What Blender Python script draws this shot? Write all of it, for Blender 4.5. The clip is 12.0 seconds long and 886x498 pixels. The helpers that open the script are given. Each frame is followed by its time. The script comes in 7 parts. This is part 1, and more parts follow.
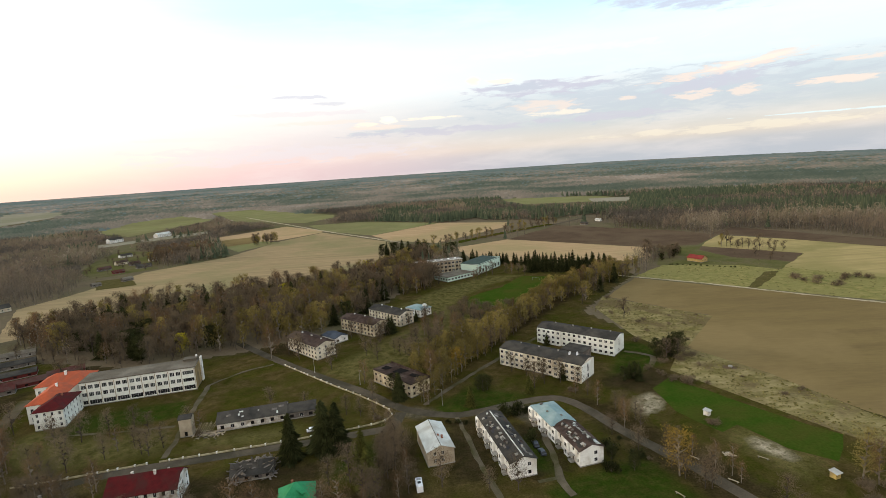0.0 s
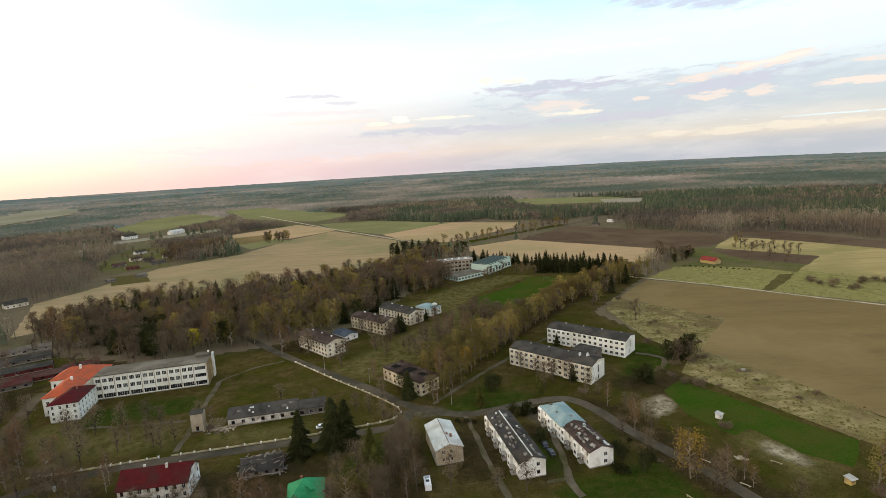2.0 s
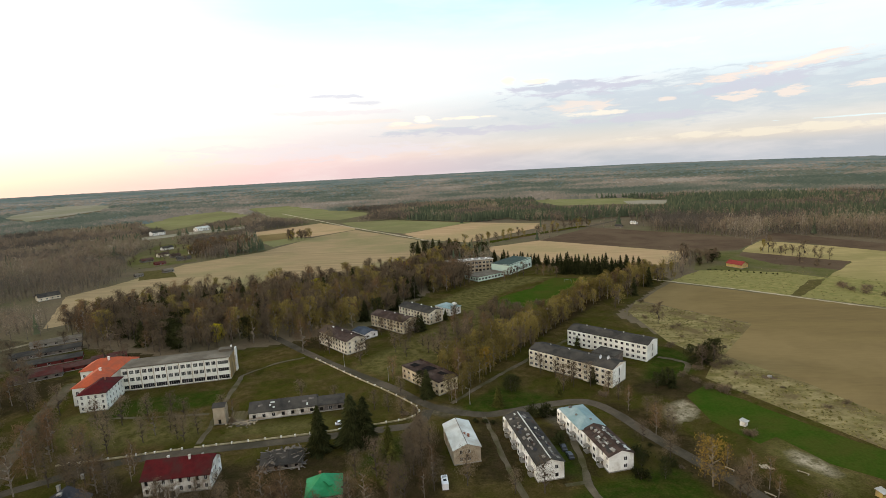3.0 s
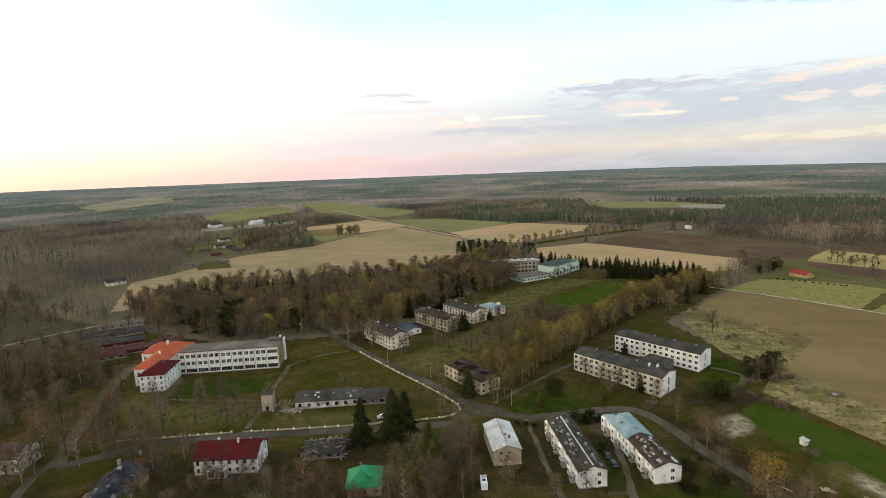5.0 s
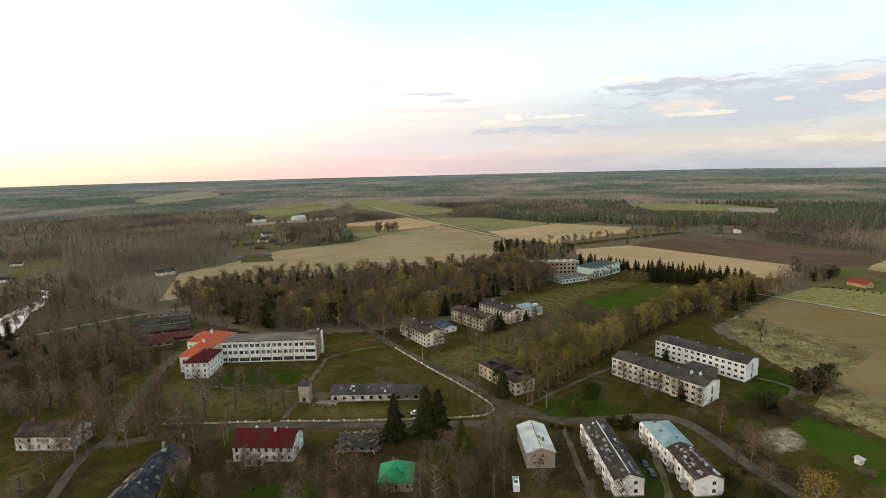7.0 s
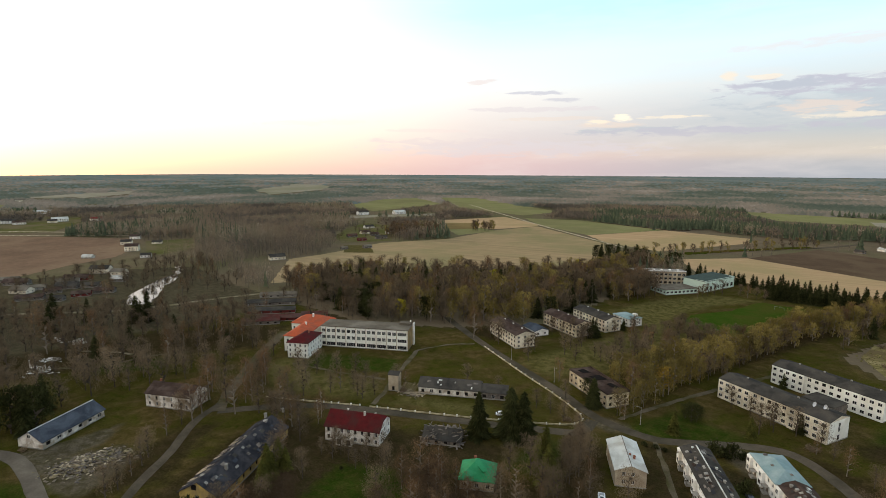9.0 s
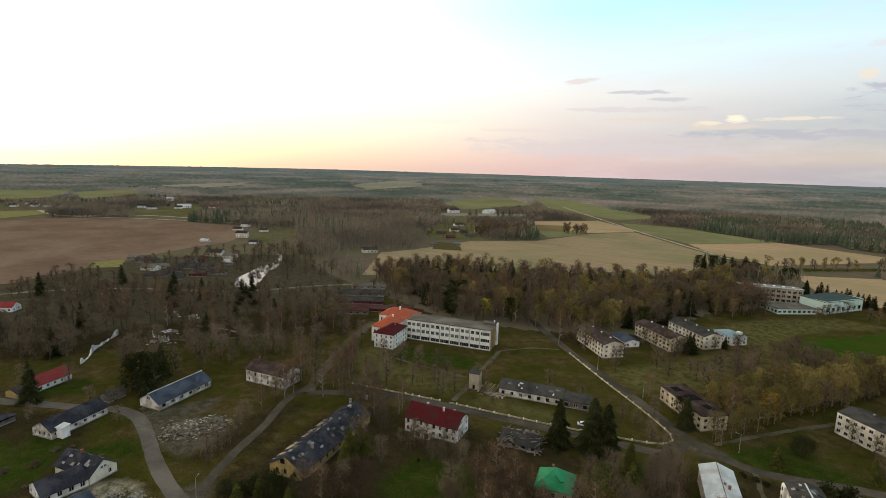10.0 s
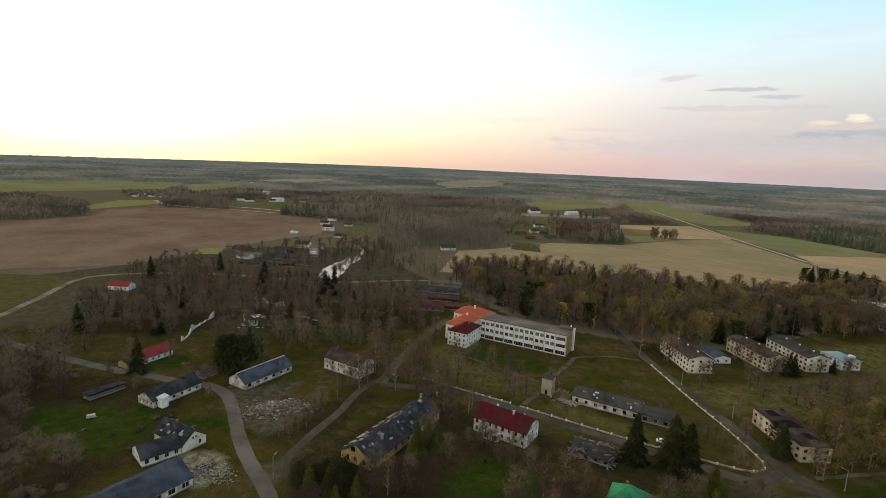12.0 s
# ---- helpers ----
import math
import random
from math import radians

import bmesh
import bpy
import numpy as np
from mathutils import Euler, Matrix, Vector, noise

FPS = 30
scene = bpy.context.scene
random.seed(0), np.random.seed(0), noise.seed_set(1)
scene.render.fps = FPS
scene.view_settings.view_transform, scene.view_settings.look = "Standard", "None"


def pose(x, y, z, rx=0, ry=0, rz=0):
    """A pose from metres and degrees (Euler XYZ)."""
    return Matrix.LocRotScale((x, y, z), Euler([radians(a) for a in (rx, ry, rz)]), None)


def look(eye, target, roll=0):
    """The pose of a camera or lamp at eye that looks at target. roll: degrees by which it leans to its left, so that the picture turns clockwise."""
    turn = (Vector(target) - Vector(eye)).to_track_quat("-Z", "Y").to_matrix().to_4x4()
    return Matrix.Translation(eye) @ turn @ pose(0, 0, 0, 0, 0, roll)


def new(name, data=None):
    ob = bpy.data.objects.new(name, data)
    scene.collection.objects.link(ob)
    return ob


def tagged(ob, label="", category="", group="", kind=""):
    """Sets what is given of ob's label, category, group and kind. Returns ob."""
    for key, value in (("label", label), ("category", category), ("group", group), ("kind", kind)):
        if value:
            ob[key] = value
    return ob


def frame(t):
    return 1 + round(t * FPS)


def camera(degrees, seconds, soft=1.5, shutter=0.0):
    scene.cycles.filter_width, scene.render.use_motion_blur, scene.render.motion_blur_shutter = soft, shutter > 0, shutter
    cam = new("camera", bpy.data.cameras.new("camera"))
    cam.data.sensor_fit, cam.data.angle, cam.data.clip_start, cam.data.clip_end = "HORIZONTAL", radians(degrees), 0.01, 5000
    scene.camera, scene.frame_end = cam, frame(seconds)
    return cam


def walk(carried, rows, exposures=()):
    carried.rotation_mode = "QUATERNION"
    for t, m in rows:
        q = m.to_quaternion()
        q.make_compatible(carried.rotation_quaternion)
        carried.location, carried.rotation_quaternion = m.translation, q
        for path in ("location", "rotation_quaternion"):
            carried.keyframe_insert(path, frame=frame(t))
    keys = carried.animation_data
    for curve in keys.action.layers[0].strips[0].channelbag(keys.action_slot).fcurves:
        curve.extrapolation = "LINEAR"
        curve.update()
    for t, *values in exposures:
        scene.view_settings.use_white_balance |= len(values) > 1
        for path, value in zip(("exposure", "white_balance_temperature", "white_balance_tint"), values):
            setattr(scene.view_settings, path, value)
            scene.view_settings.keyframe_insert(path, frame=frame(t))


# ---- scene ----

# camera and its way: seconds, place, yaw, pitch, lean
WAY = [
    (0.0, 0.00, 0.00, 95.00, 0.00, -8.97, -3.82),
    (0.5, -0.01, -0.02, 94.91, 0.32, -8.96, -3.71),
    (1.0, -0.02, -0.02, 94.82, 0.58, -8.96, -3.64),
    (1.5, -0.03, -0.02, 94.73, 0.71, -8.94, -3.57),
    (2.0, -0.04, -0.01, 94.63, 1.20, -8.92, -3.46),
    (2.5, -0.05, 0.02, 94.53, 2.15, -8.89, -3.28),
    (3.0, -0.05, 0.05, 94.42, 3.52, -8.79, -3.03),
    (5.0, -0.07, 0.37, 93.98, 8.74, -8.64, -2.11),
    (5.5, -0.07, 0.49, 93.87, 9.87, -8.62, -1.91),
    (6.0, -0.06, 0.64, 93.76, 10.84, -8.63, -1.75),
    (6.5, -0.06, 0.80, 93.66, 11.96, -8.64, -1.55),
    (8.5, -0.01, 1.71, 93.26, 19.35, -8.62, -0.45),
    (9.0, 0.01, 2.00, 93.18, 23.84, -8.66, 0.29),
    (9.5, 0.03, 2.32, 93.10, 28.95, -8.75, 1.08),
    (10.0, 0.05, 2.68, 93.02, 33.86, -8.90, 1.76),
    (10.5, 0.08, 3.06, 92.95, 36.50, -8.99, 2.07),
    (11.0, 0.11, 3.48, 92.89, 38.37, -9.08, 2.28),
    (11.5, 0.15, 3.93, 92.84, 40.16, -9.20, 2.38),
    (12.0, 0.19, 4.41, 92.80, 42.84, -9.33, 2.63),
]
cam = camera(82.0, 12.0, 0.65)
walk(cam, [(t, pose(x, y, z, 90 + pitch, 0, yaw) @ pose(0, 0, 0, 0, 0, lean)) for t, x, y, z, yaw, pitch, lean in WAY],
     [(0.0, 0.06, 6680, 10), (6.5, 0.02, 6680, 10), (8.5, -0.08, 6680, 10), (9.5, -0.22, 6680, 10), (12.0, -0.38, 6680, 10)])

# ---- sky and light: a pale evening sky with thin cloud, the sun low behind it ----
SUN_YAW, SUN_HIGH = 78.0, 9.0
world = bpy.data.worlds.new("evening_sky")
scene.world = world
world.use_nodes = True
nt = world.node_tree
nt.nodes.clear()


def node(tree, kind, **values):
    n = tree.nodes.new(kind)
    for key, value in values.items():
        n.inputs[key.replace("_", " ")].default_value = value
    return n


def maths(tree, op, a, b=0.0, clamp=False):
    n = tree.nodes.new("ShaderNodeMath")
    n.operation, n.use_clamp = op, clamp
    for k, v in ((0, a), (1, b)):
        if isinstance(v, (int, float)):
            n.inputs[k].default_value = v
        else:
            tree.links.new(v, n.inputs[k])
    return n.outputs[0]


def mixed(tree, fac, a, b):
    n = tree.nodes.new("ShaderNodeMix")
    n.data_type = "RGBA"
    for k, v in ((0, fac), (6, a), (7, b)):
        if isinstance(v, (int, float)):
            n.inputs[k].default_value = v
        elif isinstance(v, tuple):
            n.inputs[k].default_value = (*v, 1)
        else:
            tree.links.new(v, n.inputs[k])
    return n.outputs[2]


def ramp(tree, fac, stops, smooth=False):
    n = tree.nodes.new("ShaderNodeValToRGB")
    if smooth:
        n.color_ramp.interpolation = "EASE"
    els = n.color_ramp.elements
    while len(els) < len(stops):
        els.new(0.5)
    for e, (p, c) in zip(els, stops):
        e.position = p
        e.color = (c, c, c, 1) if isinstance(c, (int, float)) else (*c, 1)
    tree.links.new(fac, n.inputs[0])
    return n.outputs[0]


def noise_of(tree, vector, scale, detail=4.0, rough=0.55, distortion=0.0):
    n = node(tree, "ShaderNodeTexNoise", Scale=scale, Detail=detail, Roughness=rough, Distortion=distortion)
    if vector is not None:
        tree.links.new(vector, n.inputs["Vector"])
    return n.outputs["Fac"]


way = nt.nodes.new("ShaderNodeTexCoord").outputs["Generated"]
split = nt.nodes.new("ShaderNodeSeparateXYZ")
nt.links.new(way, split.inputs[0])
high = maths(nt, "MAXIMUM", split.outputs[2], 0.0)
sky = nt.nodes.new("ShaderNodeTexSky")
sky.sky_type, sky.sun_disc = "NISHITA", False
sky.sun_elevation, sky.sun_rotation = radians(SUN_HIGH), radians(-SUN_YAW)
sky.air_density, sky.dust_density = 1.0, 2.0
# how near the sun's bearing
a = radians(SUN_YAW)
toward = maths(nt, "ADD", maths(nt, "MULTIPLY", split.outputs[0], -math.sin(a)), maths(nt, "MULTIPLY", split.outputs[1], math.cos(a)))
glow = maths(nt, "MULTIPLY_ADD", toward, 0.5)
glow.node.inputs[2].default_value = 0.5
# bearing (to the left of north) and height in degrees
bearing = maths(nt, "MULTIPLY", maths(nt, "ARCTAN2", maths(nt, "MULTIPLY", split.outputs[0], -1.0), split.outputs[1]), 57.296)
height = maths(nt, "MULTIPLY", maths(nt, "ARCSINE", split.outputs[2]), 57.296)
flat = nt.nodes.new("ShaderNodeCombineXYZ")
nt.links.new(maths(nt, "MULTIPLY", bearing, 0.20), flat.inputs[0])
nt.links.new(maths(nt, "MULTIPLY", height, 1.0), flat.inputs[1])
middle = ramp(nt, high, [(0.0, (0.95, 0.68, 0.71)), (0.025, (0.96, 0.71, 0.75)), (0.055, (0.84, 0.74, 0.82)), (0.09, (0.98, 0.87, 0.88)), (0.14, (1.16, 1.10, 1.07)), (0.21, (1.04, 1.32, 1.48)), (0.275, (0.76, 1.28, 1.58)), (0.33, (0.80, 1.22, 1.40)), (0.7, (0.75, 0.95, 1.1))])
away = ramp(nt, high, [(0.0, (0.55, 0.60, 0.68)), (0.018, (0.58, 0.61, 0.67)), (0.032, (0.76, 0.70, 0.65)), (0.048, (0.72, 0.70, 0.69)), (0.07, (0.58, 0.64, 0.72)), (0.11, (0.61, 0.69, 0.78)), (0.15, (0.84, 0.94, 1.0)), (0.21, (0.92, 1.16, 1.30)), (0.29, (0.64, 1.14, 1.44)), (0.6, (0.62, 0.78, 1.0))])
bright = ramp(nt, high, [(0.0, (1.03, 0.76, 0.66)), (0.03, (1.13, 0.91, 0.76)), (0.08, (1.38, 1.24, 1.02)), (0.16, (1.5, 1.45, 1.4)), (0.5, (1.5, 1.48, 1.46)), (1.0, (1.0, 1.02, 1.05))])
sunny = ramp(nt, glow, [(0.74, 0.0), (0.96, 1.0)], True)
turned = ramp(nt, glow, [(0.46, 1.0), (0.84, 0.0)], True)
behind = ramp(nt, high, [(0.0, (1.35, 1.2, 1.1)), (0.25, (1.6, 1.5, 1.42)), (1.0, (0.95, 1.0, 1.05))])
rear = ramp(nt, maths(nt, "MULTIPLY", split.outputs[1], -1.0), [(0.0, 0.0), (0.6, 1.0)], True)
body = mixed(nt, rear, mixed(nt, sunny, mixed(nt, turned, middle, away), bright), behind)
ragged = noise_of(nt, flat.outputs[0], 1.9, 7, 0.62, 0.5)
streaky = noise_of(nt, flat.outputs[0], 0.45, 6, 0.6, 0.2)
dim = maths(nt, "SUBTRACT", 1.0, sunny, True)
body = mixed(nt, maths(nt, "MULTIPLY", ramp(nt, streaky, [(0.46, 0.0), (0.66, 1.0)]), maths(nt, "MULTIPLY", dim, 0.30)), body, (1.02, 0.95, 0.94))


def cloud(under, bear, high_, wide, tall, slope, colour, strength, rough=4.6):
    """A cloud in the sky: an ellipse with a ragged edge, by its bearing and height in degrees."""
    du = maths(nt, "SUBTRACT", bearing, bear)
    dv = maths(nt, "SUBTRACT", maths(nt, "SUBTRACT", height, high_), maths(nt, "MULTIPLY", du, slope))
    u, v = maths(nt, "DIVIDE", du, wide), maths(nt, "DIVIDE", dv, tall)
    d = maths(nt, "ADD", maths(nt, "MULTIPLY", u, u), maths(nt, "MULTIPLY", v, v))
    m = maths(nt, "ADD", maths(nt, "SUBTRACT", 1.0, d), maths(nt, "MULTIPLY", maths(nt, "SUBTRACT", ragged, 0.5), rough))
    return mixed(nt, ramp(nt, m, [(0.0, 0.0), (0.9, strength)], True), under, colour)


GREY, LILAC, PEACH, CREAM = (0.56, 0.62, 0.73), (0.61, 0.60, 0.74), (0.96, 0.80, 0.73), (1.12, 0.98, 0.82)
for spec in (
        (-24, 6.0, 20, 2.4, 0.0, GREY, 0.7), (-14, 11.2, 12, 0.5, 0.02, (1.0, 0.92, 0.92), 0.5), (-24, 14.9, 9.5, 1.7, 0.185, (0.62, 0.65, 0.80), 0.85, 3.0), (16, 2.5, 17, 1.0, 0.0, (0.80, 0.76, 0.87), 0.65), (3, 4.3, 8.5, 0.45, 0.0, GREY, 0.75),
        (-1.5, 4.1, 11, 0.5, 0.0, LILAC, 0.8), (14, 6.6, 7, 0.35, 0.0, (0.86, 0.78, 0.84), 0.7), (24, 3.2, 9, 0.5, 0.0, (0.84, 0.74, 0.82), 0.6), (-11, 7.8, 8.0, 0.9, 0.0, LILAC, 0.9), (-9.5, 7.9, 3.5, 0.6, 0.0, GREY, 0.6), (-28, 6.6, 7, 0.8, -0.09, LILAC, 0.7), (-18, 4.3, 8, 0.5, 0.0, LILAC, 0.7),
        (-12, 5.9, 3.8, 0.75, 0.0, PEACH, 0.75), (-13, 5.05, 3.8, 0.3, 0.0, CREAM, 0.7), (6.5, 4.9, 4.0, 0.4, 0.0, PEACH, 0.7), (-29, 7.6, 7.5, 0.55, -0.094, PEACH, 0.9, 6.0), (-31, 7.9, 4, 0.25, -0.094, CREAM, 0.5, 6.0),
        (-20, 5.85, 1.2, 0.26, 0.0, PEACH, 0.8, 6.0), (-26.4, 5.45, 2.4, 0.45, 0.0, PEACH, 0.8, 6.5), (-31, 5.4, 1.8, 0.5, 0.0, PEACH, 0.8, 6.5), (-38, 5.3, 4.0, 0.35, 0.03, PEACH, 0.9, 6.0), (-39.5, 6.9, 3.0, 0.28, 0.05, PEACH, 0.8, 6.0),
        (-38, 2.75, 8, 0.1, 0.02, (0.80, 1.0, 1.1), 0.8), (-30, 2.1, 14, 0.45, 0.0, (0.98, 0.90, 0.76), 0.6), (7.6, 5.2, 1.6, 0.32, 0.0, CREAM, 1.0, 3.0), (5.0, 5.5, 1.2, 0.5, 0.0, (1.3, 1.18, 0.95), 1.0, 3.0),
        (0.5, 5.5, 3.8, 0.2, 0.0, CREAM, 0.8), (-4.5, 9.0, 0.9, 0.55, 0.0, CREAM, 0.9, 3.0), (-7.2, 8.75, 2.2, 0.3, 0.0, CREAM, 0.8), (19.8, 9.5, 2.2, 0.35, -0.10, (0.98, 0.86, 0.86), 0.85, 3.0), (14, 8.3, 3.6, 0.25, 0.02, LILAC, 0.7),
        (10.5, 7.5, 2.6, 0.25, 0.0, LILAC, 0.6), (26, 4.4, 6, 0.25, 0.0, (0.98, 0.82, 0.84), 0.6), (38, 5.0, 7, 0.35, -0.03, (1.12, 0.96, 0.90), 0.6), (12, 5.6, 8, 0.25, 0.0, PEACH, 0.5)):
    body = cloud(body, *spec)
back1 = nt.nodes.new("ShaderNodeBackground")
nt.links.new(sky.outputs[0], back1.inputs[0])
back1.inputs[1].default_value = 0.05
back2 = nt.nodes.new("ShaderNodeBackground")
nt.links.new(body, back2.inputs[0])
back2.inputs[1].default_value = 0.90
both = nt.nodes.new("ShaderNodeAddShader")
nt.links.new(back1.outputs[0], both.inputs[0])
nt.links.new(back2.outputs[0], both.inputs[1])
nt.links.new(both.outputs[0], nt.nodes.new("ShaderNodeOutputWorld").inputs[0])

sun = new("sun", bpy.data.lights.new("sun", "SUN"))
sun.data.energy, sun.data.angle, sun.data.color = 1.0, radians(14), (1.0, 0.78, 0.54)
sun.matrix_world = look((0, 0, 0), (math.sin(a) * math.cos(radians(14)), -math.cos(a) * math.cos(radians(14)), -math.sin(radians(14))))

# ---- materials ----
def material(name, c1, c2, scale=0.5, rough=0.85, c3=None, scale3=0.05, bump=0.0, bump_scale=8.0, per_object=0.0, per_island=0.0, metal=0.0, gloss=0.0,
             stretch=None, fine=0.0, spread=(0.35, 0.65), turn=0.0):
    """Two colours mixed by a noise of that scale (per metre), a third in large stains, fine grain, and chance per object or island."""
    m = bpy.data.materials.new(name)
    m.use_nodes = True
    t = m.node_tree
    bsdf = t.nodes["Principled BSDF"]
    place = t.nodes.new("ShaderNodeNewGeometry")
    vec = place.outputs["Position"]
    if stretch:
        mp = t.nodes.new("ShaderNodeMapping")
        mp.inputs["Scale"].default_value = stretch
        mp.inputs["Rotation"].default_value = (0, 0, radians(turn))
        t.links.new(vec, mp.inputs["Vector"])
        vec = mp.outputs["Vector"]
    col = mixed(t, ramp(t, noise_of(t, vec, scale, 5, 0.6), [(spread[0], 0.0), (spread[1], 1.0)]), c1, c2)
    if c3:
        col = mixed(t, ramp(t, noise_of(t, place.outputs["Position"], scale3, 5, 0.6, 0.4), [(0.45, 0.0), (0.62, 1.0)]), col, c3)
    value = None
    if fine:
        value = maths(t, "MULTIPLY_ADD", noise_of(t, vec, scale * 9, 3, 0.7), fine)
        value.node.inputs[2].default_value = 1 - fine / 2
    for amount, kind in ((per_object, "o"), (per_island, "i")):
        if amount:
            rnd = t.nodes.new("ShaderNodeObjectInfo").outputs["Random"] if kind == "o" else place.outputs["Random Per Island"]
            v = maths(t, "MULTIPLY_ADD", rnd, amount)
            v.node.inputs[2].default_value = 1 - amount / 2
            value = v if value is None else maths(t, "MULTIPLY", value, v)
    if value is not None:
        hsv = node(t, "ShaderNodeHueSaturation")
        t.links.new(value, hsv.inputs["Value"])
        t.links.new(col, hsv.inputs["Color"])
        col = hsv.outputs[0]
    t.links.new(col, bsdf.inputs["Base Color"])
    bsdf.inputs["Roughness"].default_value = rough
    bsdf.inputs["Metallic"].default_value = metal
    bsdf.inputs["Specular IOR Level"].default_value = gloss
    if bump:
        b = node(t, "ShaderNodeBump", Strength=bump, Distance=0.1)
        t.links.new(noise_of(t, vec, bump_scale, 4, 0.6), b.inputs["Height"])
        t.links.new(b.outputs[0], bsdf.inputs["Normal"])
    return m


GRASS = material("grass", (0.050, 0.046, 0.008), (0.080, 0.052, 0.017), 0.06, 0.95, (0.030, 0.043, 0.005), 0.024, fine=1.0)
FOREST_FLOOR = material("forest_floor", (0.112, 0.088, 0.056), (0.142, 0.110, 0.068), 0.05, 0.95, (0.104, 0.100, 0.046), 0.006, fine=0.7)
GARDEN = material("garden_green", (0.105, 0.100, 0.036), (0.078, 0.080, 0.026), 0.05, 0.95, (0.130, 0.105, 0.058), 0.02, fine=0.6)
LAWN = material("lawn", (0.027, 0.058, 0.006), (0.042, 0.062, 0.009), 0.12, 0.95, (0.052, 0.058, 0.011), 0.035, fine=0.8)
DRY_GRASS = material("dry_grass", (0.270, 0.218, 0.102), (0.122, 0.106, 0.034), 0.16, 0.95, (0.125, 0.094, 0.044), 0.045, fine=1.0, stretch=(0.5, 1.4, 1), turn=35)
PLOUGHED = material("ploughed_soil", (0.182, 0.132, 0.056), (0.150, 0.108, 0.048), 0.05, 0.95, (0.205, 0.148, 0.066), 0.012, fine=0.35, stretch=(0.25, 1.5, 1), turn=40)
DARK_SOIL = material("dark_ploughed_soil", (0.102, 0.070, 0.044), (0.082, 0.056, 0.036), 0.05, 0.95, (0.118, 0.084, 0.052), 0.012, fine=0.35)
STUBBLE = material("stubble", (0.335, 0.242, 0.132), (0.240, 0.178, 0.096), 0.06, 0.95, (0.215, 0.185, 0.090), 0.008, fine=0.4, stretch=(0.12, 2.2, 1), turn=42)
TAN_STUBBLE = material("tan_stubble", (0.425, 0.290, 0.160), (0.320, 0.220, 0.118), 0.06, 0.95, (0.300, 0.230, 0.115), 0.01, fine=0.35, stretch=(0.12, 2.2, 1), turn=42)
STRAW = material("straw_stubble", (0.37, 0.285, 0.125), (0.27, 0.21, 0.092), 0.06, 0.95, (0.24, 0.20, 0.08), 0.012, fine=0.3, stretch=(0.12, 2.2, 1), turn=50)
CROP = material("green_crop", (0.168, 0.170, 0.068), (0.205, 0.190, 0.088), 0.02, 0.95, (0.160, 0.148, 0.068), 0.006, fine=0.35)
BROWN_FIELD = material("brown_meadow", (0.188, 0.122, 0.078), (0.140, 0.092, 0.060), 0.02, 0.95, (0.205, 0.140, 0.088), 0.008, fine=0.5)
ASPHALT = material("worn_asphalt", (0.082, 0.067, 0.047), (0.110, 0.090, 0.064), 0.2, 0.95, (0.056, 0.049, 0.033), 0.05, fine=0.6)
GRAVEL = material("gravel", (0.135, 0.110, 0.074), (0.092, 0.076, 0.048), 0.25, 0.95, (0.066, 0.060, 0.025), 0.08, fine=0.6)
SAND = material("pale_sand", (0.50, 0.42, 0.30), (0.36, 0.29, 0.19), 0.22, 0.95, (0.22, 0.19, 0.10), 0.1, fine=0.35)
WHITE_WALL = material("white_render", (0.86, 0.85, 0.80), (0.76, 0.75, 0.69), 0.4, 0.85, (0.56, 0.52, 0.44), 0.16, fine=0.25)
CREAM_WALL = material("cream_render", (0.80, 0.74, 0.59), (0.70, 0.64, 0.50), 0.3, 0.88, (0.48, 0.42, 0.31), 0.14, fine=0.25)
PEELING = material("peeling_render", (0.72, 0.69, 0.62), (0.55, 0.51, 0.44), 0.5, 0.9, (0.30, 0.25, 0.19), 0.25, fine=0.35, spread=(0.42, 0.58))
TAN_BRICK = material("tan_brick", (0.47, 0.40, 0.29), (0.38, 0.32, 0.23), 0.4, 0.9, (0.30, 0.24, 0.17), 0.15, fine=0.2)
YELLOW_WALL = material("yellow_boards", (0.55, 0.40, 0.13), (0.44, 0.31, 0.11), 0.5, 0.85, (0.32, 0.24, 0.12), 0.25, fine=0.2)
TAN_PANEL = material("tan_panels", (0.34, 0.24, 0.115), (0.25, 0.18, 0.09), 0.4, 0.9, (0.20, 0.145, 0.08), 0.2, fine=0.35)
MINT = material("mint_panels", (0.55, 0.68, 0.58), (0.50, 0.62, 0.54), 0.3, 0.7, fine=0.1)
RED_BOARDS = material("red_boards", (0.14, 0.032, 0.028), (0.10, 0.027, 0.024), 0.5, 0.85, fine=0.3)
GREY_BOARDS = material("weathered_boards", (0.15, 0.135, 0.12), (0.09, 0.08, 0.07), 1.2, 0.9, (0.2, 0.17, 0.14), 0.4, fine=0.4)
BRICK = material("red_brick", (0.26, 0.11, 0.07), (0.20, 0.085, 0.055), 0.8, 0.9, fine=0.3)
SLATE = material("fibre_cement_roof", (0.054, 0.051, 0.044), (0.036, 0.034, 0.030), 0.35, 0.8, (0.076, 0.068, 0.056), 0.12, fine=0.6)
DARK_SLATE = material("old_dark_slate", (0.036, 0.036, 0.040), (0.024, 0.024, 0.028), 0.5, 0.75, (0.062, 0.060, 0.062), 0.2, fine=0.7)
PALE_ASPHALT = material("pale_worn_asphalt", (0.122, 0.104, 0.080), (0.092, 0.078, 0.059), 0.2, 0.95, (0.150, 0.128, 0.096), 0.06, fine=0.5)
PALE_GRAVEL = material("pale_gravel", (0.26, 0.22, 0.155), (0.17, 0.145, 0.095), 0.25, 0.95, (0.12, 0.105, 0.055), 0.08, fine=0.6)
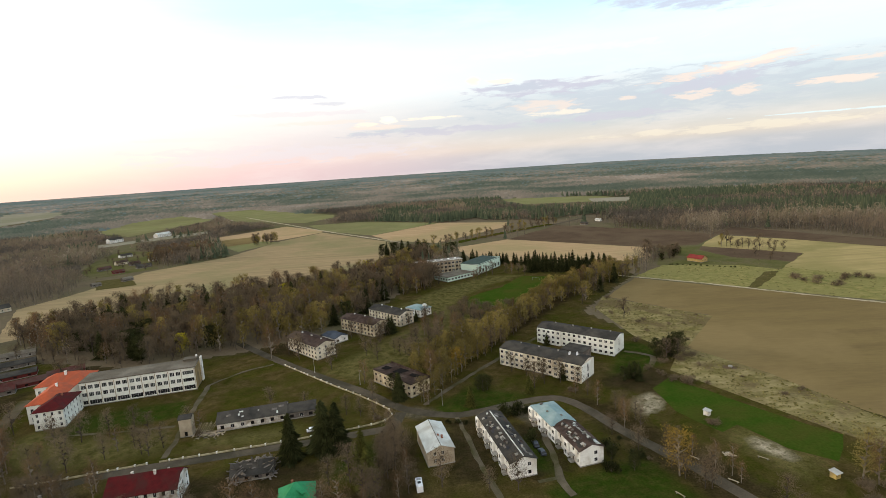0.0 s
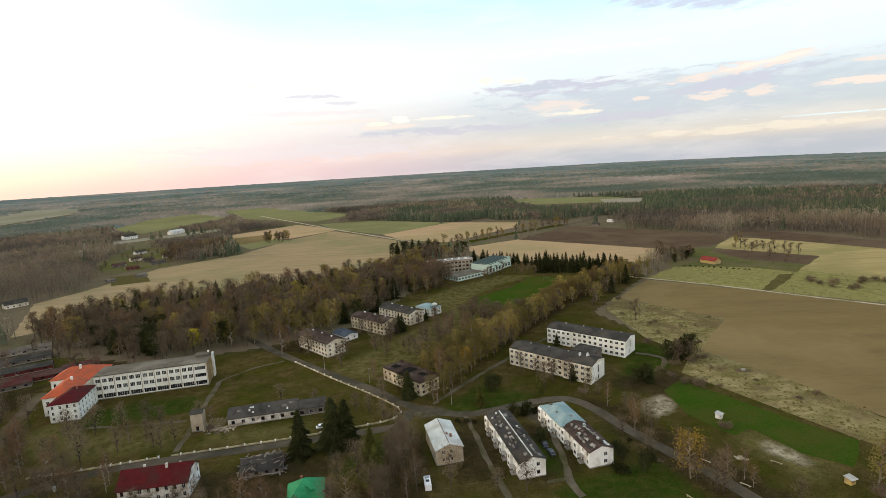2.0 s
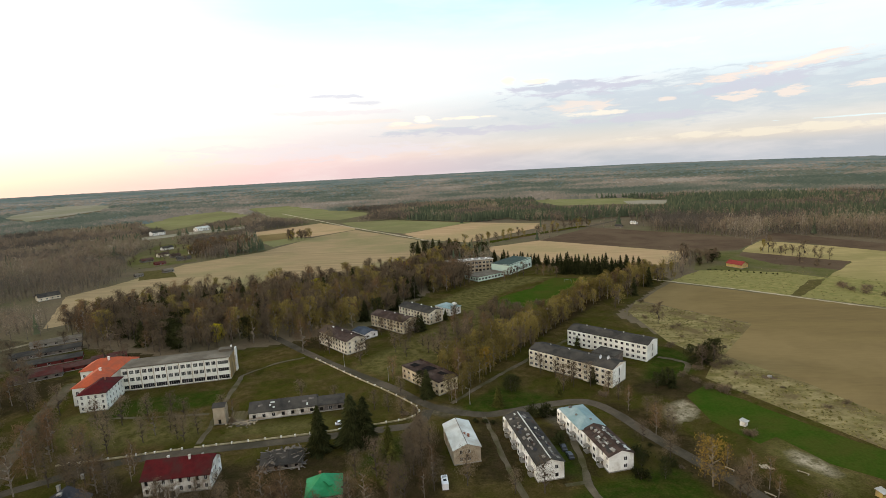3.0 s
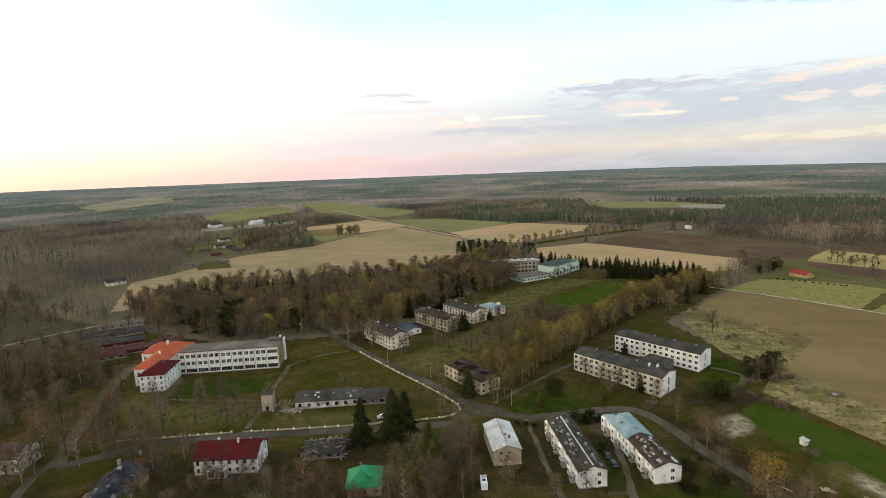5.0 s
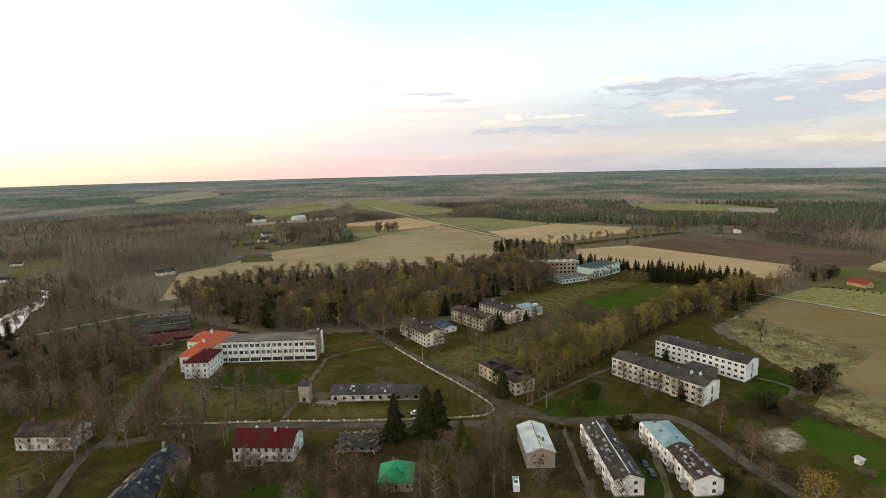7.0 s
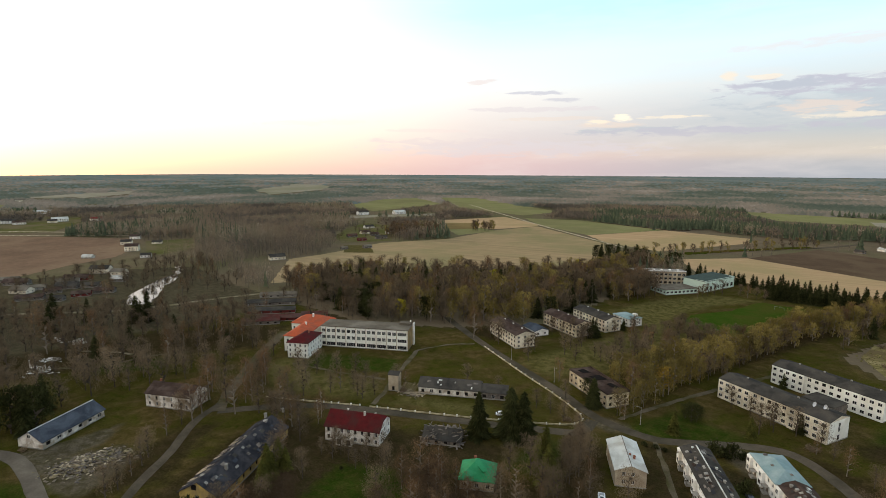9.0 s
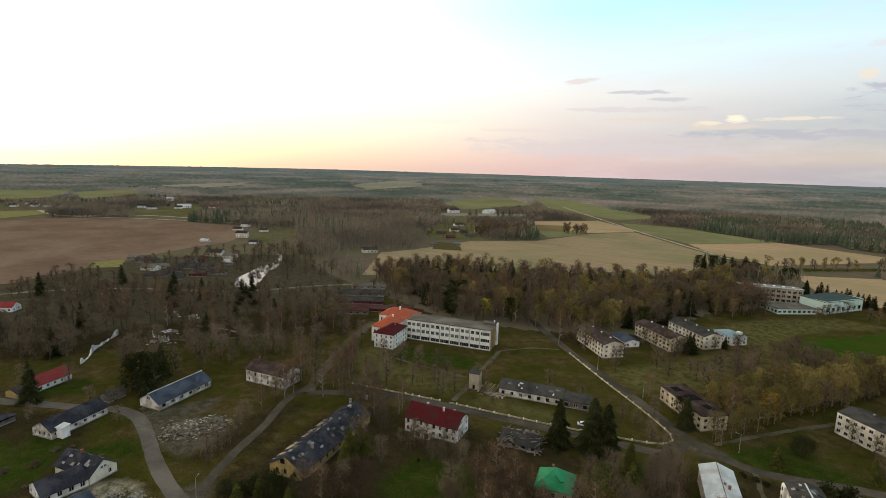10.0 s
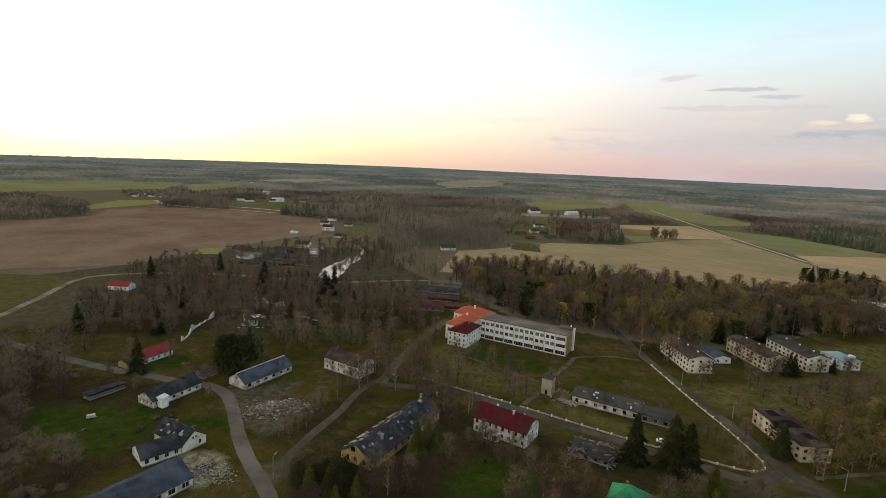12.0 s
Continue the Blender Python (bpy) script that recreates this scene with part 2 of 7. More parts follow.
RUST_ROOF = material("rusty_red_sheet_roof", (0.105, 0.034, 0.028), (0.068, 0.027, 0.023), 0.4, 0.85, (0.085, 0.055, 0.045), 0.14, fine=0.6)
BROWN_ROOF = material("stained_fibre_roof", (0.066, 0.044, 0.034), (0.036, 0.026, 0.022), 0.4, 0.85, (0.098, 0.072, 0.058), 0.14, fine=0.6)
BITUMEN = material("bitumen_roof", (0.142, 0.122, 0.092), (0.104, 0.091, 0.070), 0.2, 0.9, (0.180, 0.160, 0.125), 0.07, fine=0.45)
BLUE_SLATE = material("blue_grey_roof", (0.054, 0.062, 0.074), (0.034, 0.041, 0.052), 0.35, 0.7, (0.080, 0.092, 0.108), 0.10, fine=0.5)
PALE_METAL = material("pale_sheet_roof", (0.56, 0.57, 0.52), (0.46, 0.47, 0.42), 0.3, 0.6, (0.38, 0.36, 0.31), 0.15, fine=0.25, gloss=0.1)
BLUE_METAL = material("pale_blue_sheet_roof", (0.215, 0.305, 0.300), (0.165, 0.245, 0.243), 0.4, 0.65, (0.26, 0.33, 0.32), 0.15, fine=0.45, gloss=0.05)
GREEN_METAL = material("green_sheet_roof", (0.028, 0.25, 0.095), (0.022, 0.185, 0.072), 0.5, 0.65, (0.04, 0.27, 0.12), 0.2, fine=0.25, gloss=0.08)
ORANGE_TILE = material("orange_tile_roof", (0.47, 0.098, 0.038), (0.37, 0.078, 0.032), 0.6, 0.75, (0.30, 0.082, 0.042), 0.2, fine=0.35, gloss=0.1)
RED_METAL = material("dark_red_sheet_roof", (0.095, 0.013, 0.013), (0.066, 0.011, 0.011), 0.5, 0.75, (0.060, 0.020, 0.017), 0.2, fine=0.5, gloss=0.03)
RED_TILE = material("red_roof", (0.25, 0.048, 0.040), (0.19, 0.04, 0.034), 0.5, 0.7, fine=0.3)
GYM_ROOF = material("green_grey_roof", (0.066, 0.090, 0.080), (0.050, 0.070, 0.062), 0.2, 0.85, fine=0.35)
FRAME_WHITE = material("white_window_frame", (0.72, 0.72, 0.69), (0.62, 0.62, 0.58), 1.0, 0.6, gloss=0.3)
GLASS = material("dark_window_glass", (0.014, 0.015, 0.016), (0.024, 0.025, 0.026), 0.3, 0.15, per_object=0.8)
GLASS.node_tree.nodes["Principled BSDF"].inputs["Specular IOR Level"].default_value = 0.35
# Window glass in a paler grey that varies from pane to pane.
PALE_GLASS = material("pale_grey_window_glass", (0.110, 0.118, 0.110), (0.050, 0.054, 0.052), 0.5, 0.2, per_object=1.2)
PALE_GLASS.node_tree.nodes["Principled BSDF"].inputs["Specular IOR Level"].default_value = 0.35
# Near-black colour standing in for the shade inside openings and gaps.
INNER_SHADE = material("dark_inner_shade", (0.014, 0.013, 0.012), (0.02, 0.018, 0.016), 0.5, 0.9)
CONCRETE = material("concrete", (0.34, 0.32, 0.28), (0.26, 0.245, 0.215), 0.5, 0.9, (0.2, 0.19, 0.16), 0.2, fine=0.25)
STEEL = material("galvanised_steel", (0.36, 0.36, 0.35), (0.28, 0.28, 0.27), 2.0, 0.45, metal=0.7, gloss=0.5)
WOOD = material("grey_timber", (0.20, 0.165, 0.12), (0.14, 0.115, 0.085), 1.5, 0.85, fine=0.3)
BARK = material("grey_brown_bark", (0.085, 0.068, 0.052), (0.055, 0.045, 0.036), 2.0, 0.95, per_object=0.4)
BIRCH_BARK = material("birch_bark", (0.235, 0.200, 0.155), (0.105, 0.088, 0.070), 1.2, 0.85, per_object=0.5)
THICKET_TWIGS = material("dense_dark_twigs", (0.088, 0.056, 0.034), (0.062, 0.044, 0.028), 0.1, 0.95, per_object=0.5, per_island=0.6)
TWIGS = material("bare_twigs", (0.164, 0.119, 0.072), (0.112, 0.084, 0.052), 0.05, 0.95, per_object=0.6, per_island=0.5)
RED_TWIGS = material("reddish_twigs", (0.165, 0.096, 0.048), (0.116, 0.074, 0.040), 0.05, 0.95, per_object=0.5, per_island=0.5)
BUDS = material("yellow_green_leaf", (0.205, 0.152, 0.044), (0.138, 0.110, 0.036), 0.05, 0.9, per_object=0.7, per_island=0.4)
GOLD_LEAF = material("golden_birch_leaf", (0.27, 0.175, 0.034), (0.19, 0.125, 0.030), 0.2, 0.9, per_island=0.6)
BRIGHT_LEAF = material("bright_yellow_leaf", (0.40, 0.33, 0.025), (0.30, 0.26, 0.022), 0.2, 0.9, per_island=0.6)
NEEDLES = material("spruce_needles", (0.040, 0.042, 0.015), (0.024, 0.027, 0.010), 0.3, 0.95, per_object=0.6, per_island=0.9)
THUJA = material("light_conifer", (0.080, 0.078, 0.018), (0.055, 0.056, 0.014), 0.3, 0.95, per_object=0.4, per_island=0.8)
WATER = material("still_water", (0.03, 0.035, 0.035), (0.04, 0.04, 0.036), 0.1, 0.06)
WATER.node_tree.nodes["Principled BSDF"].inputs["Specular IOR Level"].default_value = 0.5
CAR_WHITE = material("white_car_paint", (0.75, 0.75, 0.74), (0.72, 0.72, 0.71), 0.5, 0.3, gloss=0.5)
CAR_DARK = material("dark_car_paint", (0.03, 0.032, 0.038), (0.035, 0.037, 0.042), 0.5, 0.3, gloss=0.5)
RUBBER = material("black_rubber", (0.02, 0.02, 0.02), (0.026, 0.026, 0.025), 2.0, 0.85)
STAINED_WALL = material("stained_cream_render", (0.70, 0.61, 0.43), (0.58, 0.50, 0.34), 0.3, 0.9, (0.36, 0.29, 0.20), 0.16, fine=0.3)
SCHOOL_WHITE = material("clean_white_panels", (0.80, 0.81, 0.74), (0.73, 0.74, 0.67), 0.3, 0.85, (0.64, 0.63, 0.55), 0.1, fine=0.2)
SANDY_GRASS = material("sandy_worn_grass", (0.34, 0.28, 0.185), (0.17, 0.14, 0.075), 0.18, 0.95, (0.10, 0.09, 0.035), 0.12, fine=0.5)

TUSSOCK = material("tussock_grass", (0.17, 0.138, 0.056), (0.090, 0.080, 0.024), 0.4, 0.95, per_island=0.8, fine=0.5)
MEADOW = material("rough_meadow_grass", (0.255, 0.215, 0.082), (0.140, 0.138, 0.042), 0.22, 0.95, (0.195, 0.175, 0.064), 0.04, fine=0.9)
WORN_GRASS = material("worn_brown_grass", (0.100, 0.080, 0.032), (0.070, 0.062, 0.020), 0.2, 0.95, fine=0.7)


def woods(name, shades, grain, tilt=0.7):
    """Woods seen from afar: each tree takes its shade from its own tone; the small faces scatter light like one rough canopy, with normals bent upwards."""
    m = bpy.data.materials.new(name)
    m.use_nodes = True
    t = m.node_tree
    bsdf = t.nodes["Principled BSDF"]
    geo = t.nodes.new("ShaderNodeNewGeometry")
    tone = t.nodes.new("ShaderNodeAttribute")
    tone.attribute_name = "tone"
    value = maths(t, "MULTIPLY_ADD", geo.outputs["Random Per Island"], grain)
    value.node.inputs[2].default_value = 1 - grain / 2
    hsv = node(t, "ShaderNodeHueSaturation")
    t.links.new(value, hsv.inputs["Value"])
    t.links.new(ramp(t, tone.outputs["Fac"], shades), hsv.inputs["Color"])
    t.links.new(hsv.outputs[0], bsdf.inputs["Base Color"])
    bsdf.inputs["Roughness"].default_value, bsdf.inputs["Specular IOR Level"].default_value = 0.95, 0.0
    add = t.nodes.new("ShaderNodeVectorMath")
    add.operation = "MULTIPLY_ADD"
    add.inputs[1].default_value, add.inputs[2].default_value = (tilt, tilt, tilt), (0, 0, 1)
    t.links.new(geo.outputs["Normal"], add.inputs[0])
    unit = t.nodes.new("ShaderNodeVectorMath")
    unit.operation = "NORMALIZE"
    t.links.new(add.outputs[0], unit.inputs[0])
    t.links.new(unit.outputs[0], bsdf.inputs["Normal"])
    return m


FAR_TWIGS = woods("woodland_twigs", [(0.0, (0.105, 0.090, 0.070)), (0.3, (0.168, 0.132, 0.094)), (0.55, (0.262, 0.188, 0.124)), (0.75, (0.212, 0.178, 0.104)), (1.0, (0.345, 0.275, 0.196))], 0.2)
FAR_NEEDLES = woods("woodland_needles", [(0.0, (0.060, 0.074, 0.044)), (0.6, (0.084, 0.100, 0.058)), (1.0, (0.115, 0.124, 0.068))], 0.2)
# Brown and green stands, paled: some distance haze is put into these colours.
MIDDLE_WOODS = woods("hazed_mixed_woods", [(0.0, (0.080, 0.096, 0.070)), (0.3, (0.108, 0.120, 0.086)), (0.48, (0.152, 0.142, 0.106)), (0.6, (0.194, 0.164, 0.124)), (0.8, (0.235, 0.192, 0.145)), (1.0, (0.295, 0.246, 0.190))], 0.08)
# More haze in the colour: paler and bluer than the trees themselves.
DISTANT_WOODS = woods("hazed_far_woods", [(0.0, (0.110, 0.138, 0.124)), (0.4, (0.132, 0.156, 0.138)), (0.65, (0.168, 0.174, 0.148)), (0.85, (0.205, 0.192, 0.158)), (1.0, (0.250, 0.226, 0.182))], 0.05)


def soft_crown(m, tilt):
    """Twigs and leaves too fine to build scatter light upwards and to all sides: bend the normals of the small faces up."""
    t = m.node_tree
    geo = t.nodes.new("ShaderNodeNewGeometry")
    add = t.nodes.new("ShaderNodeVectorMath")
    add.operation = "MULTIPLY_ADD"
    add.inputs[1].default_value, add.inputs[2].default_value = (tilt, tilt, tilt), (0, 0, 1)
    t.links.new(geo.outputs["Normal"], add.inputs[0])
    unit = t.nodes.new("ShaderNodeVectorMath")
    unit.operation = "NORMALIZE"
    t.links.new(add.outputs[0], unit.inputs[0])
    t.links.new(unit.outputs[0], t.nodes["Principled BSDF"].inputs["Normal"])


for m_ in (TWIGS, RED_TWIGS, BUDS):
    soft_crown(m_, 1.2)


def village_ground():
    """Grass, leaf litter, lawn and dry grass, blended by where each grows, with ragged noisy edges."""
    m = bpy.data.materials.new("village_ground")
    m.use_nodes = True
    t = m.node_tree
    pos = t.nodes.new("ShaderNodeNewGeometry").outputs["Position"]
    coarse = noise_of(t, pos, 0.05, 6, 0.68, 0.5)
    small = noise_of(t, pos, 0.28, 5, 0.65)
    tuft = noise_of(t, pos, 1.6, 4, 0.7)

    def two(c1, c2, lo=0.4, hi=0.6):
        return mixed(t, ramp(t, small, [(lo, 0.0), (hi, 1.0)]), c1, c2)

    col = mixed(t, ramp(t, coarse, [(0.44, 0.0), (0.56, 1.0)]), two((0.046, 0.048, 0.008), (0.064, 0.054, 0.013)), two((0.098, 0.070, 0.026), (0.062, 0.049, 0.014)))
    for key, c1, c2 in (("dry", (0.135, 0.112, 0.040), (0.074, 0.068, 0.018)), ("litter", (0.052, 0.037, 0.017), (0.040, 0.032, 0.012)), ("lawn", (0.028, 0.048, 0.006), (0.048, 0.052, 0.011)), ("wild", (0.085, 0.066, 0.036), (0.070, 0.060, 0.026)), ("bare", (0.098, 0.080, 0.048), (0.072, 0.062, 0.034)), ("gravel", (0.120, 0.098, 0.066), (0.070, 0.060, 0.030)), ("sand", (0.380, 0.320, 0.215), (0.130, 0.110, 0.055))):
        at = t.nodes.new("ShaderNodeAttribute")
        at.attribute_name = key
        edge = maths(t, "ADD", at.outputs["Fac"], maths(t, "MULTIPLY", maths(t, "SUBTRACT", small, 0.5), 1.1))
        col = mixed(t, ramp(t, edge, [(0.32, 0.0), (0.72, 1.0)]), col, two(c1, c2))
    value = maths(t, "MULTIPLY_ADD", tuft, 1.5)
    value.node.inputs[2].default_value = 0.10
    # Mid-scale noise mottles the value of every ground colour.
    mottle = maths(t, "MULTIPLY_ADD", noise_of(t, pos, 0.13, 5, 0.65, 0.6), 1.1)
    mottle.node.inputs[2].default_value = 0.42
    value = maths(t, "MULTIPLY", value, mottle)
    hsv = node(t, "ShaderNodeHueSaturation")
    t.links.new(value, hsv.inputs["Value"])
    t.links.new(col, hsv.inputs["Color"])
    b = t.nodes["Principled BSDF"]
    t.links.new(hsv.outputs[0], b.inputs["Base Color"])
    b.inputs["Roughness"].default_value = 0.95
    b.inputs["Specular IOR Level"].default_value = 0.0
    return m


VILLAGE_GROUND = village_ground()
FAR_PALE = material("far_pale_field", (0.28, 0.245, 0.18), (0.22, 0.20, 0.14), 0.01, 0.95, (0.20, 0.19, 0.12), 0.004, fine=0.3)

# ---- kit: meshes and parts ----
from mathutils import geometry


RINGS = [0, 30, 70, 130, 220, 350, 520, 750, 1050, 1500, 1900, 2300, 2800, 3300, 3900, 4400, 4940]
RISE = [58 * max(0.0, (r - 1500) / 3400) ** 1.3 for r in RINGS]


def land(x, y):
    """Height of the ground: level near by, rising gently far off, most of all to the north."""
    r = math.hypot(x, y)
    if r <= 1500:
        return 0.0
    side = np.interp(math.degrees(math.atan2(-x, y)), [-180, -60, -41, -32, -18, 50, 66, 75, 84, 120, 180], [0.4, 0.35, 0.4, 0.7, 1, 1, 0.75, 0.55, 0.4, 0.35, 0.4])
    return float(np.interp(r, RINGS, RISE) * side)


class Shape:
    """Collects vertices and faces for one mesh."""

    def __init__(self):
        self.v, self.f = [], []

    def quad(self, *pts):
        n = len(self.v)
        self.v.extend(pts)
        self.f.append(tuple(range(n, n + len(pts))))
        return self

    def box(self, x0, x1, y0, y1, z0, z1):
        n = len(self.v)
        self.v.extend([(x0, y0, z0), (x1, y0, z0), (x1, y1, z0), (x0, y1, z0), (x0, y0, z1), (x1, y0, z1), (x1, y1, z1), (x0, y1, z1)])
        self.f.extend(tuple(n + i for i in q) for q in ((0, 3, 2, 1), (4, 5, 6, 7), (0, 1, 5, 4), (1, 2, 6, 5), (2, 3, 7, 6), (3, 0, 4, 7)))
        return self

    def slab(self, pts, thick):
        """A polygon given from above, with that thickness below it."""
        n, k = len(self.v), len(pts)
        self.v.extend(pts)
        self.v.extend((x, y, z - thick) for x, y, z in pts)
        self.f.append(tuple(range(n, n + k)))
        self.f.append(tuple(range(n + 2 * k - 1, n + k - 1, -1)))
        for i in range(k):
            j = (i + 1) % k
            self.f.append((n + i, n + k + i, n + k + j, n + j))
        return self

    def tube(self, a, b, ra, rb, sides=6):
        a, b = Vector(a), Vector(b)
        d = (b - a).normalized()
        u = d.orthogonal().normalized()
        w = d.cross(u)
        n = len(self.v)
        for p, r in ((a, ra), (b, rb)):
            for i in range(sides):
                t = 2 * math.pi * i / sides
                self.v.append(tuple(p + (u * math.cos(t) + w * math.sin(t)) * r))
        for i in range(sides):
            j = (i + 1) % sides
            self.f.append((n + i, n + j, n + sides + j, n + sides + i))
        self.f.append(tuple(n + sides + i for i in range(sides)))
        return self

    def mesh(self, name, mat):
        me = bpy.data.meshes.new(name)
        me.from_pydata(self.v, [], self.f)
        me.materials.append(mat)
        return me


def part(name, shape, mat, parent=None, label="", at=None):
    """One mesh object under a thing or a part. shape: a Shape or a ready mesh."""
    me = shape if isinstance(shape, bpy.types.Mesh) else shape.mesh(name, mat)
    ob = new(name, me)
    if parent is not None:
        ob.parent = parent
    if at is not None:
        ob.matrix_basis = at
    if label:
        ob["label"] = label
    return ob


def thing(name, x, y, turn, label, category, group="", z=0.0):
    ob = new(name)
    ob.matrix_basis = pose(x, y, z, 0, 0, turn)
    return tagged(ob, label, category, group)


SHARED = {}


def shared(key, make):
    if key not in SHARED:
        SHARED[key] = make()
    return SHARED[key]


def wall_shape(s, length, top, openings, deep, put):
    """One facade in its own plane (u along, z up) with real recesses. put(u, d, z) gives the place, d metres behind the face. top: height, or a function of u for gables."""
    us = sorted({0.0, length, *[o[0] for o in openings], *[o[0] + o[2] for o in openings]})
    zs = sorted({0.0, top, *[o[1] for o in openings], *[o[1] + o[3] for o in openings]})
    for i in range(len(us) - 1):
        for j in range(len(zs) - 1):
            u0, u1, z0, z1 = us[i], us[i + 1], zs[j], zs[j + 1]
            um, zm = (u0 + u1) / 2, (z0 + z1) / 2
            if any(o[0] < um < o[0] + o[2] and o[1] < zm < o[1] + o[3] for o in openings):
                continue
            s.quad(put(u0, 0, z0), put(u1, 0, z0), put(u1, 0, z1), put(u0, 0, z1))
    for u, z, w, h in [o[:4] for o in openings]:
        s.quad(put(u, 0, z), put(u, deep, z), put(u, deep, z + h), put(u, 0, z + h))
        s.quad(put(u + w, deep, z), put(u + w, 0, z), put(u + w, 0, z + h), put(u + w, deep, z + h))
        s.quad(put(u, deep, z), put(u, 0, z), put(u + w, 0, z), put(u + w, deep, z))
        s.quad(put(u, 0, z + h), put(u, deep, z + h), put(u + w, deep, z + h), put(u + w, 0, z + h))


def window_mesh(w, h, bars):
    s = Shape()
    t, d = 0.07, 0.06
    s.box(0, w, -d, 0, 0, t).box(0, w, -d, 0, h - t, h).box(0, t, -d, 0, t, h - t).box(w - t, w, -d, 0, t, h - t)
    if bars == 1:
        s.box(w / 2 - 0.03, w / 2 + 0.03, -d, 0, t, h - t)
    return s


def add_window(parent, m, w, h, bars=1, glass=None, frame_mat=None, broken=False):
    """A window frame with its pane, in the opening whose lower left corner m gives (x along, y outward)."""
    key = (round(w, 2), round(h, 2), bars)
    fm = frame_mat or FRAME_WHITE
    if broken:
        # A dark sheet closes the empty opening, painted as interior shade.
        me = shared(("shade_fill", key), lambda: Shape().quad((0, -0.02, 0), (w, -0.02, 0), (w, -0.02, h), (0, -0.02, h)).mesh("window", INNER_SHADE))
        return part("window", me, INNER_SHADE, parent, "dark sheet painted as the shade in an empty window opening", m)
    win = part("window", shared(("frame", key, fm.name), lambda: window_mesh(w, h, bars).mesh("window", fm)), fm, parent, "", m)
    for k in range(1, bars + 1 if bars > 1 else 1):
        part("mullion", shared(("mullion", round(h, 2), fm.name), lambda: Shape().box(-0.03, 0.03, -0.06, 0, 0.07, h - 0.07).mesh("mullion", fm)), fm, win, "", Matrix.Translation((w * k / (bars + 1), 0, 0)))
    gm = glass or GLASS
    part("pane", shared(("pane", key, gm.name), lambda: Shape().box(0.05, w - 0.05, -0.05, -0.03, 0.05, h - 0.05).mesh("pane", gm)), gm, win)
    return win


def grid(length, count, w, h, sills, inset=None):
    """Openings (u, z, width, height) of a regular facade."""
    step = length / count
    return [(step * (i + 0.5) - w / 2, z, w, h) for z in sills for i in range(count)]


def house(name, label, category, corner, turn, length, width, eave, roof, mats, front=(), back=(), right=(), left=(), ridge=2.0, over=0.4, group="",
          broken=0.0, roof_name="roof", roof_label="", bars=1, frame_mat=None, half=0.0, plinth=0.35, seed=1, pale_panes=0.0):
    """A building: corner is one foot, turn the way of its length; its width goes to the right of that way.
    Local x runs 0..length, y 0..-width. front: y=0, right: x=0, left: x=length, back: y=-width."""
    rnd = random.Random(seed)
    ob = thing(name, corner[0], corner[1], turn, label, category, group)
    wall_mat, roof_mat = mats
    L, W, E = length, width, eave
    deep = 0.22
    sides = {
        "front": (L, front, lambda u, d, z: (L - u, -d, z), lambda u, z: pose(L - u, -deep, z, 0, 0, 180)),
        "back": (L, back, lambda u, d, z: (u, -W + d, z), lambda u, z: pose(u, -W + deep, z, 0, 0, 0)),
        "right": (W, right, lambda u, d, z: (d, -u, z), lambda u, z: pose(deep, -u, z, 0, 0, -90)),
        "left": (W, left, lambda u, d, z: (L - d, -W + u, z), lambda u, z: pose(L - deep, -W + u, z, 0, 0, 90)),
    }
    s = Shape()
    for key, (ln, ops, put, _) in sides.items():
        wall_shape(s, ln, E, [o for o in ops if o[1] + o[3] < E], deep, put)
    if roof == "gable":
        s.quad((0, 0, E), (0, -W / 2, E + ridge * (1 - half)), (0, -W, E)) if not half else s.quad((0, 0, E), (0, -W / 2 * (1 - half), E + ridge * (1 - half)), (0, -W / 2 * (1 + half), E + ridge * (1 - half)), (0, -W, E))
        s.quad((L, -W, E), (L, -W / 2, E + ridge), (L, 0, E))
    part("wall", s, wall_mat, ob)
    if plinth:
        p = Shape()
        e = 0.06
        p.box(-e, L + e, -0.02, e, 0, plinth).box(-e, L + e, -W - e, -W + 0.02, 0, plinth).box(-e, 0.02, -W + 0.02, -0.02, 0, plinth).box(L - 0.02, L + e, -W + 0.02, -0.02, 0, plinth)
        part("plinth", p, CONCRETE, ob)
    for key, (ln, ops, put, at) in sides.items():
        for o in ops:
            u, z, w, h = o[:4]
            add_window(ob, at(u, z) if z + h < E else at(u, z) @ Matrix.Translation((0, -deep - 0.05, 0)), w, h, bars if w < 2 else int(w / 1.2), broken=rnd.random() < broken, frame_mat=frame_mat, glass=PALE_GLASS if z > 1.5 and rnd.random() < pale_panes else None)
    r = Shape()
    o, th = over, 0.14
    if roof == "gable":
        k = ridge / (W / 2)
        for side in (1, -1):
            y_e = o if side == 1 else -W - o
            z_e = E - o * k + th
            pts = [(-o, y_e, z_e), (L + o, y_e, z_e), (L + o, -W / 2, E + ridge + th), (-o, -W / 2, E + ridge + th)]
            if half:
                hw = W / 2 * half
                hz = E + ridge * (1 - half) + th
                ym = -W / 2 + side * hw
                pts = [(-o, y_e, z_e), (L + o, y_e, z_e), (L + o, -W / 2, E + ridge + th), (hw * 0.8, -W / 2, E + ridge + th), (-o, ym, hz)]
            if side == 1:
                pts = pts[::-1]
            r.slab(pts[::-1], th)
        if half:
            hw = W / 2 * half
            hz = E + ridge * (1 - half) + th
            r.slab([(-o, -W / 2 + hw, hz), (hw * 0.8, -W / 2, E + ridge + th), (-o, -W / 2 - hw, hz)][::-1], th)
    elif roof == "hip":
        k = ridge / (W / 2)
        z0 = E - o * k * 0.6 + th
        q = [(-o, o, z0), (L + o, o, z0), (L + o, -W - o, z0), (-o, -W - o, z0)]
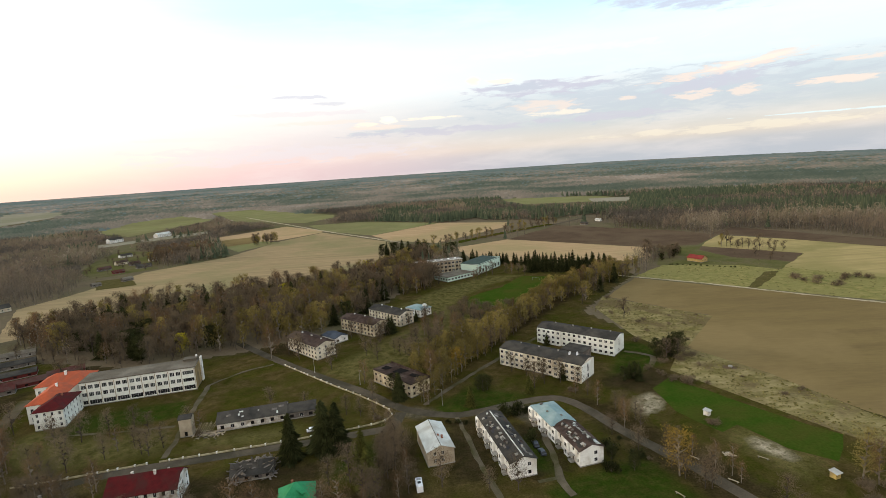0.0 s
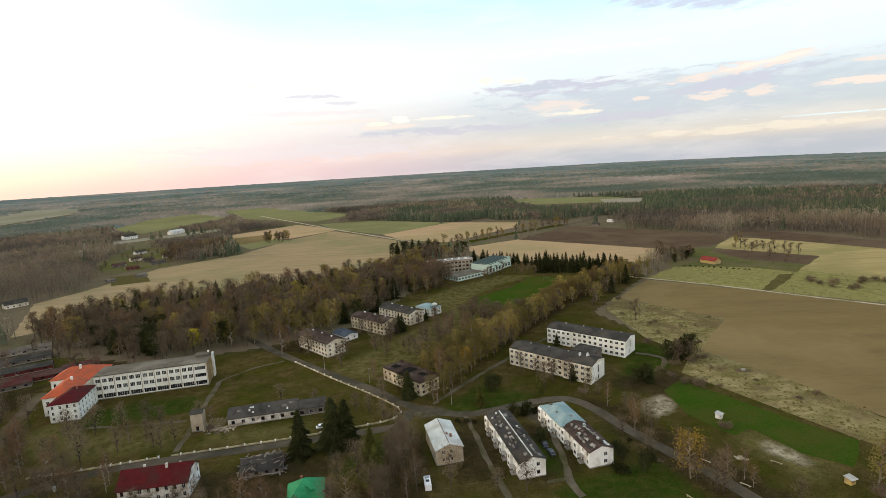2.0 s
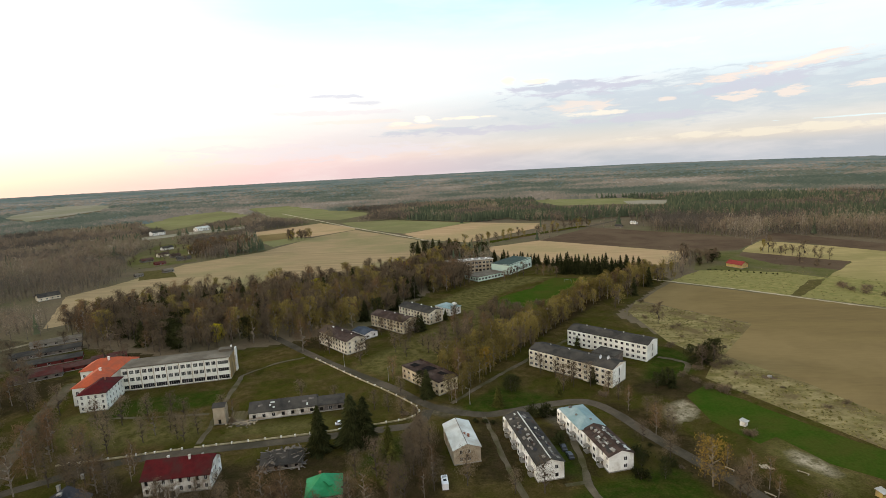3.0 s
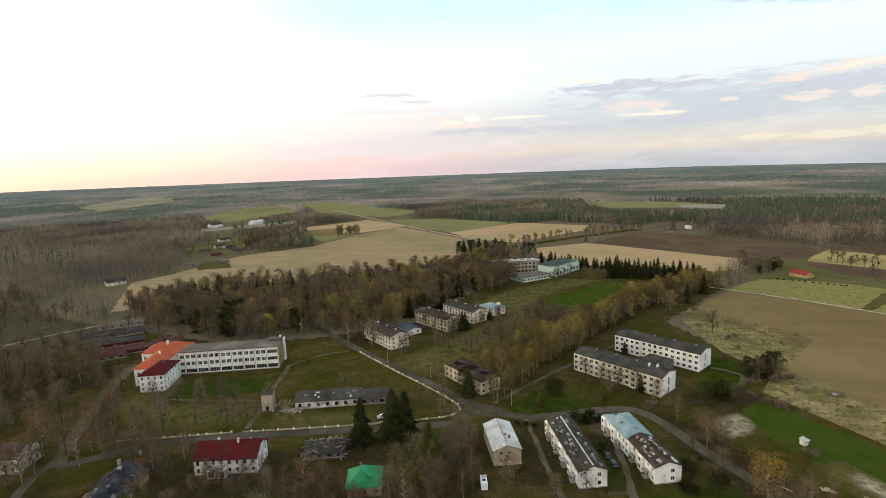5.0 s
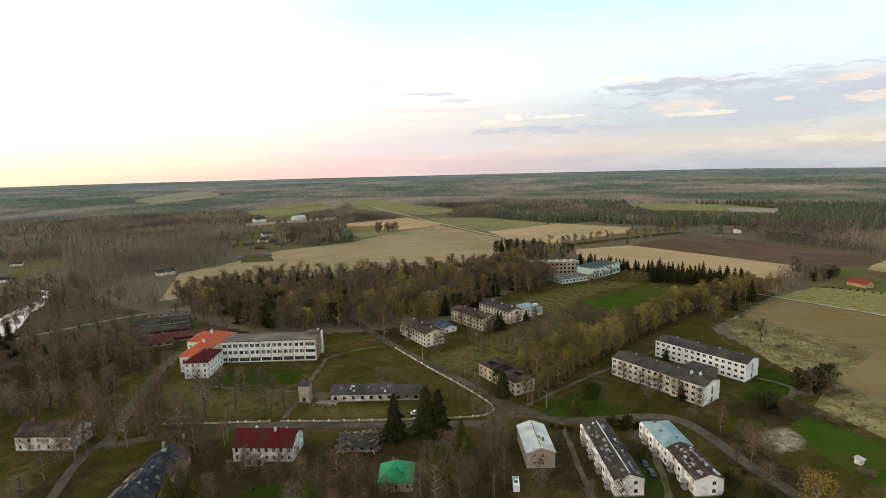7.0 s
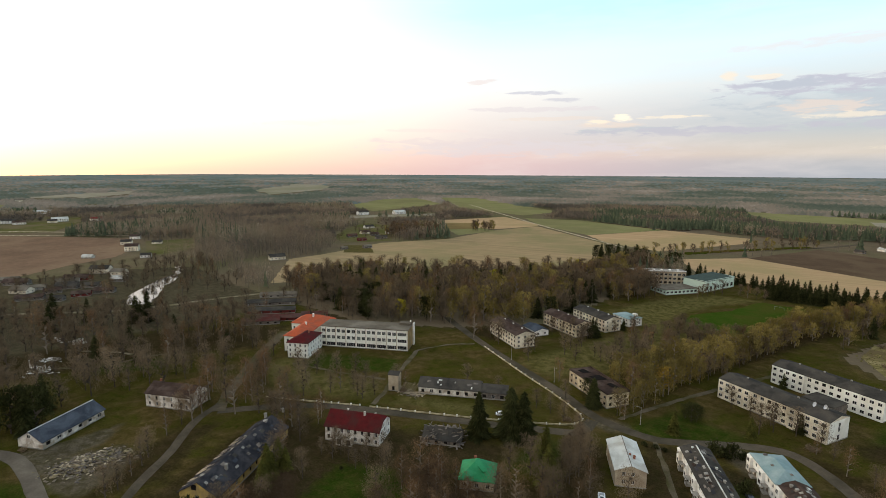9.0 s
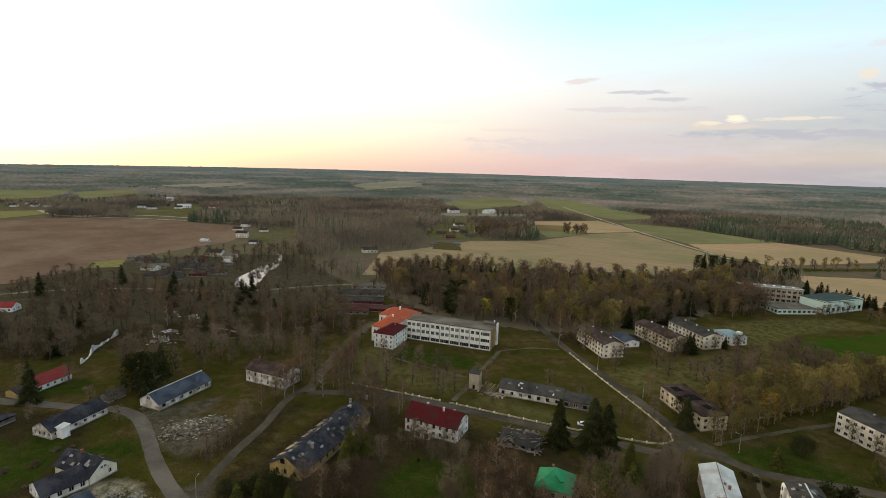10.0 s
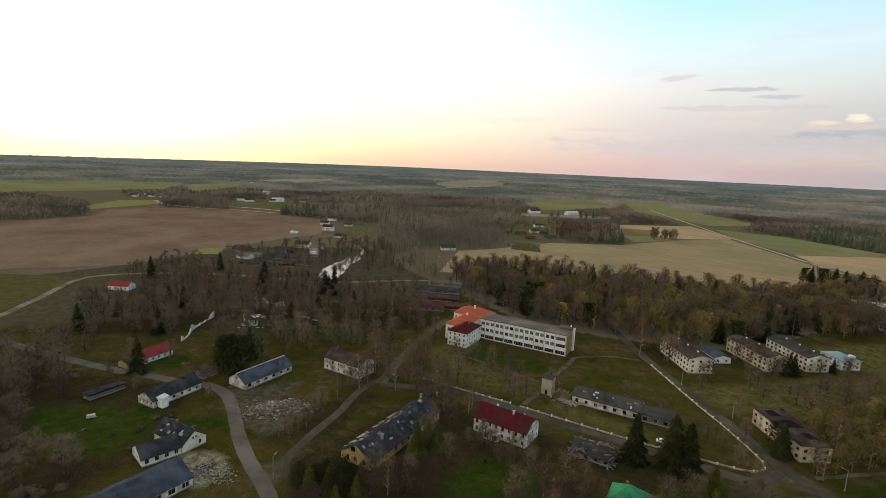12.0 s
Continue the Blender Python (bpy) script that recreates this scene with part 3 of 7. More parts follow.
        a, b = (min(W / 2, L / 2), -W / 2, E + ridge + th), (max(L - W / 2, L / 2), -W / 2, E + ridge + th)
        r.slab([q[0], a, b, q[1]], th)
        r.slab([q[2], b, a, q[3]], th)
        r.slab([q[3], a, q[0]], th)
        r.slab([q[1], b, q[2]], th)
    elif roof == "flat":
        r.slab([(-o, -W - o, E + 0.3), (L + o, -W - o, E + 0.3), (L + o, o, E + 0.3 + ridge), (-o, o, E + 0.3 + ridge)], 0.3)
    part(roof_name, r, roof_mat, ob, roof_label)
    return ob


def chimney(ob, x, y, z, h=1.2, w=0.6, mat=None):
    s = Shape().box(x - w / 2, x + w / 2, y - w / 2, y + w / 2, z, z + h).box(x - w / 2 - 0.08, x + w / 2 + 0.08, y - w / 2 - 0.08, y + w / 2 + 0.08, z + h, z + h + 0.12)
    return part("chimney", s, mat or BRICK, ob)


def patch(name, pts, mat, label, z=0.03, category="field", fringe=3.0, seed=1):
    """A field or lawn: a sheet on the ground with a slightly ragged edge."""
    rnd = random.Random(seed)
    out = []
    n = len(pts)
    for i in range(n):
        (x0, y0), (x1, y1) = pts[i], pts[(i + 1) % n]
        d = math.hypot(x1 - x0, y1 - y0)
        k = max(1, int(d / max(6.0, fringe * 4)))
        for j in range(k):
            t = j / k
            out.append((x0 + (x1 - x0) * t + rnd.uniform(-fringe, fringe) * 0.4, y0 + (y1 - y0) * t + rnd.uniform(-fringe, fringe) * 0.4))
    bm = bmesh.new()
    vs = [bm.verts.new((x, y, 0)) for x, y in out]
    for tri in geometry.tessellate_polygon([[Vector((x, y, 0)) for x, y in out]]):
        (x0, y0), (x1, y1), (x2, y2) = [out[k] for k in tri]
        if abs((x1 - x0) * (y2 - y0) - (x2 - x0) * (y1 - y0)) > 1e-4:
            bm.faces.new([vs[k] for k in tri])
    if max(math.hypot(x, y) for x, y in out) > 1400:
        for _ in range(2):
            bmesh.ops.subdivide_edges(bm, edges=[e for e in bm.edges if e.calc_length() > 60], cuts=1)
            bmesh.ops.triangulate(bm, faces=bm.faces)
    for v in bm.verts:
        v.co.z = land(v.co.x, v.co.y) + z + (0.5 if math.hypot(v.co.x, v.co.y) > 1450 else 0.0)
    bm.normal_update()
    bmesh.ops.reverse_faces(bm, faces=[f for f in bm.faces if f.normal.z < 0])
    me = bpy.data.meshes.new(name)
    bm.to_mesh(me)
    bm.free()
    me.materials.append(mat)
    return tagged(new(name, me), label, category, "", "structure")


def smooth_line(pts, step=3.0):
    """A smooth line through the points."""
    out = []
    p = [pts[0], *pts, pts[-1]]
    for i in range(1, len(p) - 2):
        a, b, c, d = [Vector((*q[:2], 0)) for q in p[i - 1:i + 3]]
        n = max(2, int((c - b).length / step))
        for j in range(n):
            t = j / n
            out.append(0.5 * ((2 * b) + (c - a) * t + (2 * a - 5 * b + 4 * c - d) * t * t + (3 * b - a - 3 * c + d) * t ** 3))
    out.append(Vector((*pts[-1][:2], 0)))
    return out


def strip(name, pts, width, mat, label, z=0.05, category="road", ragged=0.16, seed=3):
    """A road or path: a ribbon along a smooth line."""
    rnd = random.Random(seed)
    line = smooth_line(pts)
    s = Shape()
    for i, p in enumerate(line):
        d = (line[min(i + 1, len(line) - 1)] - line[max(i - 1, 0)]).normalized()
        n = Vector((-d.y, d.x, 0))
        rough = ragged * (1.0 if mat in (ASPHALT, PALE_ASPHALT) else 2.4)
        w0, w1 = width / 2 + rnd.uniform(-rough, rough), width / 2 + rnd.uniform(-rough, rough)
        s.v.append(tuple(p + n * w0 + Vector((0, 0, z + land(p.x, p.y)))))
        s.v.append(tuple(p - n * w1 + Vector((0, 0, z + land(p.x, p.y)))))
        if i:
            k = 2 * i
            s.f.append((k - 2, k - 1, k + 1, k))
    ob = part(name, s, mat)
    return tagged(ob, label, category, "", "structure")


def inside(x, y, poly):
    hit = False
    n = len(poly)
    j = n - 1
    for i in range(n):
        (xi, yi), (xj, yj) = poly[i], poly[j]
        if (yi > y) != (yj > y) and x < (xj - xi) * (y - yi) / (yj - yi) + xi:
            hit = not hit
        j = i
    return hit

# ---- the ground, fields, roads and water ----
g = Shape()
SPOKES = 96
g.v.append((0, 0, 0))
for r in RINGS[1:]:
    for k in range(SPOKES):
        t = 2 * math.pi * k / SPOKES
        g.v.append((r * math.cos(t), r * math.sin(t), land(r * math.cos(t), r * math.sin(t))))
for k in range(SPOKES):
    g.f.append((0, 1 + k, 1 + (k + 1) % SPOKES))
    for i in range(len(RINGS) - 2):
        a0, b0 = 1 + i * SPOKES, 1 + (i + 1) * SPOKES
        g.f.append((a0 + k, b0 + k, b0 + (k + 1) % SPOKES, a0 + (k + 1) % SPOKES))
tagged(part("ground", g, FOREST_FLOOR), "brown leafless woodland floor running to the horizon", "ground", "", "structure")

VILLAGE = [(-450, -30), (-200, -60), (120, -60), (170, 60), (150, 165), (118, 237), (100, 265), (86, 313), (110, 345), (152, 402), (150, 450), (60, 506), (20, 480), (-20, 430), (-39, 383), (-60, 310), (-117, 275),
           (-170, 262), (-215, 275), (-330, 310), (-420, 352), (-480, 300), (-500, 230), (-470, 120)]
LITTER_ZONES = [
    [(-2, 142), (14, 142), (10, 183), (-4, 183)],
    [(22, 140), (36, 146), (32, 176), (20, 176)],
    [(-112, 152), (-62, 158), (-56, 132), (-112, 126)],
    [(-80, 158), (-44, 160), (-44, 140), (-66, 138)],
    [(-196, 200), (-206, 240), (-268, 196), (-300, 150), (-328, 26), (-300, 60), (-262, 120), (-230, 170)],
    [(-150, 20), (-330, -20), (-328, 24), (-240, 54), (-204, 78), (-170, 60), (-160, 40)],
    [(-120, 152), (-100, 132), (-60, 138), (-20, 145), (-6, 128), (-40, 96), (-90, 84), (-130, 72), (-136, 128)]]
LITTER_ZONES += [
    [(-26, 176), (-12, 172), (-12, 130), (-30, 120)],
    [(46, 200), (62, 186), (90, 128), (72, 120), (52, 168)],
    [(0, 232), (54, 300), (140, 412), (120, 425), (30, 310), (-20, 240)],
    [(-160, 262), (-205, 240), (-200, 280)],
    [(-118, 276), (-84, 262), (-50, 300), (-30, 340), (-50, 350), (-90, 290)],
    [(-150, 78), (-134, 98), (-148, 132), (-160, 120)],
    [(60, 205), (90, 230), (96, 205), (80, 190)]]
LAWN_ZONES = [
    [(-250, 150), (-226, 172), (-214, 160), (-236, 140)],
    [(-222, 30), (-205, 54), (-170, 46), (-175, 34), (-190, 24)],
    [(-252, 76), (-236, 92), (-224, 84), (-240, 66)],
    [(-12, 188), (7, 211), (20, 205), (34, 199), (13, 187), (-3, 186)],
    [(-160, 207), (-118, 217), (-112, 200), (-158, 188)],
    [(-92, 128), (-66, 134), (-58, 112), (-74, 100), (-92, 106)],
    [(24, 146), (31, 144), (29, 164), (22, 166)],
    [(46, 146), (60, 150), (70, 120), (40, 116), (24, 136)],
    [(90, 255), (100, 248), (100, 224), (84, 214), (70, 214)],
    [(-182, 60), (-166, 66), (-160, 84), (-176, 78)]]
LAWN_ZONES += [
    [(-205, 60), (-180, 40), (-170, 50), (-190, 66)],
    [(-44, 144), (-24, 150), (-30, 172), (-40, 160)]]
DRY_ZONES = [[(-36, 350), (-8, 396), (36, 436), (70, 430), (36, 402), (16, 372), (2, 338), (30, 314), (10, 300), (-12, 330)], [(-170, 200), (-150, 186), (-112, 190), (-104, 172), (-150, 162), (-176, 180)], [(99, 165), (112, 142), (98, 132), (88, 158)], [(-269, 29), (-257, 38), (-218, 33), (-221, 24)], [(-191, 48), (-187, 56), (-176, 54), (-179, 46)], [(-62, 244), (-30, 232), (12, 300), (20, 330), (-6, 326)], [(-300, 90), (-286, 84), (-270, 120), (-284, 128)], [(-40, 250), (-10, 238), (20, 290), (4, 330), (-20, 300)], [(-96, 182), (-60, 186), (-58, 176), (-98, 172)], [(-64, 236), (-40, 224), (-30, 250), (-50, 262)]]


BARE_ZONES = [[(-310, 100), (-270, 200), (-240, 270), (-330, 330), (-430, 370), (-540, 330), (-560, 200), (-540, 60), (-480, -60), (-350, -60), (-335, 40)]]
GRAVEL_ZONES = [[(-190, 84), (-176, 90), (-172, 104), (-180, 116), (-186, 99), (-192, 92)], [(-136, 69), (-128, 66), (-122, 70), (-126, 77), (-133, 82)], [(20, 189), (36, 191), (41, 184), (33, 172), (27, 174)], [(-183, 86), (-165, 107), (-153, 102), (-149, 82), (-157, 80)], [(-16, 196), (-4, 190), (-14, 184), (-24, 190)]]
SAND_ZONES = [[(96.5, 157), (99.7, 157), (103.7, 152), (105.5, 144), (101.6, 142), (98.5, 146), (95, 150.5)], [(70, 188.5), (77, 193), (81, 194), (82.5, 186), (78, 179), (70.5, 175.5), (68, 180)], [(-158, 58), (-154, 65), (-146, 68), (-137, 63), (-136, 54), (-146, 53)]]


def weight(x, y, zones, soft):
    """How far inside the zones a place lies, from 0 to 1 over a soft edge."""
    best = 0.0
    for z in zones:
        if not (min(q[0] for q in z) - soft < x < max(q[0] for q in z) + soft and min(q[1] for q in z) - soft < y < max(q[1] for q in z) + soft):
            continue
        d = 1e9
        for k in range(len(z)):
            (x0, y0), (x1, y1) = z[k], z[(k + 1) % len(z)]
            dx, dy = x1 - x0, y1 - y0
            t = max(0.0, min(1.0, ((x - x0) * dx + (y - y0) * dy) / (dx * dx + dy * dy)))
            d = min(d, math.hypot(x - x0 - t * dx, y - y0 - t * dy))
        if not inside(x, y, z):
            d = -d
        best = max(best, min(1.0, max(0.0, 0.5 + d / soft)))
    return best


cells, index, verts, faces = 3.0, {}, [], []
for i in range(-170, 62):
    for j in range(-21, 174):
        if inside((i + 0.5) * cells, (j + 0.5) * cells, VILLAGE):
            q = []
            for a_, b_ in ((i, j), (i + 1, j), (i + 1, j + 1), (i, j + 1)):
                if (a_, b_) not in index:
                    index[(a_, b_)] = len(verts)
                    verts.append((a_ * cells, b_ * cells, 0.015))
                q.append(index[(a_, b_)])
            faces.append(tuple(q))
me = bpy.data.meshes.new("village_green")
me.from_pydata(verts, [], faces)
me.materials.append(VILLAGE_GROUND)
for key, zones, soft in (("litter", LITTER_ZONES, 14.0), ("lawn", LAWN_ZONES, 9.0), ("dry", DRY_ZONES, 16.0), ("bare", BARE_ZONES, 30.0), ("gravel", GRAVEL_ZONES, 7.0), ("sand", SAND_ZONES, 7.0)):
    attr = me.attributes.new(key, "FLOAT", "POINT")
    attr.data.foreach_set("value", [weight(x, y, zones, soft) for x, y, _ in verts])
attr = me.attributes.new("wild", "FLOAT", "POINT")
attr.data.foreach_set("value", [1.0 - weight(x, y, [VILLAGE], 30.0) for x, y, _ in verts])
tagged(new("village_green", me), "patchy brownish green grass between the houses", "grass", "", "structure")
FIELDS = {}
FIELDS["ploughed_field"] = ([(149, 392), (420, 140), (330, 20), (150, 163), (120, 234), (117, 240), (153, 287), (111, 342)], PLOUGHED, "bare light brown ploughed field")
FIELDS["dry_meadow"] = ([(111, 341), (152, 287), (117, 240), (151, 165), (160, 140), (136, 143), (127, 156), (99, 211), (106, 236), (102, 262), (92, 318)], DRY_GRASS, "tussocky straw-coloured dry meadow")
FIELDS["lawn_strip"] = ([(93.5, 207), (110.5, 178), (127, 154), (115, 141), (106, 150), (98.7, 164.6), (91, 161), (83, 178), (82, 198)], LAWN, "deep green mown lawn strip")
FIELDS["rough_meadow"] = ([(151, 396), (206, 449), (250, 428), (310, 346), (440, 170), (424, 144), (262, 291)], MEADOW, "tussocky meadow beside the sandy track")
FIELDS["straw_field"] = ([(313, 571), (358, 512), (397, 444), (520, 220), (446, 172), (305, 347), (246, 423), (264, 514)], STRAW, "pale straw stubble field")
FIELDS["farm_garden"] = ([(184, 432), (198, 462), (213, 498), (240, 520), (258, 512), (318, 441), (290, 415), (263, 388), (243, 411), (213, 426)], GARDEN, "green garden behind the red farmhouse")
FIELDS["garden_bed"] = ([(262, 508), (318, 443), (288, 412), (256, 446), (250, 490)], DARK_SOIL, "dug dark soil of the farm garden")
FIELDS["dark_field"] = ([(84, 646), (172, 757), (292, 622), (312, 573), (263, 517), (215, 522)], DARK_SOIL, "freshly ploughed dark brown field")
FIELDS["stubble_field"] = ([(14, 606), (83, 645), (214, 521), (196, 476), (138, 446), (30, 520)], TAN_STUBBLE, "pale tan stubble field behind the spruces")
FIELDS["wide_stubble_field"] = ([(-300, 325), (-366, 425), (-352, 470), (-342, 575), (-280, 650), (-268, 700), (-250, 785), (-203, 868), (-75, 698), (-55, 560), (-71, 450), (-160, 395), (-250, 372)], STUBBLE,
                           "wide tan stubble field behind the park woods")
FIELDS["tan_field"] = ([(-330, 800), (-405, 890), (-312, 1025), (-212, 905), (-205, 872), (-256, 798)], TAN_STUBBLE, "tan stubble strip")
FIELDS["green_strip_field"] = ([(-336, 772), (-295, 806), (-248, 776), (-282, 694)], CROP, "narrow green crop strip")
FIELDS["green_field"] = ([(-265, 1012), (-159, 1018), (-3, 905), (-108, 782), (-206, 890)], CROP, "green winter crop field")
FIELDS["stubble_beyond_road"] = ([(-108, 778), (-3, 903), (108, 840), (108, 790), (-6, 655), (-70, 704)], TAN_STUBBLE, "tan stubble field beside the tree-lined road")
FIELDS["far_green_field"] = ([(-811, 1187), (-863, 1425), (-795, 1575), (-600, 1370), (-634, 1030)], CROP, "far green crop field")
FIELDS["far_green_meadow"] = ([(-736, 1634), (-607, 1677), (-232, 1214), (-287, 1076), (-498, 1240)], CROP, "far green crop field along the farm road")
FIELDS["clearing"] = ([(149, 1440), (198, 1185), (420, 1115), (432, 1213), (384, 1325)], CROP, "yellow-green clearing in the woods")
FIELDS["dark_ditch"] = ([(206, 340), (246, 383), (258, 382), (213, 338)], WORN_GRASS, "dark overgrown ditch across the meadow")
FIELDS["brown_field"] = ([(-840, -60), (-826, 124), (-850, 190), (-940, 236), (-930, 334), (-867, 395), (-752, 440), (-670, 462), (-587, 411), (-543, 355), (-533, 300), (-493, 185), (-468, 130), (-500, 55), (-551, -60)], BROWN_FIELD, "wide flat brown meadow")
FIELDS["west_green_field"] = ([(-1786, 150), (-1733, 647), (-1420, 489), (-1345, 147)], CROP, "far green field")
FIELDS["west_meadow"] = ([(-492, 185), (-517, 201), (-509, 227), (-477, 209)], MEADOW, "small green meadow")
FIELDS["far_tan_field"] = ([(-1629, 1655), (-1907, 2258), (-1708, 2289), (-1428, 1552)], FAR_PALE, "far pale field")
FIELDS["west_tan_field"] = ([(-1875, 926), (-1978, 1292), (-1824, 1275), (-1747, 949)], FAR_PALE, "far pale field")
FIELDS["straw_meadow"] = ([(-493, 40), (-440, 92), (-389, 54), (-352, 25), (-420, -40)], WORN_GRASS, "worn olive brown meadow by the stream")
FIELDS["sports_field"] = ([(13, 330), (15, 352), (19, 367), (43, 390), (66, 426), (82, 419), (112, 408), (92, 366), (62, 340), (36, 318)], LAWN, "bright green football field")
FIELDS["west_green_meadow"] = ([(-1007, 214), (-1102, 291), (-1086, 360), (-1011, 329), (-944, 209)], MEADOW, "far pale green meadow beside the brown field")
FIELDS["north_pale_field"] = ([(-1823, 1052), (-2006, 1399), (-1810, 1286), (-1686, 1010)], FAR_PALE, "far pale field in the woods")
FIELDS["north_green_field"] = ([(-1611, 588), (-1670, 783), (-1495, 727), (-1332, 504)], CROP, "far green field")
FIELDS["far_pale_strip"] = ([(-1658, 1754), (-1736, 2091), (-1669, 2276), (-1416, 1893), (-1349, 1468)], FAR_PALE, "far pale stubble strip")
FIELDS["far_pale_strip_north"] = ([(-1714, 1996), (-1657, 2094), (-1535, 2117), (-1401, 1871), (-1467, 1728)], FAR_PALE, "far pale stubble strip")
FIELDS["hamlet_garden"] = ([(-389, 552), (-339, 596), (-378, 670), (-430, 760), (-500, 790), (-480, 700), (-440, 610)], GARDEN, "green garden plots of a small hamlet")
FIELDS["garden_plot"] = ([(-339, 487), (-307, 500), (-342, 548), (-374, 537)], WORN_GRASS, "dark overgrown garden plot in the stubble field")
FIELDS["brown_strip_field"] = ([(-330, 755), (-370, 846), (-319, 875), (-287, 789)], PLOUGHED, "narrow brown ploughed strip")
FIELDS["pale_strip_field"] = ([(-583, 855), (-445, 993), (-479, 1038), (-613, 900)], FAR_PALE, "narrow pale field before the far farm")
FIELDS["west_gardens"] = ([(-627, 452), (-595, 501), (-514, 433), (-518, 373)], GARDEN, "green gardens behind the pond")
FIELDS["west_hamlet_green"] = ([(-890, 405), (-1010, 470), (-1060, 630), (-960, 575), (-850, 465)], GARDEN, "green plots of a far hamlet")
FIELDS["dark_strip"] = ([(314, 585), (326, 569), (393, 449), (520, 224), (566, 236), (424, 478), (358, 622)], DARK_SOIL, "strip of dark ploughed soil along the woods")
FIELDS["east_clearing"] = ([(356, 1229), (455, 1209), (403, 1092), (337, 1122)], FAR_PALE, "pale clearing in the woods")
for i, (key, (pts, mat, label)) in enumerate(FIELDS.items()):
    patch(key, pts, mat, label, 0.03 + 0.004 * i, "field", 9.0 if key == "dry_meadow" else 2.0, i)
for i, (x, y, r, k, turn) in enumerate([(85.7, 147.6, 1.7, 0.6, -40)]):
    c, s_ = math.cos(radians(turn)), math.sin(radians(turn))
    pts = []
    for j in range(30):
        t = 2 * math.pi * j / 30
        u, v = r * math.cos(t) * (1 + 0.12 * math.sin(3 * t + i)), r * k * math.sin(t) * (1 + 0.15 * math.cos(2 * t + i))
        pts.append((x + c * u - s_ * v, y + s_ * u + c * v))
    patch("sand_patch", pts, SAND, "bare patch of pale sand in the grass", 0.2, "sand", 2.0, i)

strip("main_road", [(-150, 322), (-122, 290), (-89, 257), (-65, 235), (-40, 213.5), (-20, 194), (-1, 186), (12, 188), (31, 194), (43, 194), (51, 184), (58, 168), (65, 155), (71, 145), (75, 137), (83, 118), (92, 90)],
      4.6, ASPHALT, "worn grey asphalt village road", 0.066)
strip("west_street", [(-21, 191), (-24, 180), (-35, 176.5), (-56, 172), (-85, 166.5), (-116, 160.5), (-132, 154), (-145, 146), (-156, 138)], 4.6, ASPHALT, "narrow worn asphalt street", 0.072)
strip("school_drive", [(-156, 138), (-165, 152), (-173, 167), (-186, 192), (-201, 228)], 5.0, GRAVEL, "pale gravel drive to the school", 0.078)
strip("park_path", [(-160, 143), (-157, 128), (-147, 110), (-141, 96), (-135, 84), (-128, 73)], 3.2, ASPHALT, "old asphalt lane between bare trees", 0.084)
strip("west_road", [(-105, 58), (-118, 67), (-139, 71.5), (-153, 75), (-173, 82), (-188, 86), (-199, 85), (-207, 80), (-222, 72), (-242, 61), (-274, 47), (-297, 38), (-330, 25)], 4.6, PALE_ASPHALT, "pale grey asphalt lane", 0.090)
strip("house_path", [(1, 184), (3, 175), (8, 149), (13, 130), (16, 112)], 1.7, GRAVEL, "gravel path along the row house", 0.096)
strip("row_drive", [(27, 190), (30, 180), (31, 170), (31.5, 153), (31, 140), (33, 133)], 2.1, GRAVEL, "worn gravel drive between the row houses", 0.102)
strip("cottage_track", [(-273, 158), (-255, 164), (-235, 167)], 1.6, PALE_GRAVEL, "thin pale track across the park", 0.198)
strip("park_track", [(-272, 132), (-258, 139), (-244, 147), (-235, 167), (-222, 180)], 1.6, GRAVEL, "thin pale track past the ruins", 0.180)
strip("far_lane", [(-391, 166), (-375, 180), (-355, 197), (-325, 209), (-290, 215)], 3.0, GRAVEL, "pale village lane", 0.186)
strip("far_west_road", [(-1089, 348), (-970, 340), (-922, 422), (-820, 469), (-700, 500)], 7.0, SAND, "pale far country road", 0.174)
strip("field_road", [(-960, 344), (-905, 372), (-867, 401), (-773, 452), (-694, 486)], 6.0, SAND, "pale road along the brown field", 0.204)
strip("apron_path", [(24, 140.5), (32, 142)], 1.6, GRAVEL, "short gravel path", 0.108)
strip("block_path", [(86, 240), (96, 232), (92, 222)], 2.4, GRAVEL, "gravel path at the apartment block", 0.114)
strip("school_path", [(-104, 168), (-106, 182), (-109, 196), (-113, 215), (-116, 232)], 2.2, GRAVEL, "straight gravel path to the school", 0.120)
strip("cross_path", [(-163, 190), (-135, 190), (-112, 192)], 1.3, GRAVEL, "thin trodden path in the grass", 0.126)
strip("lawn_path", [(-116, 232), (-105, 246), (-92, 254)], 1.6, GRAVEL, "thin gravel path", 0.132)
strip("avenue_path", [(-12, 196), (8, 222), (28, 246), (50, 270)], 2.0, GRAVEL, "gravel path under the avenue trees", 0.138)
strip("sandy_track", [(140, 404), (189, 360), (224, 322), (257, 289), (330, 218), (430, 118)], 2.6, SAND, "pale sandy farm track", 0.144)
strip("tree_lined_road", [(-70, 520), (-53, 549), (-3, 621), (59, 680), (172, 770), (240, 840)], 7.0, ASPHALT, "country road lined with trees", 0.150)
strip("farm_road", [(-902, 1720), (-640, 1520), (-368, 1135), (-215, 905), (-76, 710), (-50, 672)], 5.0, SAND, "pale straight farm road", 0.156)
strip("verge", [(-36, 600), (10, 640), (75, 700), (168, 776)], 14, GRASS, "green road verge", 0.162, "grass", 0.8)
strip("stream_road", [(-330, 10), (-364, 40), (-389, 58), (-436, 95), (-419, 145), (-383, 182), (-328, 219), (-297, 270), (-265, 315)], 4.5, PALE_GRAVEL, "pale gravel road through the village", 0.168)
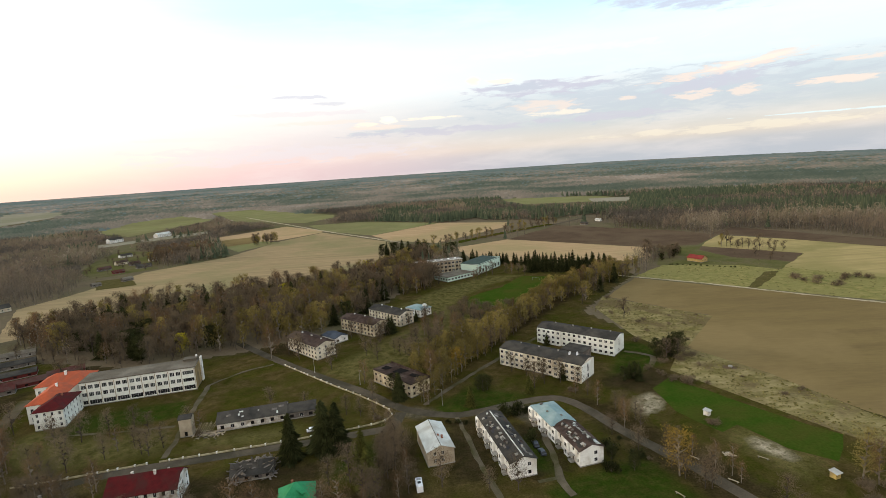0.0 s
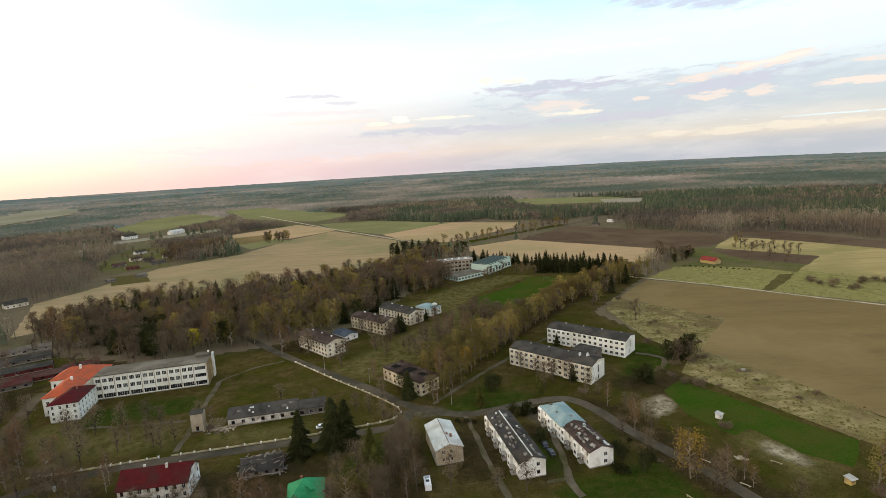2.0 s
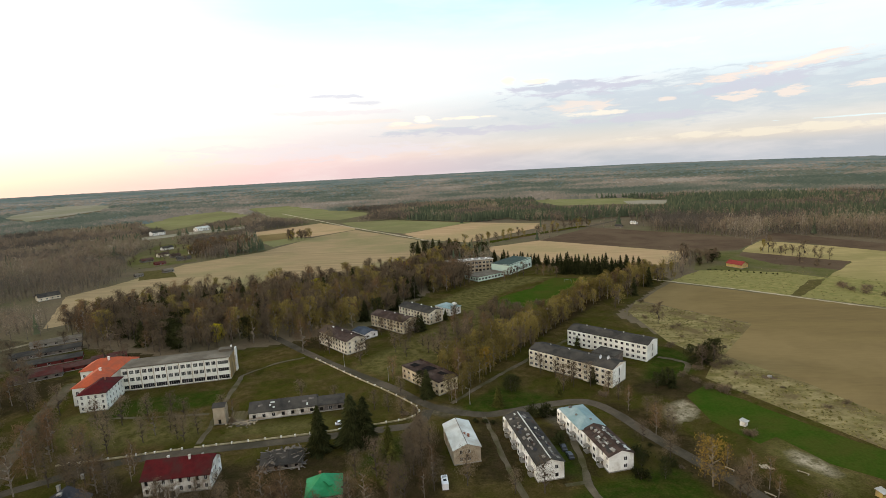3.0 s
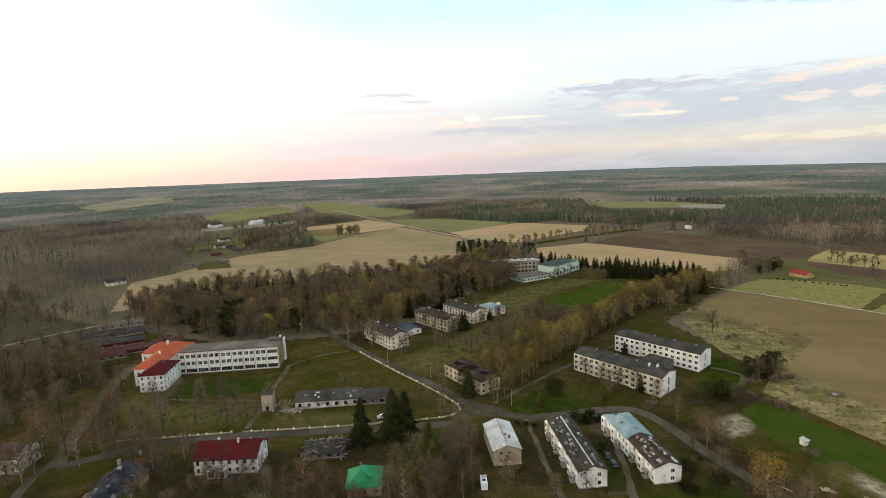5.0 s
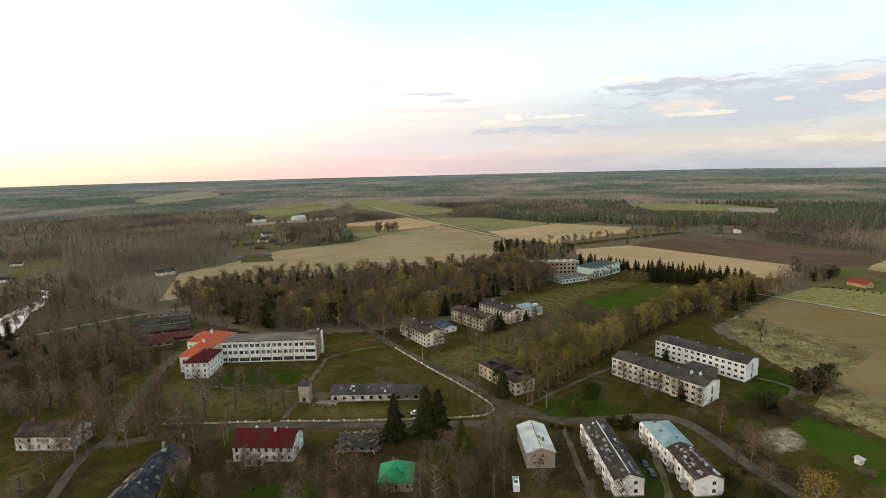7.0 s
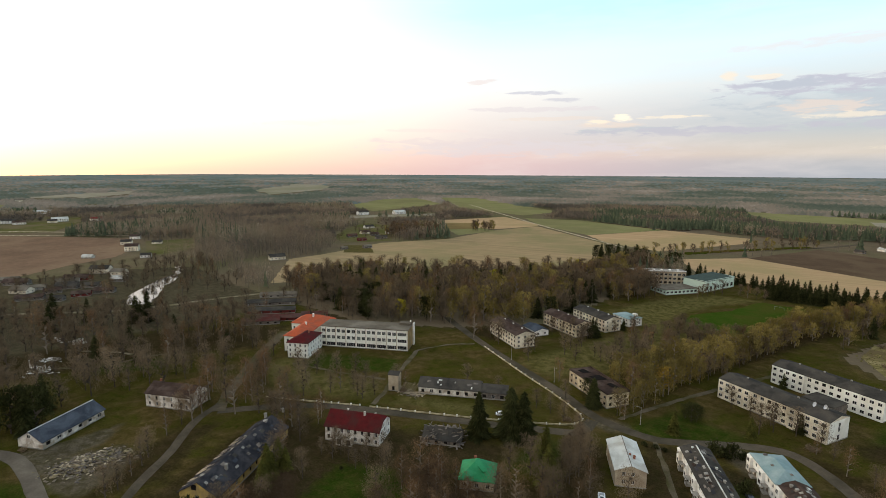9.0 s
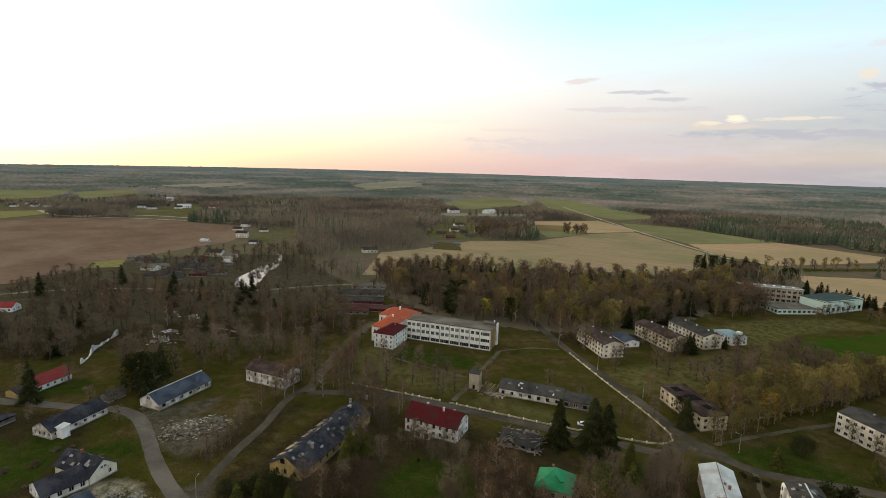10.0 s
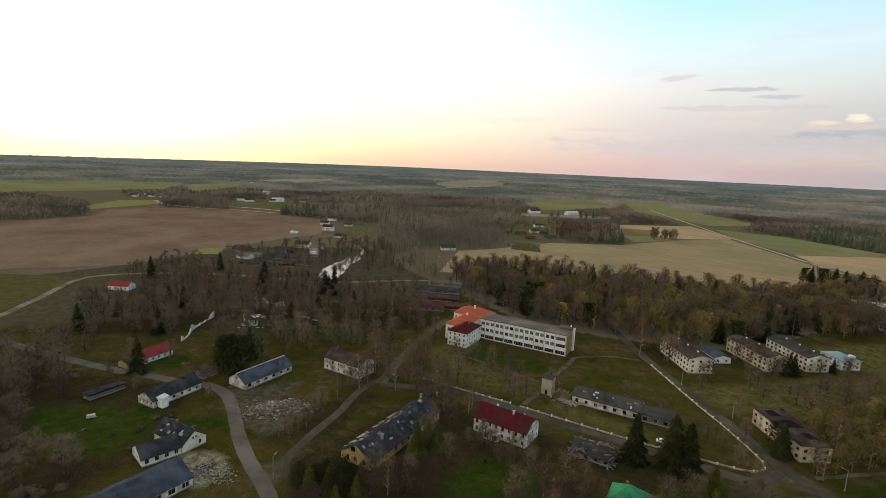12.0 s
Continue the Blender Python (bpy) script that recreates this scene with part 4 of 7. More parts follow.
POND = [(-343, 229), (-367, 249), (-381, 271), (-396, 296), (-402, 312), (-392, 312), (-379, 296), (-372, 282), (-352, 262), (-338, 248), (-329, 236), (-337, 231)]
strip("stream", [(-398, 310), (-408, 324), (-420, 336), (-434, 345)], 4.5, WATER, "narrow stream running out of the pond", 0.192, "water", 0.8)
patch("pond", POND, WATER, "long still pond reflecting the sky", 0.07, "pond", 1.5)

tr = random.Random(12)
tuss = Shape()
for zone, count in ((FIELDS["dry_meadow"][0], 1500), (FIELDS["rough_meadow"][0], 900)):
    xs, ys = [q[0] for q in zone], [q[1] for q in zone]
    k = 0
    while k < count:
        x, y = tr.uniform(min(xs), max(xs)), tr.uniform(min(ys), max(ys))
        if not inside(x, y, zone):
            continue
        k += 1
        r, h, ph = tr.uniform(0.25, 0.8), tr.uniform(0.2, 0.55), tr.uniform(0, 6)
        top = (x + tr.uniform(-0.1, 0.1), y + tr.uniform(-0.1, 0.1), h)
        rim = [(x + r * math.cos(ph + j * 1.257) * tr.uniform(0.7, 1.3), y + r * math.sin(ph + j * 1.257), 0.04) for j in range(5)]
        for j in range(5):
            tuss.quad(rim[j], rim[(j + 1) % 5], top)
tagged(part("grass_tussocks", tuss, TUSSOCK), "dry straw and olive grass tussocks in the meadow", "grass", "", "stuff")

# ---- buildings ----
# school: long three-storey wing of white panels
bays = []
step = 47.5 / 8.5
ops = []
for i in range(8):
    u0 = 0.15 + step * i
    for z in (4.4, 7.9):
        ops += [(u0 + 0.4, z, 4.8, 1.75)] if i == 0 else [(u0 + 0.5, z, 1.95, 1.85), (u0 + 3.1, z, 1.95, 1.85)]
    ops += [(u0 + 0.35, 0.6, 4.9, 2.0)]
for z in (0.8, 4.4, 7.9):
    ops.append((45.1, z, 2.0, 1.8))
ops = [(47.5 - o[0] - o[2], *o[1:]) for o in ops]
school = house("school", "long white three-storey panel school wing with flat grey roof", "school", (-120.0, 228.3), -166.0, 47.5, 13.0, 10.8, "flat", (SCHOOL_WHITE, BITUMEN), front=ops,
               right=[(5.5, 1.0, 1.4, 2.2)], ridge=0.25, over=0.25, bars=2, pale_panes=0.75)
for i in range(9):
    x = step * i + 0.2
    part("pier", Shape().box(x - 0.1, x + 0.1, 0.0, 0.24, 0.35, 10.7), TAN_BRICK, school)
part("end_wall", Shape().box(-0.25, -0.004, -10.5, -0.3, 0.4, 10.6), TAN_PANEL, school, "tan end wall")
part("end_fin", Shape().box(-0.9, -0.26, -13.4, -10.6, 0, 11.9), WHITE_WALL, school, "white end fin")
part("roof_box", Shape().box(0.6, 6.5, -12.8, -9.0, 11.1, 12.2).box(0.4, 6.7, -13.0, -8.8, 12.2, 12.35), BITUMEN, school, "grey rooftop stair box")
part("roof_vent", Shape().box(0.8, 1.5, -12.4, -11.6, 12.35, 13.2), WHITE_WALL, school)

front_house = house("school_annex", "white three-storey annex with dark red hipped roof", "annex", (-164.6, 215.1), -75.7, 17.5, 10.8, 8.0, "hip", (SCHOOL_WHITE, RED_METAL),
                    front=grid(17.5, 6, 1.0, 1.5, (0.9, 3.3, 5.8)), right=[], left=grid(10.8, 4, 0.9, 1.4, (0.9, 3.3, 5.8)), ridge=2.6, over=0.5, broken=0.1)
chimney(front_house, 7, -4, 9.4, 1.6)


def spot(a, b):
    """A place on the school's own axes: a metres along its length, b metres back."""
    return -160.2 - 0.97 * a - 0.242 * b, 198.0 - 0.242 * a + 0.97 * b


rear = house("school_old_wing", "white old school wing with bright orange tiled hip roof", "school", spot(2.5, 30.5), -166.0, 21.0, 13.0, 8.4, "hip", (SCHOOL_WHITE, ORANGE_TILE),
             front=grid(21, 7, 1.1, 1.7, (1.0, 4.8)), left=grid(13, 4, 1.1, 1.7, (1.0, 4.8)), ridge=3.4, over=0.5)
chimney(rear, 10, -5, 11.0, 1.8, 0.8, WHITE_WALL)
link = house("school_middle_wing", "white middle wing with bright orange tiled roof", "school", spot(5.8, 30.0), -76.0, 21.5, 11.0, 8.4, "hip", (SCHOOL_WHITE, ORANGE_TILE),
             right=[], left=grid(11, 3, 1.2, 1.8, (1.0, 4.8)), back=grid(21, 6, 1.1, 1.7, (1.0, 4.8)), ridge=3.0, over=0.5)
chimney(link, 9, -4.5, 10.6, 1.6, 0.8, WHITE_WALL)

red = house("villa", "peeling two-storey house with dark red sheet roof", "house", (-85.0, 141.3), -170.0, 20.0, 10.8, 5.4, "gable", (PEELING, RED_METAL),
            front=grid(20, 8, 1.0, 1.5, (0.8, 3.4)), right=[], ridge=3.6, over=0.45, broken=0.25, half=0.35)
chimney(red, 7, -4.6, 8.2, 1.5, 0.6, PEELING), chimney(red, 14, -6.2, 8.0, 1.3, 0.6, PEELING), chimney(red, 3.5, -6.0, 8.0, 1.0, 0.5, CONCRETE)
part("gable_wall", Shape().box(-0.06, -0.004, -10.7, -0.1, 0.4, 5.3), WHITE_WALL, red, "white rendered end wall")
for u, z, w, ht in grid(10.8, 3, 0.9, 1.4, (0.8, 3.4)):
    add_window(red, pose(-0.062, -u, z, 0, 0, -90), w, ht)
for x in (9.3, 12.6):
    part("porch", Shape().box(x, x + 2.4, 0, 2.2, 0, 2.5).box(x - 0.15, x + 2.55, 0, 2.4, 2.5, 2.65), PEELING, red, "small peeling entrance porch")
    # Dark panel on the solid porch, painted as the shade within.
    part("porch_opening", Shape().box(x + 0.35, x + 2.05, 2.2, 2.24, 0.3, 2.2), INNER_SHADE, red, "dark panel painted as the shade inside the open porch")

white = house("sheet_roof_house", "two-storey tan brick house with pale sheet roof", "house", (-9.4, 151.7), 104.0, 17.6, 9.0, 5.3, "gable", (TAN_BRICK, PALE_METAL),
              front=grid(17.6, 5, 1.0, 1.4, (0.9, 3.5)), right=[(2.0, 1.0, 1.0, 1.3), (4.6, 1.0, 1.0, 1.3), (2.0, 3.5, 1.0, 1.3), (4.6, 3.5, 1.0, 1.3)], ridge=1.7, over=0.35)
chimney(white, 5, -6.2, 6.3, 1.1), chimney(white, 6.4, -5.2, 6.4, 0.8, 0.5)
part("ridge_cap", Shape().box(-0.3, 17.9, -4.62, -4.38, 7.08, 7.16), GREY_BOARDS, white, "dark rusty ridge seam")

row1 = house("row_house", "long white two-storey row house with patched dark roof", "row house", (16.1, 142.1), 103.5, 32.0, 8.5, 5.6, "gable", (WHITE_WALL, SLATE),
             front=grid(32, 12, 1.0, 1.3, (0.9, 3.5)), right=[(5.6, 0.9, 1.1, 1.3), (5.6, 3.5, 1.1, 1.3)], back=grid(32, 12, 1.0, 1.3, (0.9, 3.5)), ridge=1.5, over=0.4, group="row houses", broken=0.1)
row2 = house("row_house", "white two-storey row house with pale blue and rusty dark roof", "row house", (38.3, 146.2), 105.0, 17.0, 8.3, 5.5, "gable", (WHITE_WALL, BROWN_ROOF),
             front=grid(17, 6, 1.0, 1.3, (0.9, 3.5)), right=[(5.0, 0.9, 1.2, 1.3), (5.0, 3.3, 1.2, 1.3)], back=grid(17, 6, 1.0, 1.3, (0.9, 3.5)), ridge=1.5, over=0.4, group="row houses", broken=0.1)
row3 = house("row_house", "white two-storey row house with pale blue sheet roof", "row house", (33.0, 162.6), 105.0, 16.0, 9.0, 5.7, "hip", (WHITE_WALL, BLUE_METAL),
             front=grid(16, 6, 1.0, 1.3, (0.9, 3.5)), back=grid(16, 6, 1.0, 1.3, (0.9, 3.5)), ridge=1.6, over=0.4, group="row houses")
rnd = random.Random(5)
for ob, n, ln in ((row1, 9, 32), (row2, 6, 17), (row3, 3, 16)):
    for k in range(n):
        x, s = ln * (k + 0.5) / n + rnd.uniform(-0.6, 0.6), rnd.choice((-1, 1, 1))
        chimney(ob, x, -4.25 + s * rnd.uniform(1.0, 2.4), 5.9, rnd.uniform(0.9, 1.3), rnd.uniform(0.5, 0.9), rnd.choice((CONCRETE, GREY_BOARDS, PALE_METAL, CONCRETE)))
part("ridge_cap", Shape().box(0, 31, -4.45, -4.05, 7.2, 7.3), PALE_METAL, row1, "pale ridge sheet")
for ob, n, ln in ((row1, 4, 32), (row2, 2, 17), (row3, 2, 16)):
    for k in range(n):
        x = ln * (k + 0.5) / n
        part("porch", Shape().box(x - 1.0, x + 1.0, 0, 1.5, 0, 0.5).box(x - 1.1, x + 1.1, 0, 1.6, 2.3, 2.45).box(x - 1.0, x - 0.85, 1.3, 1.45, 0.5, 2.3).box(x + 0.85, x + 1.0, 1.3, 1.45, 0.5, 2.3), CONCRETE, ob, "concrete porch with canopy")
        part("door", Shape().box(x - 0.5, x + 0.5, 0.0, 0.06, 0.5, 2.25), WOOD, ob)

for pos, ang, wall, roof, label in (((55.7, 206.7), 138.5, CREAM_WALL, SLATE, "cream three-storey apartment block with low grey roof"), ((79.4, 234.6), 139.5, SCHOOL_WHITE, SLATE, "white three-storey apartment block with low grey roof")):
    blk = house("apartment_block", label, "apartment block", pos, ang, 42.0, 12.0, 8.1, "gable", (wall, roof), front=[o for o in grid(42, 15, 1.45, 1.3, (0.9, 3.5, 6.1)) if 13.7 < o[0] < 27.0],
                right=[] if wall is CREAM_WALL else [(5.2, 0.6, 1.4, 2.0), (5.3, 3.6, 1.2, 3.4)], back=grid(42, 15, 1.5, 1.4, (0.9, 3.5, 6.1)), ridge=1.5, over=0.35, group="apartment blocks", broken=0.05)
    if wall is CREAM_WALL:
        part("gable_wall", Shape().box(-0.06, -0.004, -11.9, -0.1, 0.4, 7.9), SCHOOL_WHITE, blk, "white end wall")
        add_window(blk, pose(-0.062, -5.2, 0.6, 0, 0, -90), 1.4, 2.0), add_window(blk, pose(-0.062, -5.3, 3.6, 0, 0, -90), 1.2, 3.4)
    for x0, x1 in ((0.0, 13.6), (28.4, 42.0)):
        part("end_section", Shape().box(x0 + 0.004, x1, 0.0, 0.5, 0.02, 8.02), wall, blk, "projecting end section")
        for z in (0.9, 3.5, 6.1):
            for k in range(5):
                add_window(blk, pose(x0 + (k + 0.5) * 2.72 + 0.72, 0.5, z, 0, 0, 180), 1.45, 1.3)
    for k in range(4):
        chimney(blk, 5 + k * 10, -7.5, 8.9, 0.9, 0.5, CONCRETE)
annex = house("block_annex", "low dark-roofed annex between the apartment blocks", "annex", (62.5, 230.0), 139.0, 11.0, 9.5, 4.6, "hip", (GREY_BOARDS, SLATE), front=[], ridge=1.0, over=0.4)
for k, (x, y) in enumerate(((52.2, 216.6), (55.2, 215.4))):
    dish = thing("satellite_dish", x, y, 40, "white satellite dish on the apartment roof", "satellite dish", "satellite dishes", 9.2)
    d = Shape()
    prev = None
    for r, dz in ((0.05, 0.0), (0.45, 0.06), (0.75, 0.17), (0.95, 0.3)):
        ring = [(r * math.cos(2 * math.pi * j / 14), -0.9 + dz * -1.0, 1.3 + r * math.sin(2 * math.pi * j / 14)) for j in range(14)]
        if prev:
            for j in range(14):
                d.quad(prev[j], prev[(j + 1) % 14], ring[(j + 1) % 14], ring[j])
        prev = ring
    part("reflector", d, CAR_WHITE, dish)
    part("mast", Shape().tube((0, -0.5, -0.6), (0, -0.85, 1.3), 0.06, 0.06), STEEL, dish)

for pos, ang, wall, roof, label in (((-69.5, 255.5), 135.5, CREAM_WALL, BROWN_ROOF, "weathered cream three-storey flats with brown roof"),
                                    ((-43.8, 287.5), 139.0, STAINED_WALL, BROWN_ROOF, "derelict cream flats with stained brown roof"),
                                    ((-29.5, 304.1), 136.5, CREAM_WALL, SLATE, "pale cream three-storey flats with grey roof")):
    fl = house("flats", label, "flats", pos, ang, 30.0, 11.5, 7.4, "gable", (wall, roof), front=grid(30, 10, 1.6, 1.3, (0.8, 3.1, 5.4)), right=grid(11.5, 3, 1.2, 1.2, (0.8, 3.1, 5.4)),
               ridge=1.7, over=0.45, group="park flats", broken=0.3)
    for k in range(3):
        chimney(fl, 5 + k * 9.5, -6.5, 8.4, 1.0, 0.6, WHITE_WALL)
    part("canopy", Shape().box(-1.6, 0, -7.5, -4.2, 2.5, 2.65), CONCRETE, fl)
house("flats_annex", "low annex with dark blue-grey roof", "annex", (-65.0, 279.5), 136, 13, 9, 3.2, "gable", (WHITE_WALL, BLUE_SLATE), front=grid(13, 3, 1.2, 1.2, (1.0,)), right=grid(9, 2, 1.2, 1.2, (1.0,)), ridge=1.2)
ruin4 = house("derelict_flats", "derelict two-storey flats with stained flat roof", "flats", (-17.4, 203.4), 132.5, 27.0, 10.5, 5.7, "flat", (STAINED_WALL, BROWN_ROOF),
              front=grid(27, 8, 1.5, 1.2, (0.9, 3.5)), right=grid(10.5, 3, 1.3, 1.2, (0.9, 3.5)), ridge=0.3, over=0.3, broken=0.8)
part("parapet", Shape().box(0, 27, -10.8, -10.3, 6.0, 6.5), BROWN_ROOF, ruin4, "crumbling parapet")
# Dark slabs laid on the closed roof, painted as shade in its gaps.
for x0, x1, y0, y1 in ((2.0, 8.5, -8.6, -5.2), (12.0, 17.5, -9.0, -3.0), (20.5, 25.0, -6.5, -2.2)):
    part("roof_gap", Shape().slab([(x0, y0, 6.34), (x1, y0 + 0.6, 6.34), (x1 - 0.7, y1, 6.5), (x0 + 0.5, y1 - 0.5, 6.5)], 0.03), INNER_SHADE, ruin4, "dark sheet painted as the shade where the roof has fallen in")
blue = house("blue_roof_house", "small white two-storey house with pale blue roof", "house", (-17.5, 321.3), 136.0, 14.0, 10.0, 5.0, "hip", (WHITE_WALL, BLUE_METAL), front=grid(14, 3, 1.2, 1.2, (1.0, 3.1)),
             right=grid(10, 3, 1.2, 1.3, (1.0, 3.1)), ridge=1.3)
part("attic", Shape().box(2, 4.5, -8.5, -6.5, 5.6, 7.0), WHITE_WALL, blue)

gym = house("gymnasium", "mint green gymnasium with a band of tall windows", "gymnasium", (52.9, 475.7), -124.7, 40.0, 18.5, 9.2, "flat", (MINT, GYM_ROOF), front=grid(40, 7, 3.9, 2.9, (1.3,)), ridge=-0.8, over=0.3, bars=2)
for i in range(9):
    part("pilaster", Shape().box(40 * i / 8 - 0.25, 40 * i / 8 + 0.25, 0, 0.3, 0, 9.0), MINT, gym)
house("gym_link", "low mint link building with flat grey roof", "annex", (25.0, 438.0), -141.5, 29.0, 18.0, 3.8, "flat", (MINT, BITUMEN), front=grid(29, 8, 2.4, 1.6, (1.2,)), left=grid(18, 5, 2.0, 1.6, (1.2,)), ridge=0.2)
old = house("old_school", "three-storey tan school building with pale flat roof behind bare trees", "school", (17.0, 464.5), -164.0, 46.0, 13.0, 11.0, "flat", (TAN_BRICK, CONCRETE), front=grid(46, 13, 2.3, 1.8, (1.2, 4.6, 8.0)), right=grid(13, 4, 2.0, 1.7, (1.2, 4.6, 8.0)), ridge=0.3, broken=0.2)
for k in range(6):
    part("roof_vent", Shape().box(4 + k * 6.5, 5.6 + k * 6.5, -7.5, -5.5, 11.3, 12.1), WHITE_WALL, old)
part("parapet", Shape().box(-0.3, 46.3, 0.0, 0.35, 11.5, 12.0), WHITE_WALL, old, "white parapet")

# lane side: yellow house, sheds, ruin, tower
yellow = house("yellow_house", "derelict long yellow house with broken dark roof", "house", (-121.6, 93.0), 103.0, 40.0, 12.2, 3.2, "gable", (YELLOW_WALL, DARK_SLATE),
               right=[(2.2, 0.9, 1.1, 1.6), (4.9, 0.9, 1.3, 1.7), (8.4, 0.9, 1.3, 1.6), (4.0, 4.2, 1.6, 1.6)], back=grid(40, 11, 1.1, 1.4, (0.9,)), ridge=3.6, over=0.5, broken=0.5)
for k in range(9):
    chimney(yellow, 4 + k * 5.3, -6 + rnd.uniform(-3, 3), 5.2, rnd.uniform(1.0, 2.0), rnd.uniform(0.6, 1.1), rnd.choice((GREY_BOARDS, CONCRETE)))
for k in range(26):
    x = rnd.uniform(0, 30)
    part("loose_rafter", Shape().slab([(x, 0.8, 3.1), (x + 0.35, 0.8, 3.1), (x + 0.35 + rnd.uniform(-0.5, 0.5), -2.2 - rnd.random() * 1.5, 4.85), (x, -2.2 - rnd.random() * 1.5, 4.85)], 0.06), SAND, yellow)

green = house("green_roof_house", "small house with bright green sheet-metal hip roof", "house", (-41.6, 133.6), -166.0, 10.0, 9.6, 3.4, "hip", (TAN_BRICK, GREEN_METAL), front=grid(10, 3, 1.1, 1.3, (0.9,)), right=grid(9.6, 2, 1.1, 1.3, (0.9,)), ridge=4.0, over=0.5)
part("dormer", Shape().slab([(3.2, -1.0, 5.6), (5.0, -2.6, 6.6), (3.2, -3.6, 6.2), (2.2, -2.0, 5.4)], 0.4), GREEN_METAL, green)
chimney(green, 6, -6, 5.6, 1.8)

ruin = house("long_ruin", "long derelict low house with patched grey roof", "ruin", (-66.5, 190.8), -167.0, 26.0, 10.5, 3.2, "gable", (PEELING, SLATE), front=grid(26, 7, 1.3, 1.5, (0.8,)), right=[], left=[], ridge=2.4, over=0.4, broken=0.7)
house("ruin_extension", "low grey-roofed lean extension of the ruin", "ruin", (-55.5, 193.6), -167.0, 11.3, 9.0, 2.9, "gable", (GREY_BOARDS, SLATE), front=grid(11, 3, 1.5, 1.4, (0.6,)), ridge=1.8, over=0.3, broken=0.8)
for k in range(9):
    x = -93.5 - k * 0.75
    b = thing("bare_rafter", x, 186 - k * 0.2 + rnd.uniform(-0.3, 0.3), rnd.uniform(-30, -5), "leaning bare timber of the collapsed ruin end", "timber", "collapsed timbers")
    part("beam", Shape().tube((0, -2.4, 0), (0, 2.2, 3.2), 0.09, 0.07, 4), SAND, b)
tower = house("transformer_tower", "tall tan brick transformer tower with grey roof", "tower", (-100.6, 183.2), -168.0, 4.4, 4.4, 7.2, "gable", (TAN_BRICK, SLATE), front=[(1.6, 0.1, 1.1, 2.0)], ridge=0.8, over=0.3, broken=1.0)

wreck = house("collapsed_house", "half-collapsed house of grey boards and torn sheets", "ruin", (-60.0, 152.5), -168.0, 13.0, 8.5, 1.9, "gable", (GREY_BOARDS, SLATE), front=grid(13, 4, 1.1, 1.0, (0.5,)), right=grid(8.5, 2, 1.0, 1.0, (0.5,)), ridge=2.4, over=0.3, broken=1.0)
for k in range(110):
    x, y = rnd.uniform(-1.5, 14.5), rnd.uniform(-9.5, 1.5)
    tz = 2.1 + 2.4 * (1 - abs(y + 4.25) / 4.25) + rnd.uniform(0.0, 0.45) if 0 < x < 13 and -8.5 < y < 0 else rnd.uniform(0.4, 1.3)
    ln, wd = rnd.uniform(1.2, 3.6), rnd.uniform(0.2, 0.7)
    part("loose_board", Shape().box(-ln / 2, ln / 2, -wd / 2, wd / 2, -0.04, 0.04), rnd.choice((GREY_BOARDS, GREY_BOARDS, WOOD, SLATE)), wreck, "", pose(x, y, max(0.3, tz), rnd.uniform(-25, 25), rnd.uniform(-38, 38), rnd.uniform(0, 180)))

barn = house("barn", "long white-walled barn with blue-grey roof", "barn", (-191.9, 117.1), -77.7, 24.4, 10.2, 2.9, "gable", (PEELING, BLUE_SLATE), front=grid(24.4, 6, 1.6, 1.2, (0.9,)), left=[(4.2, 3.6, 1.4, 1.2)], ridge=3.0, over=0.5, broken=0.4)
part("ridge_cap", Shape().box(-0.4, 24.8, -5.3, -4.9, 5.98, 6.12), PALE_METAL, barn, "pale ridge sheet")
apt = house("stained_house", "stained white two-storey house with dark brown roof", "house", (-165.5, 133.4), -169.0, 20.3, 10.3, 5.5, "gable", (PEELING, BROWN_ROOF), front=grid(20.3, 6, 0.9, 1.4, (0.8, 3.2)), right=grid(10.3, 3, 0.9, 1.4, (0.8, 3.2)), ridge=3.0, over=0.4, broken=0.3)
chimney(apt, 17.5, -5.5, 7.8, 1.6)
lh = house("gable_house", "low house with pale gable and dark slate roof", "house", (-156.9, 58.4), -167.0, 15.0, 8.2, 2.8, "gable", (CREAM_WALL, DARK_SLATE), right=[(5.6, 0.8, 1.0, 1.4), (3.2, 3.4, 0.8, 0.9), (4.3, 3.4, 0.8, 0.9)], ridge=3.2, over=0.4)
chimney(lh, 9, -4.3, 5.6, 1.2)
house("house_wing", "low wing with white boards and dark roof", "house", (-157.0, 58.1), -91.0, 11.0, 9.5, 2.5, "gable", (WHITE_WALL, DARK_SLATE), front=grid(11, 4, 1.2, 1.4, (0.7,)), left=grid(9.5, 3, 1.1, 1.3, (0.7,)), ridge=2.6, over=0.35)
house("old_workshop", "old long workshop with dark roof and white dormer", "workshop", (-199.5, 81.0), -74.0, 20.0, 9.0, 2.8, "gable", (PEELING, DARK_SLATE), front=grid(20, 6, 1.2, 1.1, (0.9,)), left=grid(9, 4, 0.9, 1.3, (0.9,)), ridge=2.8, over=0.4)
bx = thing("roof_box", -193.6, 65.0, 15, "white boxy dormer porch", "porch")
part("body", Shape().box(-1.4, 1.4, -1.3, 1.3, 0, 3.6), WHITE_WALL, bx), part("cap", Shape().slab([(-1.7, -1.6, 3.7), (1.7, -1.6, 3.7), (1.7, 1.6, 4.2), (-1.7, 1.6, 4.2)], 0.14), PALE_METAL, bx)
house("low_shed", "long low shed with grey sheet roof", "shed", (-219.0, 59.5), -75.0, 13.0, 4.5, 1.6, "flat", (GREY_BOARDS, DARK_SLATE), ridge=0.5)
